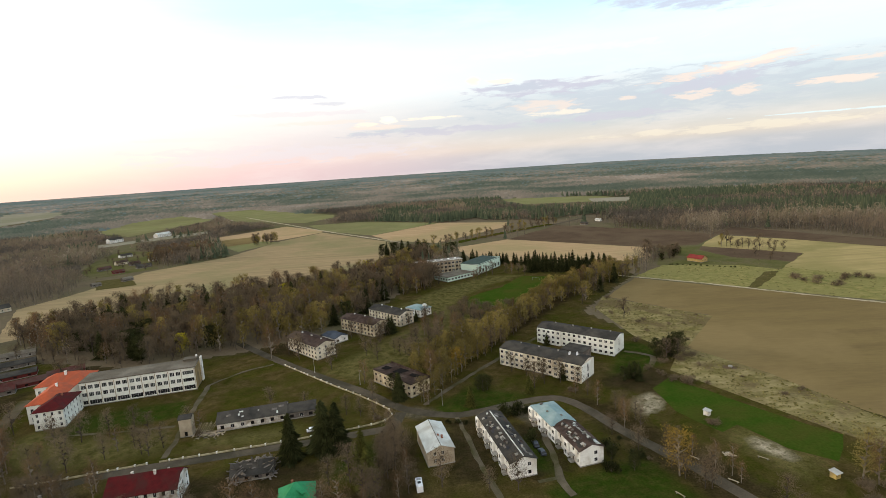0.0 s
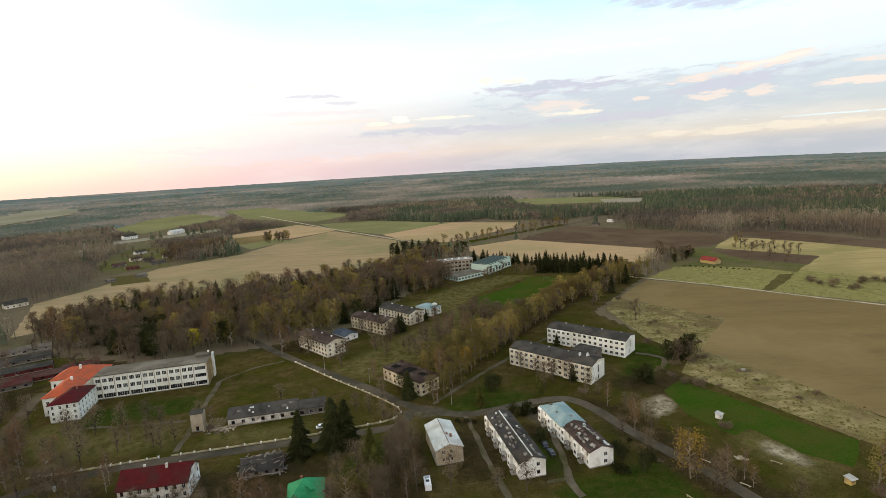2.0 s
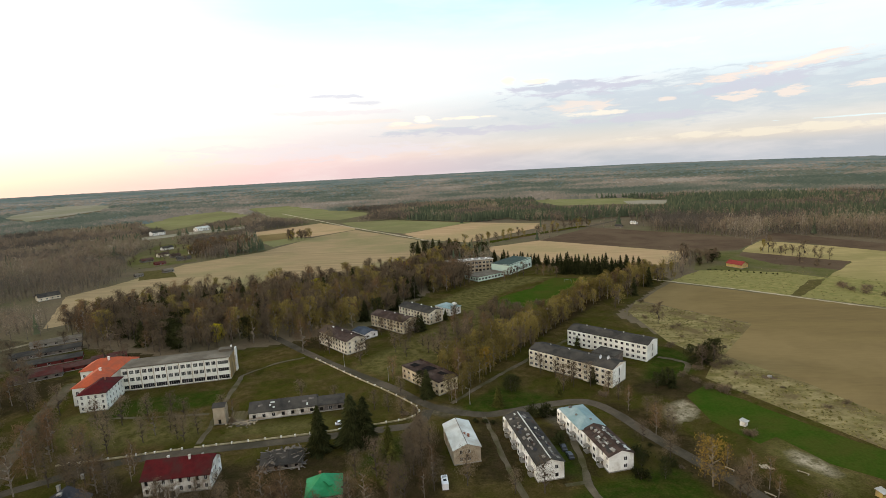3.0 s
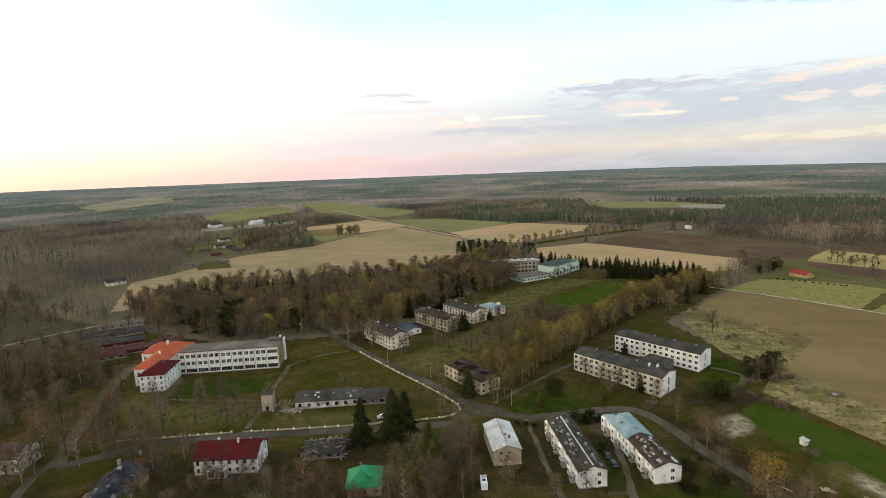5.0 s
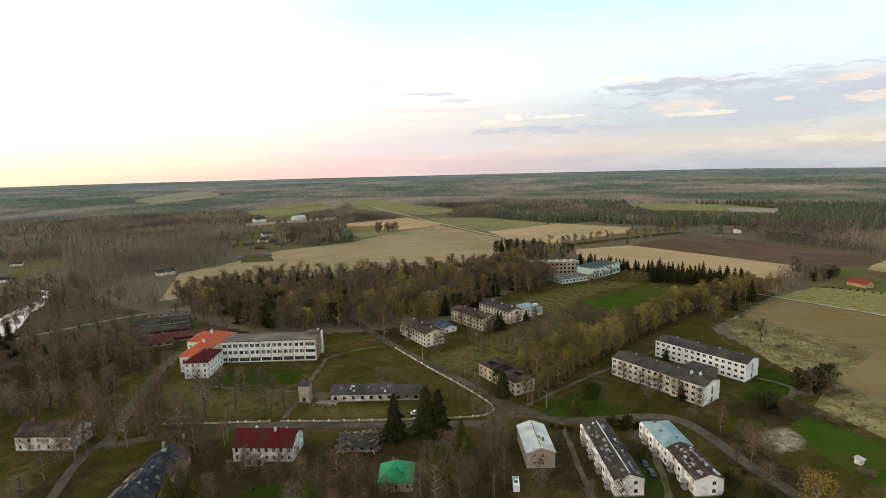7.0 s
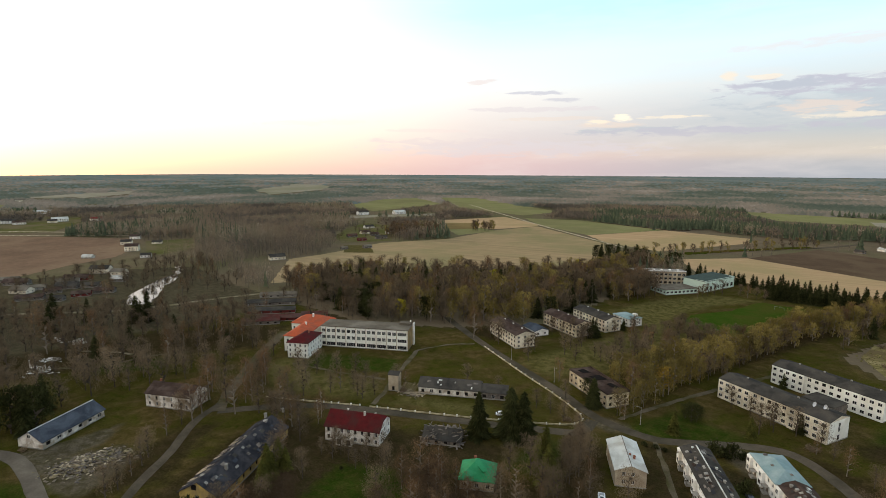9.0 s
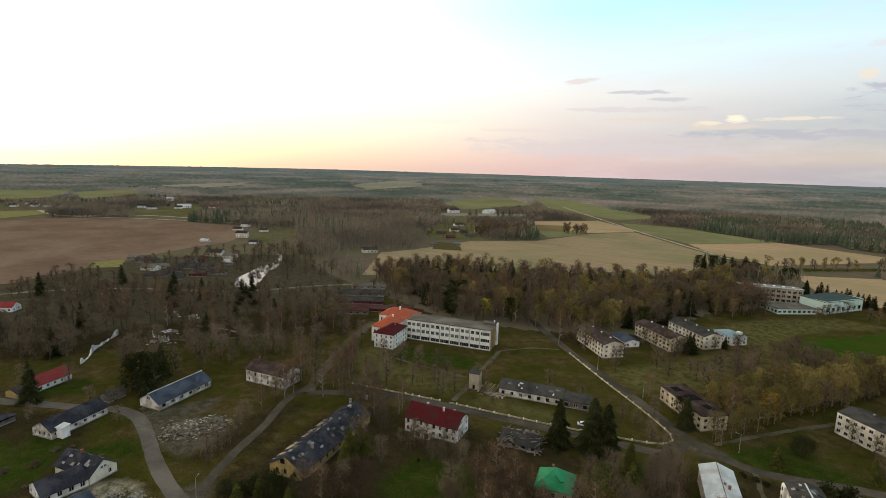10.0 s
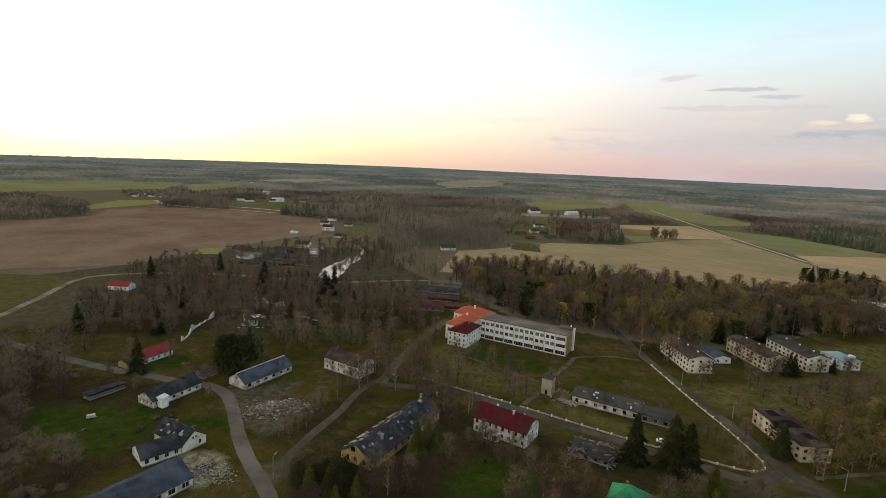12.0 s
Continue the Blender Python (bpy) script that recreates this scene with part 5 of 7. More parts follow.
house("slate_shed", "long shed with blue slate roof and white doors", "shed", (-138.8, 54.5), -81.0, 27.0, 13.0, 2.7, "gable", (PEELING, BLUE_SLATE), front=grid(27, 7, 2.0, 1.7, (0.4,)), ridge=3.2, over=0.4, frame_mat=WHITE_WALL)
house("red_cottage", "white cottage with red roof", "cottage", (-244.0, 86.0), -72.0, 14.0, 8.0, 2.7, "gable", (WHITE_WALL, RED_TILE), front=grid(14, 5, 1.0, 1.1, (0.8,)), left=grid(8, 2, 1.0, 1.1, (0.8,)), ridge=2.8)
house("yellow_annex", "small yellow annex beside the red cottage", "annex", (-239.6, 70.5), -72.0, 5.0, 6.5, 2.4, "gable", (YELLOW_WALL, SLATE), front=grid(5, 2, 1.0, 1.0, (0.8,)), ridge=1.2)
house("lane_shed", "small dark shed by the lane", "shed", (-210.0, 92.0), -75.0, 7.0, 5.0, 2.4, "gable", (GREY_BOARDS, SLATE), ridge=1.4)


def roof_patches(ob, ln, wd, eave, ridge, n, mats, seed, side=None):
    """Loose or replaced roof sheets, lying just above a gable roof."""
    rnd = random.Random(seed)
    k = ridge / (wd / 2)
    for _ in range(n):
        sd = side or rnd.choice((1, -1))
        x, d = rnd.uniform(0.5, ln - 2.0), rnd.uniform(0.3, wd / 2 - 1.4)
        w, h = rnd.uniform(0.6, 2.0), rnd.uniform(0.5, 1.2)
        y0, y1 = (-d, -d - h) if sd == 1 else (-wd + d, -wd + d + h)
        z0, z1 = eave + d * k + 0.2, eave + (d + h) * k + 0.2
        part("roof_sheet", Shape().slab([(x, y0, z0), (x + w, y0, z0), (x + w + rnd.uniform(-0.2, 0.2), y1, z1), (x, y1, z1)], 0.04), rnd.choice(mats), ob)


roof_patches(yellow, 40, 12.2, 3.2, 3.6, 90, (SLATE, BLUE_SLATE, DARK_SLATE, CONCRETE, GREY_BOARDS, DARK_SLATE), 1)
roof_patches(ruin, 26, 10.5, 3.2, 2.4, 22, (CONCRETE, PALE_METAL, SLATE, GREY_BOARDS), 2)
roof_patches(row1, 32, 8.5, 5.6, 1.5, 60, (BROWN_ROOF, CONCRETE, SLATE, GREY_BOARDS, DARK_SLATE), 3)
roof_patches(row2, 17, 8.3, 5.5, 1.5, 50, (GREY_BOARDS, CONCRETE, SLATE, BROWN_ROOF, PALE_METAL), 4)
roof_patches(barn, 24.4, 10.2, 2.9, 3.0, 6, (BLUE_SLATE, SLATE), 5)
roof_patches(lh, 15, 8.2, 2.8, 3.2, 22, (SLATE, BLUE_SLATE, CONCRETE), 6)
for ob, n, ln in ((row1, 4, 32), (row2, 2, 17), (row3, 2, 16)):
    for k in range(n):
        x = ln * (k + 0.5) / n + 2.2
        part("bay", Shape().slab([(x, 0, 5.3), (x, 0.8, 5.0), (x + 2.6, 0.8, 5.0), (x + 2.6, 0, 5.3)], 4.9), WHITE_WALL, ob, "white projecting bay")
        for z in (0.9, 3.3):
            add_window(ob, pose(x + 2.0, 0.8, z, 0, 0, 180), 1.3, 1.3)

# farm sheds behind the school
for k, (x, y, ln, wd, h, wall, roof) in enumerate(((-207, 250, 28, 9, 2.1, RED_BOARDS, RUST_ROOF), (-222, 262, 30, 9, 2.2, RED_BOARDS, SLATE), (-236, 279, 34, 10, 2.2, GREY_BOARDS, SLATE), (-250, 297, 26, 9, 2.1, CONCRETE, BITUMEN),
                                                  (-214, 238, 22, 7, 2.4, GREY_BOARDS, RUST_ROOF), (-196, 262, 16, 8, 2.2, RED_BOARDS, RUST_ROOF))):
    house("farm_shed", "old red-boarded farm shed with rusty red low roof" if wall is RED_BOARDS else "old grey farm shed with low roof", "shed", (x, y), -146.0, ln, wd, h, "gable", (wall, roof), front=grid(ln, 5, 1.4, 0.9, (0.7,)), ridge=1.3, group="farm sheds", broken=0.6, seed=k)

# west village and farmsteads
HAMLET = [
    (-481, 234, 20, 10, 6, 2.4, GREY_BOARDS, SLATE, "old grey garage row with dark roof"),
    (-446, 227, 57, 15, 6, 2.4, CONCRETE, BITUMEN, "concrete shed with grey roof"),
    (-423, 227, 54, 11, 6, 2.4, GREY_BOARDS, BROWN_ROOF, "grey shed with patched roof"),
    (-450, 253, 51, 16, 6, 2.4, CONCRETE, BITUMEN, "concrete garage row with grey roof"),
    (-394, 230, 48, 12, 6, 2.4, RED_BOARDS, BROWN_ROOF, "dark red shed with brown roof"),
    (-415, 207, 45, 17, 6, 2.4, GREY_BOARDS, BROWN_ROOF, "grey shed with patched roof"),
    (-417, 251, 42, 13, 6, 2.4, GREY_BOARDS, SLATE, "old grey garage row with dark roof"),
    (-501, 234, 39, 18, 6, 2.4, GREY_BOARDS, BITUMEN, "grey shed with pale grey roof"),
    (-390, 244, 36, 14, 6, 2.4, GREY_BOARDS, BROWN_ROOF, "grey shed with patched roof"),
    (-396, 213, 33, 10, 6, 2.4, GREY_BOARDS, SLATE, "old grey garage row with dark roof"),
    (-468, 290, 30, 16, 9, 4.5, CREAM_WALL, SLATE, "white house with grey roof"),
    (-446, 292, 25, 12, 8, 3.2, CREAM_WALL, BITUMEN, "low cream house with grey roof"),
    (-564, 388, 40, 14, 9, 6.0, CREAM_WALL, BROWN_ROOF, "cream two-storey house with brown roof"),
    (-561, 336, 20, 11, 6, 2.2, PALE_METAL, PALE_METAL, "bright sheet-metal shed by the field")]
HAMLET += [
    (-373, 416, 55, 16, 9, 3.4, CREAM_WALL, SLATE, "long white farmhouse with grey roof"),
    (-596, 932, 68, 26, 11, 6.0, WHITE_WALL, SLATE, "distant white farm building beside a field"),
    (-536, 985, 68, 30, 12, 5.0, WHITE_WALL, PALE_METAL, "distant white farm building beside a field"),
    (-384, 100, 40, 14, 8, 3.2, WHITE_WALL, RED_TILE, "white house with red roof by the stream"),
    (-480, 230, 30, 18, 8, 2.8, GREY_BOARDS, BROWN_ROOF, "old grey barn with dark roof"),
    (-455, 262, 30, 20, 8, 2.6, RED_BOARDS, BROWN_ROOF, "dark red barn with brown roof"),
    (-430, 240, 30, 16, 8, 2.8, GREY_BOARDS, SLATE, "old grey barn with dark roof"),
    (-420, 275, 30, 12, 7, 2.6, GREY_BOARDS, PALE_METAL, "grey shed with pale roof"),
    (-445, 215, 20, 14, 8, 2.8, CREAM_WALL, BITUMEN, "cream barn with grey roof"),
    (-407, 607, 60, 14, 7, 2.8, GREY_BOARDS, RUST_ROOF, "long low shed with rusty roof"),
    (-362, 611, 50, 16, 7, 2.6, GREY_BOARDS, SLATE, "grey shed among garden trees"),
    (-447, 716, 60, 16, 8, 3.2, WHITE_WALL, SLATE, "white farmhouse with grey roof"),
    (-380, 662, 40, 9, 7, 4.8, WHITE_WALL, SLATE, "small white gabled house"),
    (-411, 648, 60, 14, 8, 3.2, CREAM_WALL, BROWN_ROOF, "cream farmhouse with brown roof"),
    (-388, 636, 50, 12, 7, 3.0, GREY_BOARDS, BROWN_ROOF, "grey barn with brown roof"),
    (-374, 580, 50, 12, 6, 2.4, RED_BOARDS, RUST_ROOF, "dark red shed at the field edge"),
    (-352, 508, 60, 8, 5, 2.2, GREY_BOARDS, BITUMEN, "grey shed on the garden plot"),
    (-332, 528, 60, 10, 6, 2.4, GREY_BOARDS, BITUMEN, "grey shed on the garden plot"),
    (-510, 366, 40, 10, 7, 2.8, WHITE_WALL, SLATE, "small white house among gardens"),
    (-593, 442, 40, 11, 7, 2.8, CREAM_WALL, SLATE, "small cream house among gardens")]
HAMLET += [
    (-1000, 560, 70, 24, 11, 5, WHITE_WALL, PALE_METAL, "distant pale farm building"),
    (-1040, 500, 70, 20, 10, 5, WHITE_WALL, SLATE, "distant white house with grey roof"),
    (-960, 600, 70, 20, 10, 4, CREAM_WALL, RED_TILE, "distant house with red roof"),
    (-620, 420, 40, 12, 8, 4, CREAM_WALL, SLATE, "cream house in a garden"),
    (-660, 460, 40, 12, 8, 4, WHITE_WALL, BROWN_ROOF, "cream house in a garden"),
    (226, 441, 118, 14, 8, 3.0, YELLOW_WALL, RED_TILE, "yellow farmhouse with bright red roof"),
    (242, 774, 130, 9, 6, 2.8, WHITE_WALL, PALE_METAL, "white house at the forest edge"),
    (212, 746, 130, 10, 6, 2.4, GREY_BOARDS, SLATE, "grey barn at the forest edge"),
    (-1184, 338, 60, 14, 9, 4, WHITE_WALL, SLATE, "distant white house with grey roof"),
    (-1230, 379, 60, 16, 9, 4, CREAM_WALL, SLATE, "distant cream house with grey roof"),
    (-1007, 499, 60, 18, 9, 4, WHITE_WALL, BROWN_ROOF, "distant white house with brown roof"),
    (-988, 540, 60, 14, 9, 4, CREAM_WALL, SLATE, "distant cream house with grey roof"),
    (-1714, 796, 60, 26, 12, 6, WHITE_WALL, SLATE, "distant white house with grey roof"),
    (-1679, 842, 60, 30, 12, 6, CREAM_WALL, BITUMEN, "distant pale farm building")]
HAMLET += [
    (-1174, 367, 60, 14, 9, 4, WHITE_WALL, SLATE, "distant white house with grey roof"),
    (-1162, 385, 60, 16, 9, 4, CREAM_WALL, BROWN_ROOF, "distant cream farmhouse with brown roof"),
    (-1200, 640, 60, 30, 12, 5, WHITE_WALL, PALE_METAL, "distant pale farm building")]
for k, (x, y, turn, ln, wd, h, wall, roof, label) in enumerate(HAMLET):
    c, s = math.cos(radians(turn)), math.sin(radians(turn))
    house("farm_building", label, "house", (x + c * ln / 2, y + s * ln / 2), turn + 180, ln, wd, h, "gable", (wall, roof), front=grid(ln, max(3, int(ln / 3.4)), 1.2, 1.2, (0.9,) if h < 4.4 else (0.9, 3.1)), right=grid(wd, 2, 1.1, 1.2, (0.9,)), left=grid(wd, 2, 1.1, 1.2, (0.9,)), ridge=wd * 0.3, seed=k)

# ---- trees ----
def leaf_tris(points, size, rng, flat=0.6, long=1.0, lie=1.0, slim=0.35):
    """Small triangles round the given points. Returns vertices (n*3, 3)."""
    n = len(points)
    d1 = rng.normal(size=(n, 3))
    d1[:, 2] *= flat
    d1 /= np.linalg.norm(d1, axis=1)[:, None]
    d2 = rng.normal(size=(n, 3))
    d2[:, 2] *= lie
    d2 -= (d1 * d2).sum(1)[:, None] * d1
    d2 /= np.linalg.norm(d2, axis=1)[:, None]
    s = size * rng.uniform(0.6, 1.4, (n, 1))
    tri = np.stack([points - d1 * s * long * 0.5 - d2 * s * slim, points - d1 * s * long * 0.5 + d2 * s * slim, points + d1 * s * long * 0.6], 1)
    return tri.reshape(-1, 3)


def tri_mesh(name, verts, mat, tone=None):
    me = bpy.data.meshes.new(name)
    n = len(verts) // 3
    me.vertices.add(n * 3)
    me.vertices.foreach_set("co", np.ascontiguousarray(verts, dtype=np.float32).ravel())
    me.loops.add(n * 3)
    me.loops.foreach_set("vertex_index", np.arange(n * 3, dtype=np.int32))
    me.polygons.add(n)
    me.polygons.foreach_set("loop_start", np.arange(0, n * 3, 3, dtype=np.int32))
    me.materials.append(mat)
    if tone is not None:
        me.attributes.new("tone", "FLOAT", "POINT").data.foreach_set("value", np.repeat(np.asarray(tone, dtype=np.float32), 3))
    me.update(calc_edges=True)
    return me


def broadleaf(seed, tall=14.0, wide=8.0, bark=None, crown=None, twigs=1500, size=0.34, long=2.6, slim=0.16, low=0.2, limbs=12, loose=0.11):
    """A leafless or budding tree: one tapered trunk from which the limbs grow, and a crown of fine twigs gathered along the limbs."""
    rnd, rng = random.Random(seed), np.random.default_rng(seed)
    s = Shape()
    lean = Vector((rnd.uniform(-0.4, 0.4), rnd.uniform(-0.4, 0.4), 0))
    bow = Vector((rnd.uniform(-0.3, 0.3), rnd.uniform(-0.3, 0.3), 0))
    r0 = tall * 0.013 + 0.04
    heights = sorted([0.0] + [low + (0.9 - low) * (k + rnd.random()) / limbs for k in range(limbs)] + [0.93])
    rings = []
    for t in heights:
        c = lean * t * 1.4 + bow * math.sin(t * 3.0) + Vector((0, 0, tall * t - (0.1 if t == 0 else 0)))
        r = r0 * (1.0 - t) ** 0.8 + 0.015
        rings.append((c, len(s.v)))
        s.v.extend(tuple(c + Vector((r * math.cos(a_), r * math.sin(a_), 0))) for a_ in (0, 1.2566, 2.5133, 3.7699, 5.0265))
    for (_, a_), (_, b_) in zip(rings, rings[1:]):
        s.f.extend((a_ + i, a_ + (i + 1) % 5, b_ + (i + 1) % 5, b_ + i) for i in range(5))
    tips = [(rings[-1][0], 1.0), (rings[-2][0], 0.6)]
    for k in range(limbs):
        c, first = rings[k + 1]
        b = 2.4 * k + rnd.uniform(-0.5, 0.5)
        i = int((b % 6.2832) / 1.2566) % 5
        root = (first + i, first + (i + 1) % 5, rings[k + 2][1] + i)
        reach = wide * 0.5 * (1.0 - 0.75 * max(0, heights[k + 1] - 0.35)) * rnd.uniform(0.7, 1.1)
        mid = c + Vector((math.cos(b) * reach * 0.55, math.sin(b) * reach * 0.55, reach * 0.5))
        end = mid + Vector((math.cos(b + 0.3) * reach * 0.45, math.sin(b + 0.3) * reach * 0.45, reach * 0.5))
        n = len(s.v)
        w = r0 * 0.17
        s.v.extend(tuple(mid + Vector(o) * w) for o in ((1, 0, 0), (-0.5, 0.87, 0), (-0.5, -0.87, 0)))
        s.v.append(tuple(end))
        s.f.extend((root[q], root[(q + 1) % 3], n + (q + 1) % 3, n + q) for q in range(3))
        s.f.extend((n + q, n + (q + 1) % 3, n + 3) for q in range(3))
        tips += [(c.lerp(mid, 0.6), 0.5), (mid, 0.8), (mid.lerp(end, 0.5), 1.0), (end, 1.0), (end + Vector((0, 0, reach * 0.15)), 0.8)]
    w = np.array([q[1] for q in tips])
    idx = rng.choice(len(tips), twigs, p=w / w.sum())
    base = np.array([tuple(q[0]) for q in tips])[idx]
    pts = base + rng.normal(size=(twigs, 3)) * wide * np.array([loose, loose, loose * 1.25])
    pts[:, 2] = np.clip(pts[:, 2], tall * low * 0.7, tall)
    return s.mesh("trunk", bark or BARK), tri_mesh("crown", leaf_tris(pts, size, rng, 1.6, long, 1.0, slim), crown or TWIGS)


def spruce(seed, tall=16.0, wide=5.5, mat=None, blades=1350):
    """A conifer: tiers of drooping boughs made of many needle blades."""
    rng = np.random.default_rng(seed)
    s = Shape().tube((0, 0, -0.1), (0, 0, tall * 0.95), tall * 0.014, 0.03, 6)
    u = rng.uniform(0.0, 1, blades) ** 0.75
    z = tall * (0.05 + 0.95 * (1 - u))
    tier = (np.sin((1 - u) * tall * 2.4) * 0.5 + 0.5) * 0.3 + 0.75
    ang = rng.uniform(0, 2 * np.pi, blades)
    lob = 1 + 0.3 * np.sin(ang * 3 + seed + z * 0.5) * np.cos(z * 1.1 + seed) + 0.15 * np.sin(ang * 7 + z * 2.0)
    r = wide * 0.5 * (0.06 + 0.94 * u ** 0.7) * tier * lob * np.sqrt(rng.uniform(0.25, 1, blades))
    d = np.stack([np.cos(ang), np.sin(ang), np.full(blades, -0.35)], 1)
    side = np.stack([-np.sin(ang), np.cos(ang), rng.normal(0, 0.25, blades)], 1)
    ln = (0.35 + 0.55 * u)[:, None] * wide * 0.17 * rng.uniform(0.6, 1.9, (blades, 1))
    p = np.stack([d[:, 0] * r, d[:, 1] * r, z - r * 0.30], 1)
    p[:, 2] = np.maximum(p[:, 2], 0.35)
    tri = np.stack([p - d * ln * 0.7 - side * ln * 0.42, p - d * ln * 0.7 + side * ln * 0.42, p + d * ln], 1).reshape(-1, 3)
    tri[:, 2] = np.maximum(tri[:, 2], 0.1)
    return s.mesh("trunk", BARK), tri_mesh("crown", tri, mat or NEEDLES)


def bush(seed, wide=4.0, tall=2.4, mat=None, n=500):
    rng = np.random.default_rng(seed)
    s = Shape()
    for k in range(7):
        a = 2 * math.pi * k / 7
        s.tube((0.15 * math.cos(a), 0.15 * math.sin(a), -0.05), (wide * 0.3 * math.cos(a), wide * 0.3 * math.sin(a), tall * 0.75), 0.04, 0.015, 3)
    hub = rng.uniform(-1, 1, (7, 3)) * np.array([wide * 0.36, wide * 0.36, tall * 0.22]) + np.array([0, 0, tall * 0.42])
    p = hub[rng.integers(0, 7, n)] + rng.normal(size=(n, 3)) * np.array([wide * 0.13, wide * 0.13, tall * 0.16])
    p[:, 2] = np.clip(p[:, 2], 0.08, tall * 1.15)
    return s.mesh("stem", BARK), tri_mesh("crown", leaf_tris(p, 0.34 if mat is NEEDLES else 0.3, rng, 1.2, 1.0 if mat is NEEDLES else 2.6, 1.0, 0.4 if mat is NEEDLES else 0.18), mat or TWIGS)


def forms(detail):
    """The shapes of each kind; with less detail for trees that stand further off, in fewer and larger twigs."""
    n, big = detail, (1.0 / detail) ** 0.62
    fewer = 12 if detail > 0.9 else 8 if detail > 0.3 else 4
    return {
        "bare": [broadleaf(k, 17, w, None, TWIGS, int(1500 * n), 0.27 * big, 4.3, 0.15, 0.16, fewer, 0.12) for k, w in ((1, 9.0), (2, 10.5), (3, 8.0), (4, 9.5))],
        "red": [broadleaf(k, 18, w, BIRCH_BARK, RED_TWIGS, int(1300 * n), 0.27 * big, 4.1, 0.15, 0.16, fewer, 0.12) for k, w in ((11, 7.5), (12, 6.5), (13, 8.5))],
        "birch": [broadleaf(k, 18, w, BIRCH_BARK, BUDS, int(1500 * n), 0.36 * big, 2.0, 0.28, 0.08, fewer, 0.12) for k, w in ((21, 8.0), (22, 9.0), (23, 7.4))],
        "bright": [broadleaf(k, 15, 8, BIRCH_BARK, BRIGHT_LEAF, int(2200 * n), 0.36 * big, 1.2, 0.35, 0.2, fewer, 0.12) for k in (31,)],
        "gold": [broadleaf(k, 13, 8, BIRCH_BARK, GOLD_LEAF, int(1500 * n), 0.30 * big, 1.4, 0.33, 0.06, fewer) for k in (35, 36)],
        "pine": [broadleaf(k, 12.5, 8.5, None, NEEDLES, int(3000 * n), 0.34 * big, 1.6, 0.3, 0.04, fewer) for k in (38, 39)],
        "spruce": [spruce(k, 17, w, None, int(1350 * (1.8 if n > 0.9 else 0.6 if n > 0.3 else 0.25))) for k, w in ((41, 8.0), (42, 9.0), (43, 7.4))],
        "thicket": [broadleaf(k, t_, w, None, THICKET_TWIGS, int(3000 * n), 0.22 * big, 4.2, 0.13, 0.03, fewer, 0.15) for k, t_, w in ((81, 8.5, 9.5), (82, 10, 9), (83, 7.5, 10))],
        "thuja": [spruce(k, 12, 5.6, THUJA) for k in (51, 52)],
        "bush": [bush(k, 4.4, 2.6, TWIGS, int(600 * max(n, 0.4))) for k in (61, 62, 63)],
        "hedge": [bush(k, 4, 3, NEEDLES, 700) for k in (71, 72)],
    }


KINDS, FAR_KINDS, MASS_KINDS = forms(1.0), forms(0.5), forms(0.27)
TREE_WORDS = {
    "bare": ("bare_tree", "leafless grey-brown broadleaf tree in early spring", "tree"), "red": ("bare_birch", "birch with reddish bare twigs and pale trunk", "tree"),
    "birch": ("birch_tree", "birch coming into thin yellow-green leaf", "tree"), "bright": ("leafing_tree", "tree with fresh bright yellow leaves", "tree"),
    "gold": ("golden_birch", "birch in thin golden yellow leaf", "tree"), "pine": ("pine_tree", "broad rounded dark green pine", "tree"),
    "spruce": ("spruce_tree", "tall dark green spruce", "tree"), "thuja": ("conifer_tree", "lighter olive green conifer", "tree"),
    "bush": ("bare_bush", "low leafless brown bush", "bush"), "thicket": ("thicket_tree", "dense low leafless tree with dark reddish twigs", "tree"),
    "hedge": ("evergreen_bush", "rounded dark evergreen bush beside the road", "bush"),
}
trng = random.Random(77)
PLANTED, MASS = {}, []


QUEUE = []


def plant(kind, x, y, size=1.0, height=1.0):
    """Note a tree to be planted, with the shape and turn that fall to it."""
    QUEUE.append((math.hypot(x, y), kind, x, y, size, height, trng.randrange(len(KINDS[kind])), trng.uniform(0, 360)))


def grow(kind, x, y, size, height, pick, turn):
    """One tree, a thing with its trunk and crown; past 270 of a kind it joins the mass of the woods."""
    PLANTED[kind] = PLANTED.get(kind, 0) + 1
    if PLANTED[kind] > 270:
        MASS.append((kind, *MASS_KINDS[kind][pick], pose(x, y, land(x, y), 0, 0, turn) @ Matrix.Diagonal((size, size, size * height, 1))))
        return
    stem, crown = (KINDS if math.hypot(x, y) < 215 else FAR_KINDS)[kind][pick]
    name, label, category = TREE_WORDS[kind]
    ob = thing(name, x, y, turn, label, category, "", land(x, y))
    ob.scale = (size, size, size * height)
    part("stem" if kind in ("bush", "hedge") else "trunk", stem, None, ob)
    part("crown", crown, None, ob)


PARK_WOODS = [(-285, 318), (-250, 298), (-205, 285), (-165, 264), (-120, 283), (-92, 290), (-80, 300), (-55, 338), (-42, 383), (-14, 392), (-16, 425), (-40, 458), (4, 512), (-30, 520), (-71, 455), (-160, 400), (-256, 380)]
ROADWAY = [((-150, 322), (-65, 235)), ((-65, 235), (-20, 194)), ((-20, 194), (31, 194)), ((43, 194), (83, 118)), ((-21, 191), (-24, 178)), ((-24, 178), (-132, 154)), ((-132, 154), (-156, 138)), ((-156, 138), (-201, 228)),
           ((-160, 143), (-128, 73)), ((-105, 58), (-188, 86)), ((-188, 86), (-330, 25))]
BLOCKED = [(ob.matrix_basis.inverted(), [v for c in ob.children if c.name.startswith("wall") for v in (c.data.vertices[k].co for k in range(len(c.data.vertices)))]) for ob in scene.objects if ob.parent is None and ob.children]
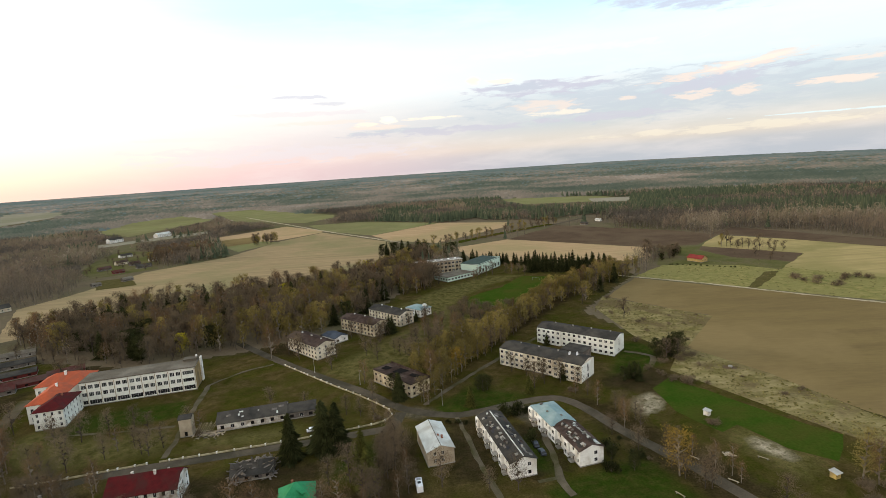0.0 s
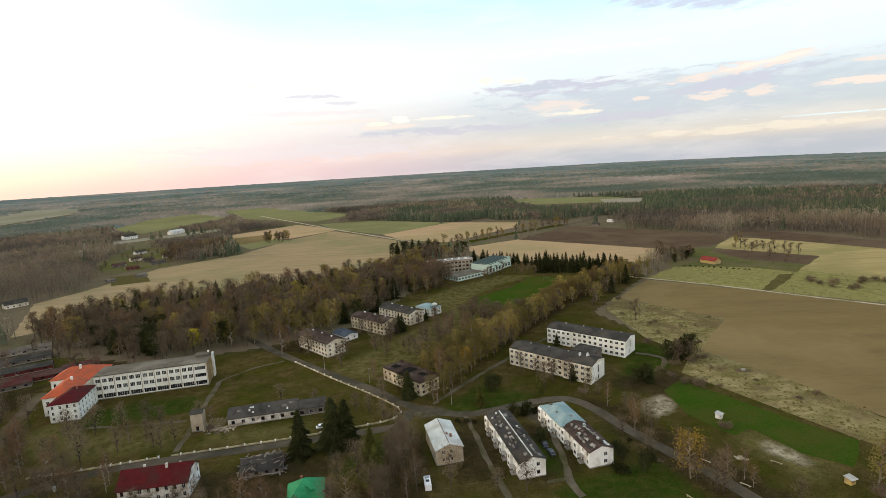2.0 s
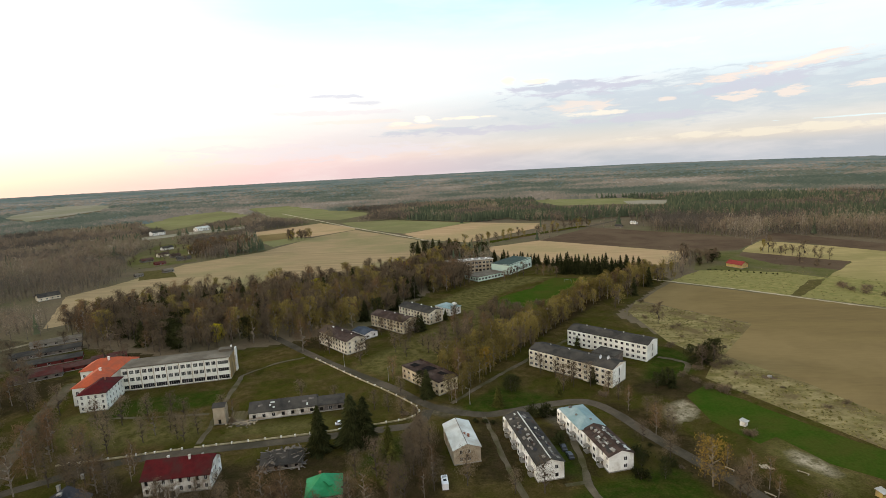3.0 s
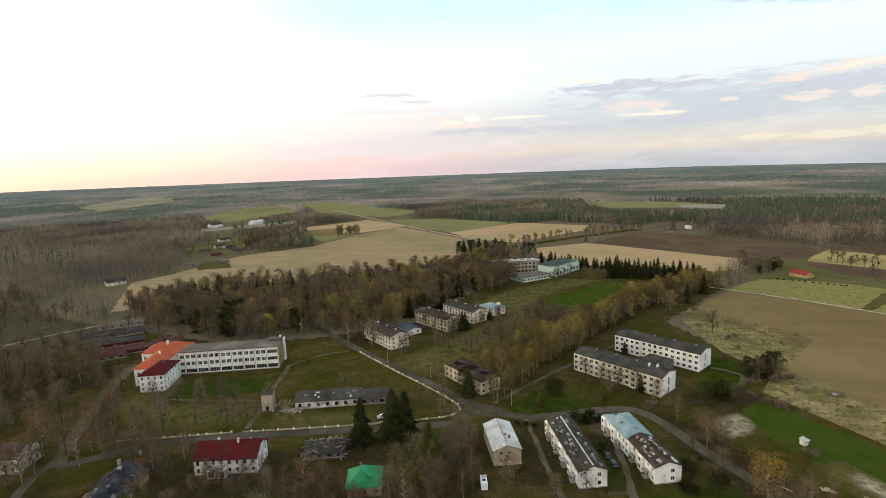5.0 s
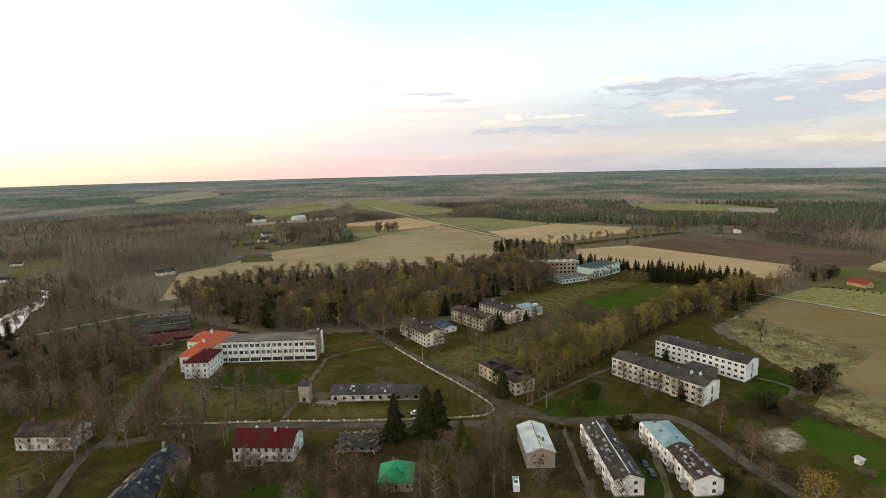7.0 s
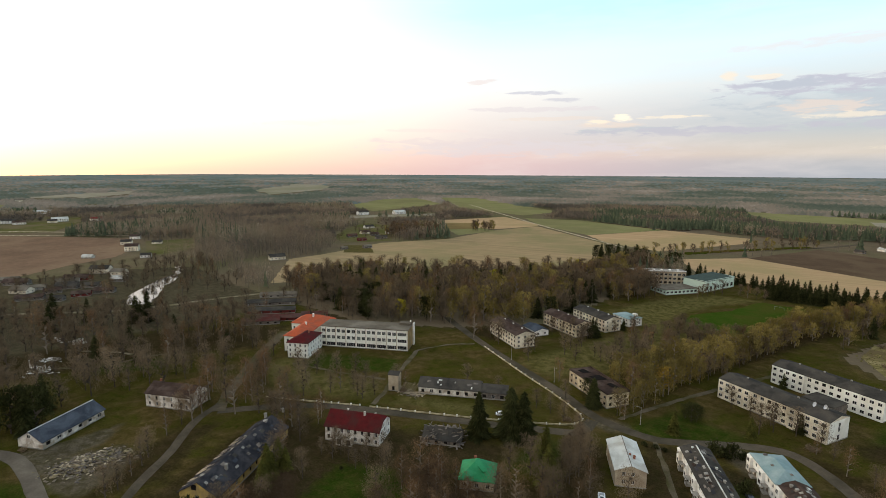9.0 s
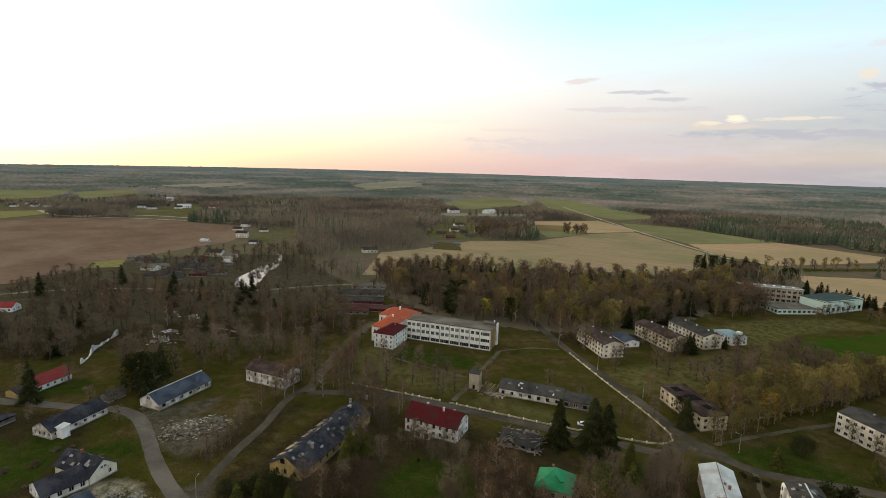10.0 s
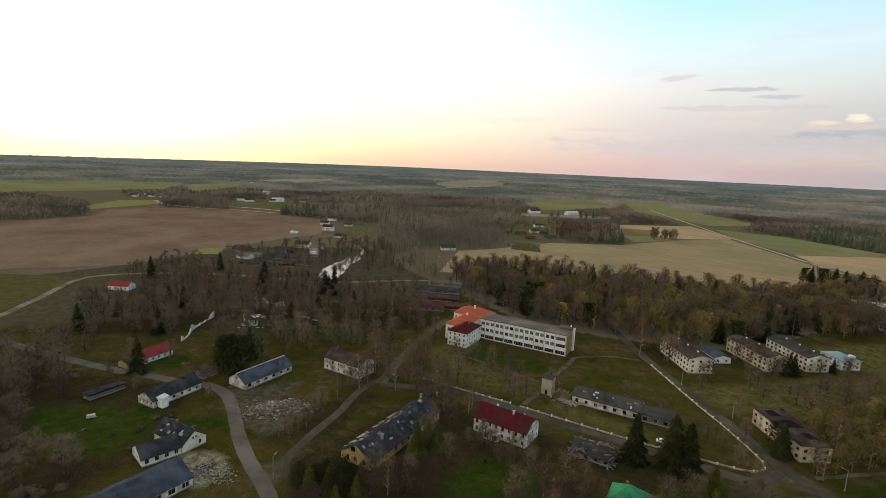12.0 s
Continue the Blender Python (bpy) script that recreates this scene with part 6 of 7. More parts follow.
BLOCKED = [(m, max(v.x for v in vs), min(v.y for v in vs)) for m, vs in BLOCKED if vs]


def free(x, y, gap=2.0, road=3.2):
    """Whether a trunk may stand there: in no building and on no road."""
    for (x0, y0), (x1, y1) in ROADWAY:
        dx, dy = x1 - x0, y1 - y0
        t = max(0, min(1, ((x - x0) * dx + (y - y0) * dy) / (dx * dx + dy * dy)))
        if math.hypot(x - x0 - t * dx, y - y0 - t * dy) < road:
            return False
    for m, ln, wd in BLOCKED:
        q = m @ Vector((x, y, 0))
        if -gap < q.x < ln + gap and wd - gap < q.y < gap:
            return False
    return True


RUINS = [(-259, 95), (-265, 100.4), (-274, 106.5), (-279, 112), (-285.5, 119), (-291, 126)]
POND_BANK = [[(x / k + dx, y / k) for k in (1.0, 1.10) for x, y, dx in ((RUINS[0][0], RUINS[0][1], 5), (RUINS[-1][0], RUINS[-1][1], -5))], [(-252, 122), (-270, 122), (-284, 140), (-262, 142)]]
POND_BANK[0] = [POND_BANK[0][0], POND_BANK[0][1], POND_BANK[0][3], POND_BANK[0][2]]
POND_BANK += [[(x / k, y / k) for x, y in POND] for k in (1.0, 1.03, 1.06, 1.09, 1.12)]


def scatter(poly, gap, mix, size=(0.8, 1.1), seed=1, limit=10 ** 6, skip=0.0, road=3.2):
    """Trees over an area at about that spacing; mix: kind and share."""
    rnd = random.Random(seed)
    xs, ys = [q[0] for q in poly], [q[1] for q in poly]
    kinds, shares = zip(*mix)
    y = min(ys)
    made = 0
    while y < max(ys):
        x = min(xs)
        while x < max(xs):
            px, py = x + rnd.uniform(-0.5, 0.5) * gap, y + rnd.uniform(-0.5, 0.5) * gap
            kind, s = rnd.choices(kinds, shares)[0], rnd.uniform(*size)
            if inside(px, py, poly) and free(px, py, 2.0, road) and not any(inside(px, py, q) for q in POND_BANK) and rnd.random() >= skip and made < limit:
                plant(kind, px, py, s, rnd.uniform(0.9, 1.12))
                made += 1
            x += gap
        y += gap


def row(pts, gap, mix, size=(0.8, 1.1), seed=1, wander=1.2):
    rnd = random.Random(seed)
    kinds, shares = zip(*mix)
    line = smooth_line(pts, 1.0)
    step = max(1, int(gap))
    for p in line[::step]:
        if rnd.random() < 0.9:
            x, y = p.x + rnd.uniform(-wander, wander), p.y + rnd.uniform(-wander, wander)
            if free(x, y, 1.0, 2.6):
                plant(rnd.choices(kinds, shares)[0], x, y, rnd.uniform(*size), rnd.uniform(0.9, 1.1))


# named single trees
PARK_TREES = [
    ("spruce", -46, 166.5, 1.1), ("spruce", -41.5, 166.5, 1.05), ("pine", -44, 164.5, 1.0), ("spruce", -56.5, 162, 1.0), ("thuja", -31, 155, 1.1), ("thuja", -33, 151, 0.9), ("spruce", -35, 292, 0.7),
    ("spruce", -33.5, 295, 0.6), ("bright", -69, 452, 1.15), ("bright", -64, 447, 1.0), ("red", -67, 124, 0.7), ("red", -64, 130, 0.75),
    ("red", -58, 131, 0.7), ("bare", -69, 113, 0.7), ("red", -55, 126, 0.65), ("bare", -31, 186, 0.5), ("bare", -37, 190, 0.5), ("bare", -43, 192, 0.5),
    ("bare", -61, 199, 0.45), ("bare", -77, 204, 0.5), ("bare", -34, 205, 0.5), ("red", -40, 222, 0.6), ("bare", -59, 241, 0.7), ("bare", -82, 265, 0.8), ("bare", -80, 259, 0.7)]
PARK_TREES_B = [
    ("bare", -60, 258, 0.55), ("bare", -50, 281, 0.6), ("bare", -40, 284, 0.6), ("bare", -37, 288, 0.55), ("bare", -88, 268, 0.7), ("bare", -57, 288, 0.6), ("bare", -46, 290, 0.6)]
MIDDLE_TREES = [
    ("thuja", -27.5, 143, 1.15), ("pine", 13, 205, 0.6), ("pine", 15, 206.5, 0.5), ("pine", 11, 207, 0.45), ("bare", 28, 224, 0.55), ("hedge", 21, 184, 1.6), ("hedge", 24.5, 183.5, 1.7),
    ("hedge", 28, 184, 0.9), ("thuja", 7, 193, 0.75), ("hedge", -2, 180, 0.6), ("hedge", 1, 179.5, 0.6), ("hedge", 4, 179, 0.5), ("spruce", -22.5, 203, 0.72), ("pine", -25, 207, 0.75),
    ("birch", 0, 216, 0.65), ("gold", 3, 225, 1.0), ("birch", -3, 222, 0.7), ("birch", 7, 233, 0.75), ("birch", -5, 214, 0.55), ("spruce", -20, 314, 0.45), ("bare", -21, 162, 0.7),
    ("bare", -18, 158, 0.7), ("bare", -20, 152, 0.75), ("red", -16, 146, 0.6), ("bare", -23, 170, 0.7), ("bare", -15, 139, 0.6), ("bare", -5, 141, 0.7), ("bare", 9, 137, 0.45)]
MIDDLE_TREES_B = [
    ("bare", 17.5, 137, 0.65), ("bare", -22, 147, 0.7), ("bare", -24, 157, 0.6), ("bare", -13, 199, 0.6), ("bush", -30, 187, 0.8), ("birch", -12, 199, 0.6), ("birch", -7.5, 205, 0.6),
    ("birch", -4, 211, 0.6), ("red", -10, 196.5, 0.5), ("bare", -24, 302, 0.5), ("hedge", 27, 164, 1.5)]
EAST_TREES = [
    ("spruce", 49, 212, 0.45), ("spruce", 51, 256, 0.4), ("pine", 74, 206, 0.5), ("pine", 80, 210, 0.5), ("spruce", 77, 209, 0.45), ("spruce", 80, 206, 0.5), ("spruce", 101, 230, 0.6), ("pine", 104, 229, 0.75),
    ("pine", 98, 230, 0.7), ("pine", 109, 233, 0.85), ("spruce", 104, 231, 0.65), ("bare", 112, 238, 0.5), ("bare", 40, 214, 0.55), ("bare", 47, 209, 0.6), ("bare", 53, 203, 0.55),
    ("bare", 34, 219, 0.5), ("thuja", 32, 201, 0.65), ("gold", 66, 139, 1.1), ("bare", 101, 226, 0.6), ("bare", 107, 228, 0.55), ("bush", 98, 224, 1.3), ("bush", 106, 225, 1.2), ("birch", 115, 132, 0.85), ("red", 117, 129, 0.8), ("bare", 72, 132, 0.7), ("red", 60, 168, 0.62),
    ("bush", 91, 167, 1.1), ("hedge", 47, 146, 0.8), ("hedge", 47, 143, 1.2), ("pine", 49, 149, 0.35), ("hedge", 51, 155, 1.3), ("pine", 54, 143, 0.4), ("hedge", 57, 149, 1.2)]
EAST_TREES_B = [
    ("bush", 50, 200, 1.0), ("bare", 35, 205, 0.7), ("bare", 40, 209, 0.6), ("bush", 113, 128, 1.2), ("bush", 119, 126, 1.4), ("bush", 110, 122, 1.2), ("red", 121, 122, 0.8)]
WEST_TREES = [
    ("spruce", -232, 68, 0.95), ("pine", -209, 95, 1.25), ("pine", -205, 101, 1.3), ("spruce", -206, 98, 1.0), ("spruce", -211, 100, 0.95), ("spruce", -217, 110, 0.9), ("spruce", -305, 62, 0.9),
    ("spruce", -279, 91, 0.85), ("spruce", -411, 129, 1.0), ("spruce", -323, 84, 0.6), ("spruce", -351, 188, 1.0), ("spruce", -325, 193, 0.9), ("spruce", -410, 180, 0.9), ("spruce", -322, 170, 1.0),
    ("spruce", -296, 204, 1.0), ("spruce", -292, 209, 1.1), ("spruce", -290, 203, 0.9), ("spruce", -222, 340, 1.0), ("spruce", -215, 330, 1.1), ("bright", -151, 278, 0.85), ("red", -158, 128, 0.9),
    ("red", -160, 134, 0.9), ("bare", -159, 145, 0.9), ("red", -148, 139, 0.85), ("red", -158, 155, 0.9), ("red", -167, 144, 1.0), ("red", -157, 165, 0.9), ("red", -172, 150, 0.9)]
WEST_TREES_B = [
    ("red", -150, 150, 0.7), ("bare", -144, 184, 0.7), ("bare", -152, 181, 0.7)]
LANE_TREES = [
    ("bright", -126, 386, 1.0), ("red", -96, 263, 1.05), ("thuja", -107, 112, 0.95), ("thuja", -108, 118, 0.85), ("thuja", -104, 107, 0.8), ("pine", -111, 79, 0.75), ("pine", -106, 84, 0.7),
    ("thuja", -112, 76, 0.75), ("thuja", -113, 82, 0.8), ("hedge", -115, 78, 1.7), ("bare", -103, 90, 0.7), ("red", -98, 92, 0.7), ("bare", -95, 97, 0.7),
    ("thuja", -106, 113, 0.7), ("thuja", -105, 118, 0.65), ("thuja", -106, 108, 0.6), ("bare", -97, 116, 0.6), ("bare", -128, 192, 0.6),
    ("bare", -119, 186, 0.55), ("bare", -135, 187, 0.65), ("bare", -120, 178, 0.5), ("bare", -108, 195, 0.4), ("red", -99, 186, 0.5), ("bush", -98, 184, 0.9), ("bush", -112, 200, 0.6)]
THICKETS = [
    ("thicket", -63, 121, 1.1), ("thicket", -57, 125, 1.0), ("thicket", -66, 110, 0.9), ("thicket", -54, 116, 0.9), ("thicket", -48, 120, 0.8),
    ("thicket", -97, 95, 0.95), ("thicket", -92, 100, 1.0), ("thicket", -101, 88, 0.9), ("thicket", -96, 106, 0.8), ("thicket", -61, 136, 0.7), ("thicket", -226, 40, 0.8), ("thicket", -238, 34, 0.9), ("thicket", -210, 24, 0.8),
    ("thicket", -196, 18, 0.8), ("thicket", -166, 28, 0.7)]
LANE_TREES_B = [
    ("bare", -126, 170, 0.6), ("bare", -114, 172, 0.6)]
for kind, x, y, s in PARK_TREES + PARK_TREES_B + MIDDLE_TREES + MIDDLE_TREES_B + EAST_TREES + EAST_TREES_B + WEST_TREES + WEST_TREES_B + LANE_TREES + LANE_TREES_B + THICKETS:
    plant(kind, x, y, s)

scatter([(-66, 104), (-46, 110), (-38, 126), (-52, 133), (-60, 128)], 6.0, [("red", 0.5), ("thicket", 0.5)], (0.5, 0.8), 40)
scatter([(-118, 72), (-106, 68), (-98, 80), (-100, 92), (-110, 88)], 5.0, [("thuja", 0.6), ("thicket", 0.2), ("pine", 0.2)], (0.6, 0.85), 41)
scatter([(-18, 176), (-22, 140), (-30, 128), (-24, 176)], 4.0, [("bare", 0.8), ("red", 0.2)], (0.4, 0.6), 42)
row([(-10, 214), (5, 236), (28, 268), (50, 303), (75, 342), (102, 370), (142, 406)], 3, [("birch", 0.86), ("bare", 0.08), ("red", 0.06)], (0.66, 0.95), 5, 2.0)
row([(-18, 222), (-3, 243), (20, 274), (47, 309), (74, 345), (102, 375), (138, 410)], 3, [("birch", 0.8), ("bare", 0.12), ("red", 0.08)], (0.62, 0.9), 6, 2.0)
row([(0, 225), (20, 252), (42, 286), (66, 322), (92, 354)], 4, [("birch", 0.62), ("bare", 0.28), ("bush", 0.1)], (0.5, 0.76), 7, 2.5)
row([(88, 330), (106, 352), (130, 386), (152, 402)], 6, [("birch", 0.55), ("spruce", 0.15), ("bare", 0.3)], (0.65, 0.9), 8, 2.5)
scatter([(-30, 246), (-8, 240), (16, 280), (38, 316), (14, 330), (-12, 300)], 6.5, [("bare", 0.75), ("red", 0.25)], (0.45, 0.65), 9)
row([(20, 500), (55, 487), (100, 462), (142, 438)], 3, [("spruce", 1.0)], (0.55, 0.85), 10, 1.6)
row([(72, 440), (95, 434), (124, 424)], 2, [("spruce", 1.0)], (0.55, 0.72), 11, 1.5)
row([(76, 446), (98, 440), (128, 429)], 2, [("spruce", 1.0)], (0.55, 0.8), 12, 1.5)
row([(-30, 548), (-10, 530), (10, 515)], 4, [("spruce", 0.8), ("bare", 0.2)], (0.7, 1.0), 13, 3)
row([(24, 420), (40, 436), (56, 440), (70, 428)], 6, [("bare", 0.8), ("red", 0.2)], (0.5, 0.7), 14, 1)
for side in (-6, 6):
    row([(-30 + side, 590), (-3 + side, 628 - side * 0.8), (59 + side, 686 - side * 0.8), (168 + side, 772 - side * 0.8)], 12, [("birch", 0.6), ("bare", 0.4)], (0.55, 0.8), 20 + side, 1.5)
row([(47, 203), (58, 186), (64, 172), (70, 158), (77, 146), (83, 132), (88, 118)], 6, [("bare", 0.8), ("red", 0.2)], (0.35, 0.55), 15, 2.0)
row([(50, 178), (54, 166), (60, 152), (66, 140), (72, 126)], 6, [("bare", 0.5), ("bush", 0.4), ("hedge", 0.1)], (0.4, 0.6), 16, 1.5)
row([(84, 262), (96, 250), (108, 240), (112, 226)], 5, [("bush", 1.0)], (0.8, 1.3), 17, 2.5)
row([(94, 205), (100, 200), (88, 214)], 4, [("bush", 1.0)], (0.8, 1.2), 18, 3)
row([(-152, 122), (-143, 104), (-137, 92), (-131, 82)], 6, [("bare", 0.7), ("bush", 0.3)], (0.4, 0.6), 19, 1.0)
row([(-162, 128), (-152, 108), (-146, 96), (-140, 84)], 6, [("bare", 0.7), ("red", 0.3)], (0.4, 0.65), 30, 1.0)
scatter([(-176, 150), (-192, 196), (-214, 236), (-250, 258), (-276, 210), (-300, 165), (-372, 130), (-300, 118), (-255, 150), (-215, 125)], 9.0, [("bare", 0.72), ("red", 0.15), ("bush", 0.09), ("spruce", 0.04)], (0.55, 0.95), 21, skip=0.15)
scatter([(-205, 105), (-215, 125), (-255, 150), (-300, 118), (-372, 120), (-350, 70), (-300, 60), (-258, 100)], 9, [("bare", 0.86), ("bush", 0.10), ("spruce", 0.04)], (0.55, 0.92), 22, skip=0.1)
scatter([(-276, 210), (-300, 165), (-372, 130), (-410, 150), (-352, 205), (-330, 225), (-290, 240)], 8.5, [("bare", 0.85), ("red", 0.15)], (0.5, 0.75), 43)
scatter([(-150, 20), (-165, 12), (-240, 10), (-330, 10), (-320, 25), (-245, 52), (-205, 30), (-172, 38)], 9, [("bush", 0.6), ("bare", 0.4)], (0.6, 1.1), 23, skip=0.25)
scatter([(-160, 150), (-122, 166), (-104, 172), (-106, 184), (-150, 180), (-168, 168)], 10, [("bare", 0.8), ("red", 0.2)], (0.45, 0.7), 24, skip=0.3)
scatter([(-200, 228), (-176, 244), (-168, 262), (-205, 285), (-250, 298), (-270, 262), (-232, 236)], 12, [("bare", 0.8), ("red", 0.2)], (0.55, 0.8), 25, skip=0.2)
scatter([(-52, 250), (-30, 246), (-12, 300), (-8, 330), (-22, 300), (-40, 275)], 9, [("bare", 0.7), ("bush", 0.3)], (0.4, 0.6), 26)
scatter([(-36, 150), (-24, 140), (-10, 134), (-14, 118), (-46, 112), (-60, 118)], 7.5, [("bare", 0.5), ("bush", 0.2), ("red", 0.3)], (0.5, 0.8), 27)
scatter([(-120, 150), (-108, 130), (-104, 112), (-128, 128), (-134, 148)], 7, [("bare", 0.6), ("red", 0.4)], (0.5, 0.7), 28)
scatter([(-356, 610), (-297, 675), (-330, 735), (-400, 700)], 8, [("red", 0.35), ("birch", 0.1), ("bare", 0.55)], (0.8, 1.0), 29)
scatter([(-280, 745), (-246, 768), (-252, 792), (-288, 770)], 8, [("bare", 0.6), ("birch", 0.4)], (0.7, 0.9), 31)
row([(279, 501), (290, 485), (299, 474), (310, 452)], 6, [("bare", 0.8), ("birch", 0.2)], (0.55, 0.85), 32, 3.0)
scatter([(256, 440), (262, 470), (297, 500), (312, 459), (297, 428), (270, 404)], 14, [("bare", 0.6), ("bush", 0.4)], (0.4, 0.6), 67)
scatter([(196, 492), (210, 490), (222, 474), (206, 450), (194, 460)], 6, [("bare", 0.8), ("bush", 0.2)], (0.4, 0.65), 68)
row([(196, 452), (210, 462), (222, 476)], 5, [("bare", 0.7), ("pine", 0.3)], (0.5, 0.75), 51, 3)
row([(-70, 462), (-50, 490), (-34, 512)], 7, [("spruce", 0.7), ("pine", 0.3)], (0.75, 1.05), 69, 3)
row([(-74, 572), (-46, 558), (-18, 549), (8, 544)], 5, [("spruce", 0.6), ("pine", 0.4)], (0.9, 1.3), 52, 4)
row([(252, 362), (256, 344), (262, 352)], 4, [("bush", 1.0)], (1.2, 1.7), 53, 4)
scatter([(-260, 330), (-236, 318), (-248, 352), (-268, 352)], 9, [("red", 0.7), ("bare", 0.3)], (0.8, 1.0), 33)
row([(-336, 239), (-353, 263), (-371, 290), (-392, 318)], 8, [("bare", 0.8), ("bush", 0.2)], (0.4, 0.6), 44, 2.0)
row([(195, 432), (215, 420), (236, 404)], 4, [("hedge", 1.0)], (0.35, 0.5), 45, 0.6)
row([(262, 330), (285, 352), (300, 345)], 6, [("bush", 1.0)], (1.2, 1.8), 34, 3)
row([(180, 452), (205, 462), (190, 470)], 6, [("bush", 0.6), ("bare", 0.4)], (0.8, 1.0), 35, 4)
scatter([(-240, 56), (-300, 44), (-288, 64), (-236, 66)], 6.5, [("bush", 0.5), ("bare", 0.5)], (0.5, 0.8), 54, skip=0.1)
scatter([(-245, 52), (-300, 44), (-300, 0), (-215, -4), (-160, 4), (-150, 22), (-172, 38), (-190, 26), (-224, 28)], 7.0, [("bush", 0.55), ("bare", 0.45)], (0.55, 1.0), 55, skip=0.15)
scatter([(-390, 347), (-364, 330), (-300, 300), (-330, 260), (-420, 200), (-480, 230), (-470, 340), (-440, 400)], 12, [("bare", 0.8), ("red", 0.2)], (0.5, 0.75), 56, skip=0.2)
scatter([(-322, 60), (-372, 120), (-430, 110), (-460, 160), (-420, 190), (-380, 140)], 10, [("bare", 0.85), ("bush", 0.15)], (0.5, 0.75), 57)
scatter([(-252, 72), (-206, 112), (-160, 62), (-176, 34), (-205, 28)], 11, [("bush", 0.6), ("bare", 0.4)], (0.32, 0.6), 66, skip=0.4)
scatter([(-228, 80), (-206, 93), (-190, 89), (-200, 72)], 6, [("bare", 0.6), ("bush", 0.4)], (0.4, 0.6), 61, skip=0.2)
scatter([(-205, 60), (-180, 42), (-168, 52), (-190, 66)], 9, [("bush", 1.0)], (0.5, 0.8), 58, skip=0.4)
scatter([(96, 212), (118, 236), (140, 180), (146, 160), (110, 188)], 13, [("bush", 1.0)], (0.5, 0.9), 59, skip=0.45)
scatter([(96, 262), (84, 316), (111, 341), (150, 288), (117, 242)], 12, [("bush", 0.85), ("bare", 0.15)], (0.5, 1.0), 60, skip=0.35)
scatter([(-172, 206), (-176, 186), (-150, 168), (-120, 158), (-106, 142), (-128, 134), (-152, 146), (-182, 188)], 6.5, [("bare", 0.75), ("red", 0.25)], (0.5, 0.8), 62, skip=0.15)
scatter([(4, 428), (-14, 398), (-40, 420), (-44, 450), (-30, 452), (2, 432)], 6.5, [("bare", 0.75), ("red", 0.25)], (0.75, 1.0), 63)
scatter([(-389, 552), (-339, 596), (-378, 670), (-430, 760), (-500, 790), (-480, 700), (-440, 610)], 20, [("bare", 0.5), ("bush", 0.5)], (0.4, 0.6), 64, skip=0.2)
scatter([(-104, 139), (-80, 140), (-70, 130), (-100, 122)], 5, [("bare", 0.8), ("hedge", 0.2)], (0.32, 0.5), 65)
wood_rnd = random.Random(4)
y = 262.0
while y < 522:
    x = -288.0
    while x < 6:
        px, py = x + wood_rnd.uniform(-3.2, 3.2), y + wood_rnd.uniform(-3.2, 3.2)
        stand = noise.noise((px * 0.018, py * 0.018, 5.0)) + 0.35 * noise.noise((px * 0.05, py * 0.05, 2.0))
        leafy = noise.noise((px * 0.014 + 9, py * 0.014, 8.0)) + (0.12 if px > -120 else -0.3)
        shares = (0.42, 0.10 + max(0.0, 0.55 * stand), 0.12 + max(0.0, 0.9 * leafy), 0.07 + max(0.0, -0.45 * stand), 0.03)
        kind, size_, tall_ = wood_rnd.choices(("bare", "red", "birch", "spruce", "pine"), shares)[0], wood_rnd.uniform(0.62, 1.16), wood_rnd.uniform(0.85, 1.2)
        if inside(px, py, PARK_WOODS) and free(px, py, 2.0):
            plant(kind, px, py, size_ * (0.9 if kind == "spruce" else 1.0), tall_)
        x += 6.3
    y += 6.3

for entry in sorted(QUEUE):
    grow(*entry[1:])


def merged(name, picks, which, label):
    """Trees past those that can be told apart, joined into one mass for each material."""
    mats = {}
    for kind, stem, crown, m in picks:
        me = crown if which == "crown" else stem
        me.calc_loop_triangles()
        co, idx = np.empty(len(me.vertices) * 3, dtype=np.float32), np.empty(len(me.loop_triangles) * 3, dtype=np.int32)
        me.vertices.foreach_get("co", co)
        me.loop_triangles.foreach_get("vertices", idx)
        a = np.array(m)
        mats.setdefault(me.materials[0].name, (me.materials[0], []))[1].append(co.reshape(-1, 3)[idx] @ a[:3, :3].T + a[:3, 3])
    for mat, pieces in mats.values():
        tagged(new(name, tri_mesh(name, np.concatenate(pieces), mat)), label, "woods", "", "stuff")


merged("park_woods_crowns", MASS, "crown", "brown leafless crowns of the park woods")
merged("park_woods_trunks", MASS, "stem", "grey trunks and limbs of the park woods")

# ---- woods: the far forest as one mass of trees ----
SPORTS = [(-45, 383), (0, 395), (15, 430), (14, 500), (60, 520), (150, 450), (165, 405), (110, 345), (86, 313), (30, 300)]
HAMLETS = [[(x - 22, y - 30), (x + 22, y - 30), (x + 22, y + 14), (x - 22, y + 14)] for x, y, *_ in HAMLET]
CLEAR = [v[0] for v in FIELDS.values()] + [VILLAGE, POND, SPORTS, *HAMLETS]
FAR_ROADS = [((-902, 1720), (-640, 1520)), ((-640, 1520), (-368, 1135)), ((-368, 1135), (-215, 905)), ((-215, 905), (-50, 672)), ((-70, 520), (59, 680)), ((59, 680), (240, 840)), ((-389, 58), (-436, 95)), ((-436, 95), (-383, 182)), ((-383, 182), (-265, 315))]


def near_road(x, y, w=10.0):
    for k, ((x0, y0), (x1, y1)) in enumerate(FAR_ROADS):
        dx, dy = x1 - x0, y1 - y0
        t = max(0, min(1, ((x - x0) * dx + (y - y0) * dy) / (dx * dx + dy * dy)))
        if math.hypot(x - x0 - t * dx, y - y0 - t * dy) < (34.0 if k in (4, 5) else w):
            return True
    return False


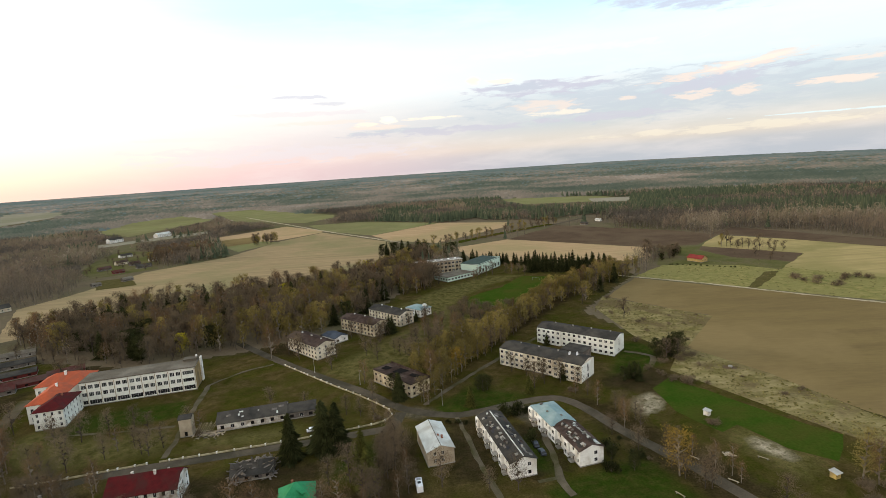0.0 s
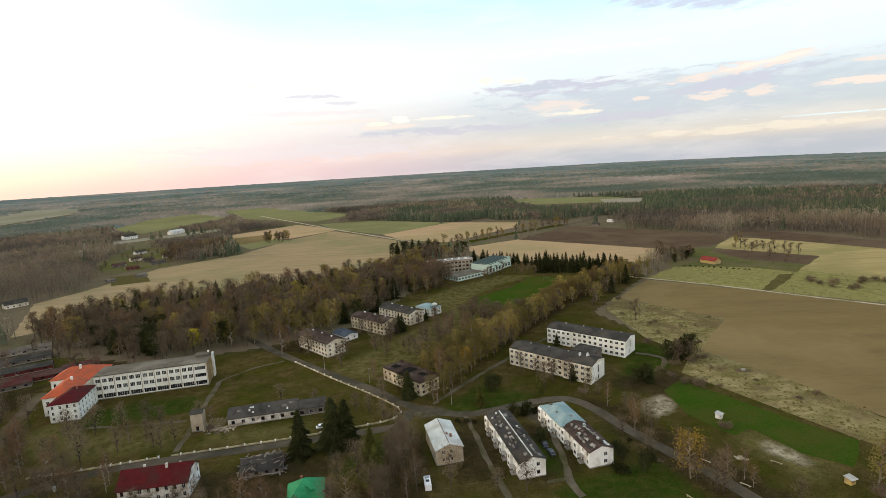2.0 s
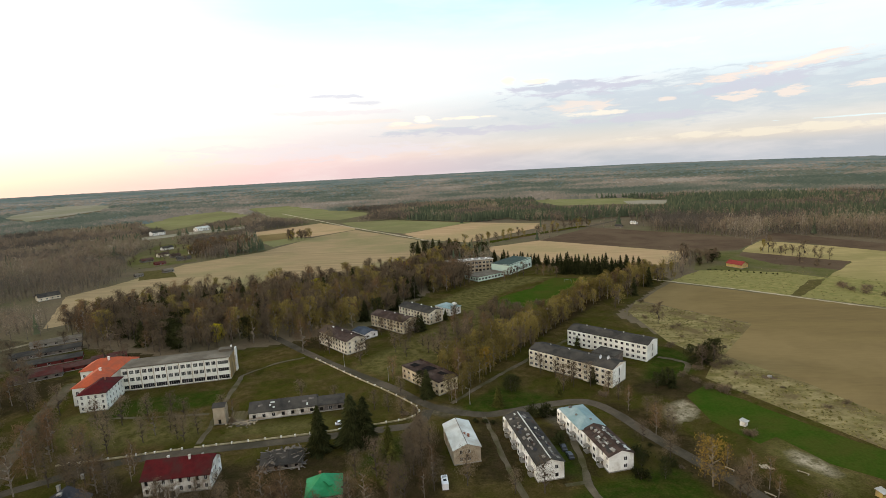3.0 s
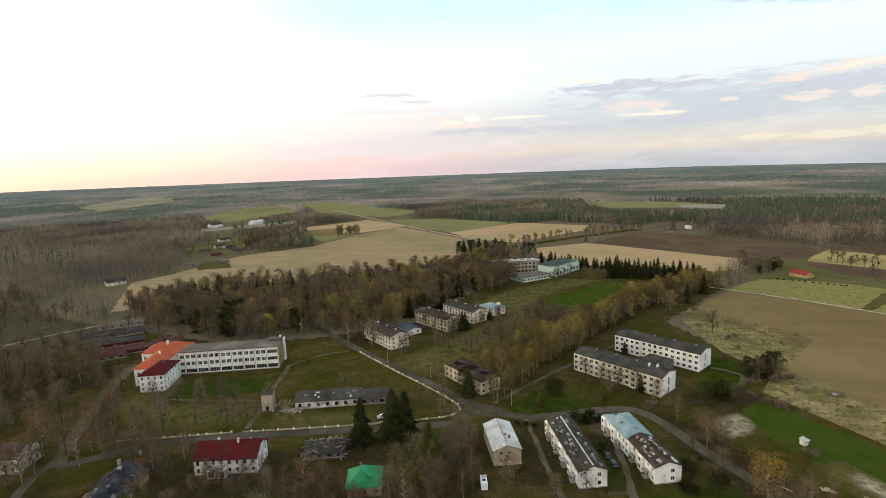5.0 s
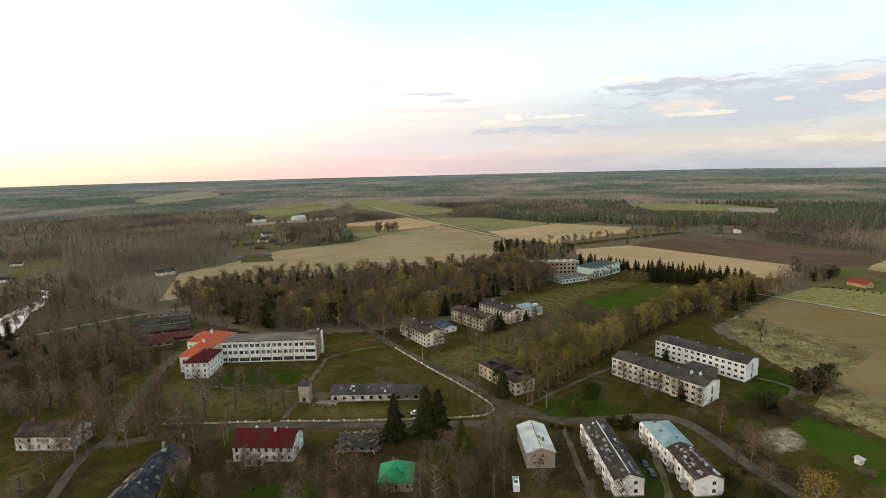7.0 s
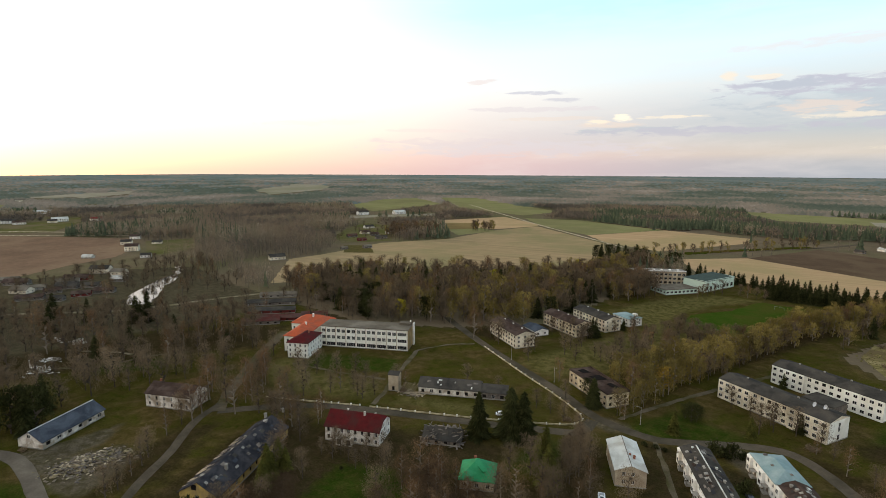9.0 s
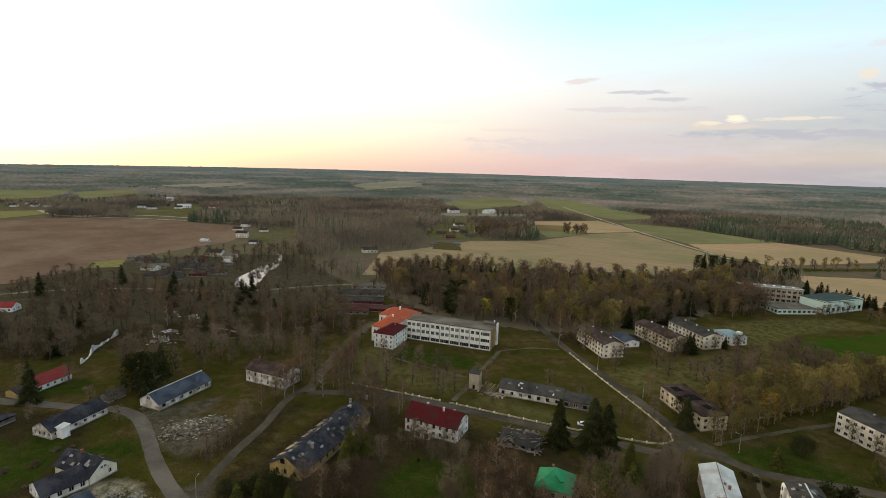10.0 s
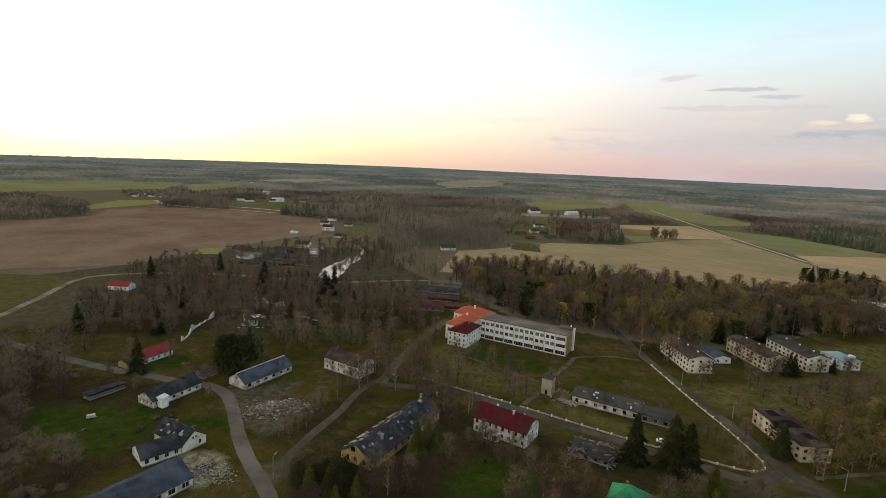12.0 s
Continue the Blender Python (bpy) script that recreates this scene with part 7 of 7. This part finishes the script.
def is_clear(x, y):
    """Open land: a field, a road, or so near before a field that a tree would stand in its foreground."""
    far = 0.07 if math.hypot(x, y) > 1400 else 0.13 if math.hypot(x, y) > 480 or x < -250 else 0.06
    return near_road(x, y) or any(inside(x * k, y * k, p) for p in CLEAR for k in (1.0, 1 + far / 2, 1 + far))


WEST_VILLAGE = [(-215, 262), (-300, 130), (-340, 0), (-430, 0), (-520, 225), (-500, 300), (-470, 340), (-400, 352), (-345, 330), (-290, 292)]
WEST_FOREST = [(-380, 330), (-385, 380), (-350, 500), (-444, 560), (-600, 540), (-631, 491), (-520, 380), (-440, 330)]
HAMLET_GARDEN = [(-389, 552), (-339, 596), (-378, 670), (-430, 760), (-500, 790), (-480, 700), (-440, 610)]
WEST_GROVE = [(-1313, 143), (-1127, 181), (-936, 232), (-843, 183), (-821, 124), (-836, 80), (-1300, 60)]
wr = np.random.default_rng(9)
SPOTS = []
r = 330.0
while r < 4850:
    gap = max(6.0, r * 0.0078)
    n = int(radians(150) * r / gap)
    for k in range(n):
        az = radians(-52) + radians(150) * (k + wr.random()) / n
        rr = r + (wr.random() - 0.5) * gap * 1.3
        x, y = -math.sin(az) * rr, math.cos(az) * rr
        if is_clear(x, y):
            continue
        dens = noise.noise((x * 0.004, y * 0.004, 3.0)) + 0.6 * noise.noise((x * 0.012, y * 0.012, 7.0))
        openland = -0.62 if rr > 700 else -0.3
        if x < -330 and y < 420:
            openland = -1.0 if inside(x, y, WEST_GROVE) else -0.08
        if inside(x, y, PARK_WOODS) or inside(x, y, HAMLET_GARDEN):
            continue
        if inside(x, y, WEST_VILLAGE) or any(inside(x, y, q) for q in POND_BANK):
            continue
        if inside(x, y, WEST_FOREST):
            openland = -1.0
        if dens < openland:
            continue
        SPOTS.append((x, y, gap))
    r += gap * 0.9
conv, conv_tone, disv, dis_tone, midv, mid_tone, decv, dec_tone, trkv = [], [], [], [], [], [], [], [], []
for x, y, gap in SPOTS:
    z = land(x, y)
    n1 = noise.noise((x * 0.006 + 40, y * 0.006, 1.0))
    rr = math.hypot(x, y)
    stand = noise.noise((x * 0.009, y * 0.009, 12.0))
    tall = ((10 + 9 * wr.random()) if rr < 900 else (9 + 6 * wr.random())) * (1 + 0.2 * n1 + 0.15 * stand)
    if (x > 150 and rr < 1000) or inside(x, y, WEST_FOREST):
        tall *= 1.22 if x > 150 else 1.4
    wide = max(5.0, gap * 1.05) * (0.8 + 0.5 * wr.random())
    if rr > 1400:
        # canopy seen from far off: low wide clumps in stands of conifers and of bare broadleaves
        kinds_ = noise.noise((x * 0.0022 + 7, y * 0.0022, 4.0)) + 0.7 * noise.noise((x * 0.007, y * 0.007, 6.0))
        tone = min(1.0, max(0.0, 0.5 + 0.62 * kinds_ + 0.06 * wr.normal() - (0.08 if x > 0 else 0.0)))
        # the farthest clumps take the bluer colours with more haze in them
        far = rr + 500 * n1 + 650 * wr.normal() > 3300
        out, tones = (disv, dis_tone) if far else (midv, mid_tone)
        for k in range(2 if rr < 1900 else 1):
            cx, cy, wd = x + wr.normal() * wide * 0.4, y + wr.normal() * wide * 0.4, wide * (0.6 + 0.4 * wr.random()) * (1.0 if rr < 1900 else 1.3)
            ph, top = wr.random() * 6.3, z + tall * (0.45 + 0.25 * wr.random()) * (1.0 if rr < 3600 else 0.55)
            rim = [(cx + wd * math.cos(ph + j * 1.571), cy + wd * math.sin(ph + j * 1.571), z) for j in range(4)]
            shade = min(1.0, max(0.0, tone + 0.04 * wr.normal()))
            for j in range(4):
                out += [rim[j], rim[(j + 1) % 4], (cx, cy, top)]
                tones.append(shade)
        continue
    if n1 + 0.5 * stand + wr.normal() * 0.2 > (0.75 if x < -330 and y < 420 else 0.5 if x < -250 else 0.95 if x > 150 and rr < 790 else 0.48 if 60 < x <= 150 and rr < 930 else -0.2 if x > 60 else 0.28 if rr < 900 else 0.18):
        shade = wr.random()
        for k in range(3):
            z0, z1, rad = z + tall * (0.12 + 0.26 * k), z + tall * (0.55 + 0.25 * k), wide * 0.42 * (1 - 0.28 * k)
            ph = wr.random() * 6.3
            ring = [(x + rad * math.cos(ph + j * 1.571), y + rad * math.sin(ph + j * 1.571), z0 + (wr.random() - 0.5) * 0.8) for j in range(4)]
            for j in range(4):
                conv += [ring[j], ring[(j + 1) % 4], (x, y, z1)]
                conv_tone.append(shade)
    else:
        m = 48 if rr < 700 else 18
        p = wr.normal(size=(m, 3)) * np.array([wide * 0.25, wide * 0.25, tall * 0.17]) + np.array([x, y, z + tall * 0.64])
        p[:, 2] = np.clip(p[:, 2], z + 1.0, z + tall)
        decv.append(leaf_tris(p, 0.5 if rr < 700 else wide * 0.21, wr, 1.8, 4.2 if rr < 700 else 2.4, 0.8, 0.24))
        dec_tone.append(np.full(m, min(1.0, max(0.0, 0.42 + 0.75 * stand + 0.55 * n1 + 0.17 * wr.normal()))))
        if rr < 1100 and wr.random() < 0.75:
            w = 0.46 if x > 60 else 0.24
            a = wr.random() * 6.3
            dx, dy = w * math.cos(a), w * math.sin(a)
            trkv += [(x - dx, y - dy, z), (x + dx, y + dy, z), (x, y, z + tall * 0.85), (x - dy, y + dx, z), (x + dy, y - dx, z), (x, y, z + tall * 0.85)]
tagged(new("conifer_woods", tri_mesh("conifer_woods", np.array(conv), FAR_NEEDLES, conv_tone)), "far dark green conifer woods", "woods", "", "stuff")
tagged(new("leafless_woods", tri_mesh("leafless_woods", np.concatenate(decv), FAR_TWIGS, np.concatenate(dec_tone))), "far brown leafless broadleaf woods", "woods", "", "stuff")
tagged(new("woods_trunks", tri_mesh("woods_trunks", np.array(trkv), BIRCH_BARK)), "pale thin birch trunks at the edges of the woods", "woods", "", "stuff")
tagged(new("distant_woods", tri_mesh("distant_woods", np.array(disv), DISTANT_WOODS, dis_tone)), "distant forest towards the horizon, tinted blue-green for haze", "woods", "", "stuff")
tagged(new("mixed_woods", tri_mesh("mixed_woods", np.array(midv), MIDDLE_WOODS, mid_tone)), "far mixed brown and green woods, paled for haze", "woods", "", "stuff")

# ---- small things ----
def low_wall(name, pts, label, post_gap=3.0):
    """A low rendered wall with white capped posts."""
    ob = thing(name, pts[0][0], pts[0][1], 0, label, "wall")
    line = smooth_line(pts, 2.5)
    o = line[0].copy()
    s = Shape()
    run = 0.0
    for k in range(len(line) - 1):
        a, b = line[k] - o, line[k + 1] - o
        d = (b - a).normalized()
        n = Vector((-d.y, d.x, 0)) * 0.14
        s.slab([tuple(a + n + Vector((0, 0, 0.55))), tuple(b + n + Vector((0, 0, 0.55))), tuple(b - n + Vector((0, 0, 0.55))), tuple(a - n + Vector((0, 0, 0.55)))], 0.55)
        run += (b - a).length
        if run >= post_gap:
            run = 0.0
            q = shared("wall_post", lambda: Shape().box(-0.2, 0.2, -0.2, 0.2, 0, 0.7).box(-0.26, 0.26, -0.26, 0.26, 0.7, 0.82).mesh("post", WHITE_WALL))
            part("post", q, WHITE_WALL, ob, "white capped post", Matrix.Translation(b) @ pose(0, 0, 0, 0, 0, math.degrees(math.atan2(d.y, d.x))))
    part("wall", s, STRAW_WALL, ob, "yellowish weathered wall")
    return ob


STRAW_WALL = material("yellowed_render", (0.50, 0.43, 0.27), (0.38, 0.33, 0.20), 0.6, 0.9, (0.24, 0.21, 0.12), 0.3, fine=0.3)
low_wall("park_wall", [(-148, 155.5), (-136, 158), (-108, 164.8)], "low yellowish wall with white posts along the street")
low_wall("park_wall", [(-104, 165.6), (-67, 173), (-45, 178.5), (-30, 183), (-25.5, 187), (-26, 193.5), (-40, 208.5), (-58, 225), (-86, 252)], "low yellowish wall with white posts round the park corner")


def wheel(parent, x, y, r=0.36):
    t = part("wheel", shared(("wheel", r), lambda: Shape().tube((0, -0.12, 0), (0, 0.12, 0), r, r, 12).mesh("wheel", RUBBER)), RUBBER, parent, "black tyre", pose(x, y, r))
    part("rim", shared(("rim", r), lambda: Shape().tube((0, -0.13, 0), (0, 0.13, 0), r * 0.55, r * 0.55, 10).mesh("rim", STEEL)), STEEL, t)


def car(x, y, turn, paint, label, long=4.2):
    ob = thing("car", x, y, turn, label, "car", "parked cars")
    h = long / 2
    prof = [(-h, 0.35), (-h, 0.85), (-h * 0.8, 0.95), (-h * 0.55, 1.42), (h * 0.15, 1.45), (h * 0.45, 0.98), (h * 0.95, 0.86), (h, 0.6), (h, 0.35)]
    s = Shape()
    n = len(prof)
    for yy in (-0.82, 0.82):
        s.v.extend((px, yy * (0.86 if pz > 1.2 else 1.0), pz) for px, pz in prof)
    s.f.append(tuple(range(n - 1, -1, -1)))
    s.f.append(tuple(range(n, 2 * n)))
    for k in range(n):
        j = (k + 1) % n
        s.f.append((k, j, n + j, n + k))
    part("body", s, paint, ob)
    part("windscreen", Shape().slab([(h * 0.17, -0.66, 1.43), (h * 0.44, -0.72, 1.03), (h * 0.44, 0.72, 1.03), (h * 0.17, 0.66, 1.43)], 0.02), GLASS, ob, "", Matrix.Translation((0.03, 0, 0.03)))
    part("rear_window", Shape().slab([(-h * 0.79, -0.7, 0.99), (-h * 0.57, -0.66, 1.38), (-h * 0.57, 0.66, 1.38), (-h * 0.79, 0.7, 0.99)], 0.02), GLASS, ob, "", Matrix.Translation((-0.03, 0, 0.03)))
    for yy in (-0.78, 0.78):
        part("side_window", Shape().box(-h * 0.5, h * 0.2, yy - 0.03, yy + 0.03, 1.02, 1.34), GLASS, ob)
        for xx in (-h * 0.6, h * 0.6):
            wheel(ob, xx, yy, 0.31)
    return ob


car(-54.0, 180.8, 20, CAR_WHITE, "white car parked beside the spruces")
car(-51.5, 177.2, 60, CAR_WHITE, "small white car parked by the street", 3.6)
car(28.2, 155.5, 100, CAR_DARK, "dark car parked behind the row house")
car(27.0, 160.5, 95, CAR_DARK, "dark estate car parked behind the row house", 4.5)
van = thing("van", -12.0, 141.6, 99, "white van parked beside the tan house", "van", "parked cars")
part("body", Shape().box(-3.2, 1.4, -0.95, 0.95, 0.45, 2.4).slab([(1.4, -0.92, 2.3), (2.1, -0.9, 2.0), (2.1, 0.9, 2.0), (1.4, 0.92, 2.3)], 1.6).box(2.1, 3.0, -0.9, 0.9, 0.45, 1.2), CAR_WHITE, van)
part("windscreen", Shape().slab([(2.1, -0.8, 1.95), (2.55, -0.82, 1.22), (2.55, 0.82, 1.22), (2.1, 0.8, 1.95)], 0.02), GLASS, van)
part("roof_hatch", Shape().box(-1.6, -0.6, -0.5, 0.5, 2.4, 2.5), GLASS, van), part("roof_rack", Shape().box(0.1, 1.1, -0.7, 0.7, 2.4, 2.46), STEEL, van)
for yy in (-0.85, 0.85):
    part("side_window", Shape().box(0.3, 1.3, yy * 1.1 - 0.03, yy * 1.1 + 0.03, 1.4, 2.1), GLASS, van)
    wheel(van, -2.2, yy), wheel(van, 2.1, yy)

for x, y, wall, roof, turn, label in ((108.2, 133.4, YELLOW_WALL, PALE_METAL, 20, "small yellow shelter with pale roof on the lawn"), (92.2, 173.4, WHITE_WALL, PALE_METAL, 40, "small white shelter on the green lawn")):
    hut = thing("shelter", x, y, turn, label, "shelter", "lawn shelters")
    part("wall", Shape().box(-1.0, 1.0, 0.85, 0.95, 0, 1.7).box(-1.0, -0.9, -0.85, 0.85, 0, 1.7).box(0.9, 1.0, -0.85, 0.85, 0, 1.7).box(-0.9, 0.9, -0.9, -0.8, 0, 0.8), wall, hut)
    part("roof", Shape().slab([(-1.3, -1.3, 1.75), (1.3, -1.3, 1.75), (1.3, 1.2, 2.1), (-1.3, 1.2, 2.1)], 0.08), roof, hut)

for x, y, turn, ln in ((74.5, 147.0, -50, 3.0), (94.5, 144.5, -45, 3.2), (79.5, 134.5, -50, 3.0), (62.0, 130.0, -60, 3.0)):
    b = thing("bench", x, y, turn, "long pale plank bench on the grass", "bench", "lawn benches")
    part("seat", Shape().box(-ln / 2, ln / 2, -0.2, 0.2, 0.42, 0.48), SAND, b)
    for e in (-1, 1):
        part("leg", Shape().box(e * ln * 0.38 - 0.08, e * ln * 0.38 + 0.08, -0.15, 0.15, 0, 0.42), CONCRETE, b)


def street_lamp(x, y, turn, tall=7.0, arm=1.4):
    ob = thing("street_lamp", x, y, turn, "slim grey street lamp with a pale head", "street lamp", "street lamps")
    part("pole", Shape().tube((0, 0, 0), (0, 0, tall), 0.11, 0.07, 8), CONCRETE, ob)
    part("arm", Shape().tube((0, 0, tall - 0.1), (arm, 0, tall + 0.25), 0.04, 0.035, 6), STEEL, ob)
    part("head", Shape().box(arm - 0.1, arm + 0.5, -0.12, 0.12, tall + 0.17, tall + 0.32), CONCRETE, ob)
    part("base", Shape().tube((0, 0, 0), (0, 0, 0.8), 0.2, 0.16, 8), CONCRETE, ob)


for x, y, turn in ((-41.8, 220.5, -50), (-4.4, 195.0, 200), (-126.5, 72.5, 120), (-67, 239, -50)):
    street_lamp(x, y, turn)

for x, y, turn in ((32, 329, 55), (74, 406, 55)):
    goal = thing("football_goal", x, y, turn, "grey football goal on the sports field", "goal", "football goals")
    for yy in (-3.0, 3.0):
        part("post", Shape().tube((0, yy, 0), (0, yy, 2.3), 0.05, 0.05), STEEL, goal)
    part("crossbar", Shape().tube((0, -3.0, 2.3), (0, 3.0, 2.3), 0.05, 0.05), STEEL, goal)


def rubble(name, cx, cy, rx, ry, turn, n, mats, label, seed, size=(0.3, 1.1), heap=1.0):
    """A heap of broken blocks and slabs, one mass for each material."""
    rnd = random.Random(seed)
    c, s_ = math.cos(radians(turn)), math.sin(radians(turn))
    for m in mats:
        s = Shape()
        for k in range(n // len(mats)):
            u, v = rnd.gauss(0, 0.42), rnd.gauss(0, 0.42)
            x, y = cx + c * u * rx - s_ * v * ry, cy + s_ * u * rx + c * v * ry
            z = max(0, heap * (1 - u * u - v * v)) * rnd.random()
            a, w, h, t = rnd.uniform(0, 3.1), rnd.uniform(*size), rnd.uniform(*size) * 0.4, rnd.uniform(0.08, 0.28)
            ax, ay, bx_, by_ = math.cos(a) * w / 2, math.sin(a) * w / 2, -math.sin(a) * h / 2, math.cos(a) * h / 2
            tz = rnd.uniform(-0.2, 0.2)
            s.slab([(x - ax - bx_, y - ay - by_, z + t + tz), (x + ax - bx_, y + ay - by_, z + t - tz), (x + ax + bx_, y + ay + by_, z + t), (x - ax + bx_, y - ay + by_, z + t + 0.1)], t)
        tagged(part(name, s, m), label, "rubble", "", "stuff")


rubble("rubble_heap", -164.5, 94.5, 11, 7, 55, 1100, (SANDY_GRASS, WOOD, GREY_BOARDS, SAND, WOOD), "pale heap of broken boards and stones", 3, (0.25, 1.7), 1.5)
rubble("yard_rubble", -141, 60.5, 9, 5, 30, 480, (SANDY_GRASS, CONCRETE), "pale scattered rubble on the yard", 4, (0.2, 1.0), 0.4)
rubble("ruin_rubble", -274, 143, 5, 3, 50, 70, (WHITE_WALL, CONCRETE), "white rubble of a fallen wall", 15, (0.4, 1.4), 1.4)
rubble("ruin_rubble", -296, 163, 4, 2.5, 40, 50, (WHITE_WALL, CONCRETE), "white rubble of a fallen wall", 16, (0.4, 1.3), 1.2)
rubble("ruin_rubble", -262, 132, 6, 4, 30, 110, (WHITE_WALL, CONCRETE), "white rubble of a fallen wall", 5, (0.4, 1.4), 1.0)
rubble("ruin_rubble", -94, 183, 7, 4, -10, 90, (SAND, GREY_BOARDS), "fallen boards beside the long ruin", 6, (0.4, 1.6), 0.6)

# broken white walls standing in the park
rnd = random.Random(8)
for name, pts, label in (("ruined_wall", RUINS, "long ruined white wall with gaps"), ("ruined_wall", [(-277, 136), (-270, 133), (-260.5, 132), (-262.5, 137)], "broken white wall stumps of a ruin"),
                         ("ruined_wall", [(-302, 161), (-298, 164)], "lone white wall stump in the park"), ("ruined_wall", [(-288, 162), (-284, 167)], "lone white wall stump in the park")):
    ob = thing(name, pts[0][0], pts[0][1], 0, label, "ruin", "park ruins")
    line = smooth_line(pts, 1.3)
    h = rnd.uniform(1.5, 2.8)
    for k in range(len(line) - 1):
        a, b = line[k] - line[0], line[k + 1] - line[0]
        d = (b - a).normalized()
        n = Vector((-d.y, d.x, 0)) * 0.22
        h1, h2 = h, min(3.2, max(0.5, h + rnd.uniform(-1.1, 1.1)))
        h = h2 if rnd.random() < 0.6 else rnd.uniform(0.6, 3.2)
        if rnd.random() < 0.16:
            continue
        piece = Shape()
        low, top = [a + n, b + n, b - n, a - n], [(a + n, h1), (b + n, h2), (b - n, h2), (a - n, h1)]
        piece.v = [(q.x, q.y, -0.05) for q in low] + [(q.x, q.y, z_) for q, z_ in top]
        piece.f = [(4, 5, 6, 7), (0, 1, 5, 4), (1, 2, 6, 5), (2, 3, 7, 6), (3, 0, 4, 7)]
        part("wall_piece", piece, PEELING if rnd.random() < 0.7 else WHITE_WALL, ob)

cara = thing("caravan", -200.4, 44.0, 70, "small white caravan on the grass", "caravan")
cara.scale = (0.7, 0.7, 0.7)
part("body", Shape().slab([(-1.9, -0.9, 1.9), (1.7, -0.9, 2.0), (1.7, 0.9, 2.0), (-1.9, 0.9, 1.9)], 1.5), PALE_METAL, cara), part("window_pane", Shape().box(-1.1, 0.9, 0.88, 0.94, 1.1, 1.6), GLASS, cara)
part("drawbar", Shape().box(1.7, 2.7, -0.06, 0.06, 0.4, 0.5), STEEL, cara)
for yy in (-0.95, 0.95):
    wheel(cara, -0.2, yy, 0.3)

ring = thing("concrete_ring", 123.3, 213.3, 0, "round concrete well ring in the dry meadow", "well")
part("rim", Shape().tube((0, 0, 0), (0, 0, 0.7), 0.9, 0.9, 16).tube((0, 0, 0.7), (0, 0, 0.72), 0.62, 0.62, 16), CONCRETE, ring)
patch("scorched_patch", [(123.3 + 3.6 * math.cos(t), 213.3 + 2.4 * math.sin(t)) for t in [j * 0.449 for j in range(14)]], DARK_SOIL, "dark scorched patch in the dry meadow", 0.1, "ground", 0.5)
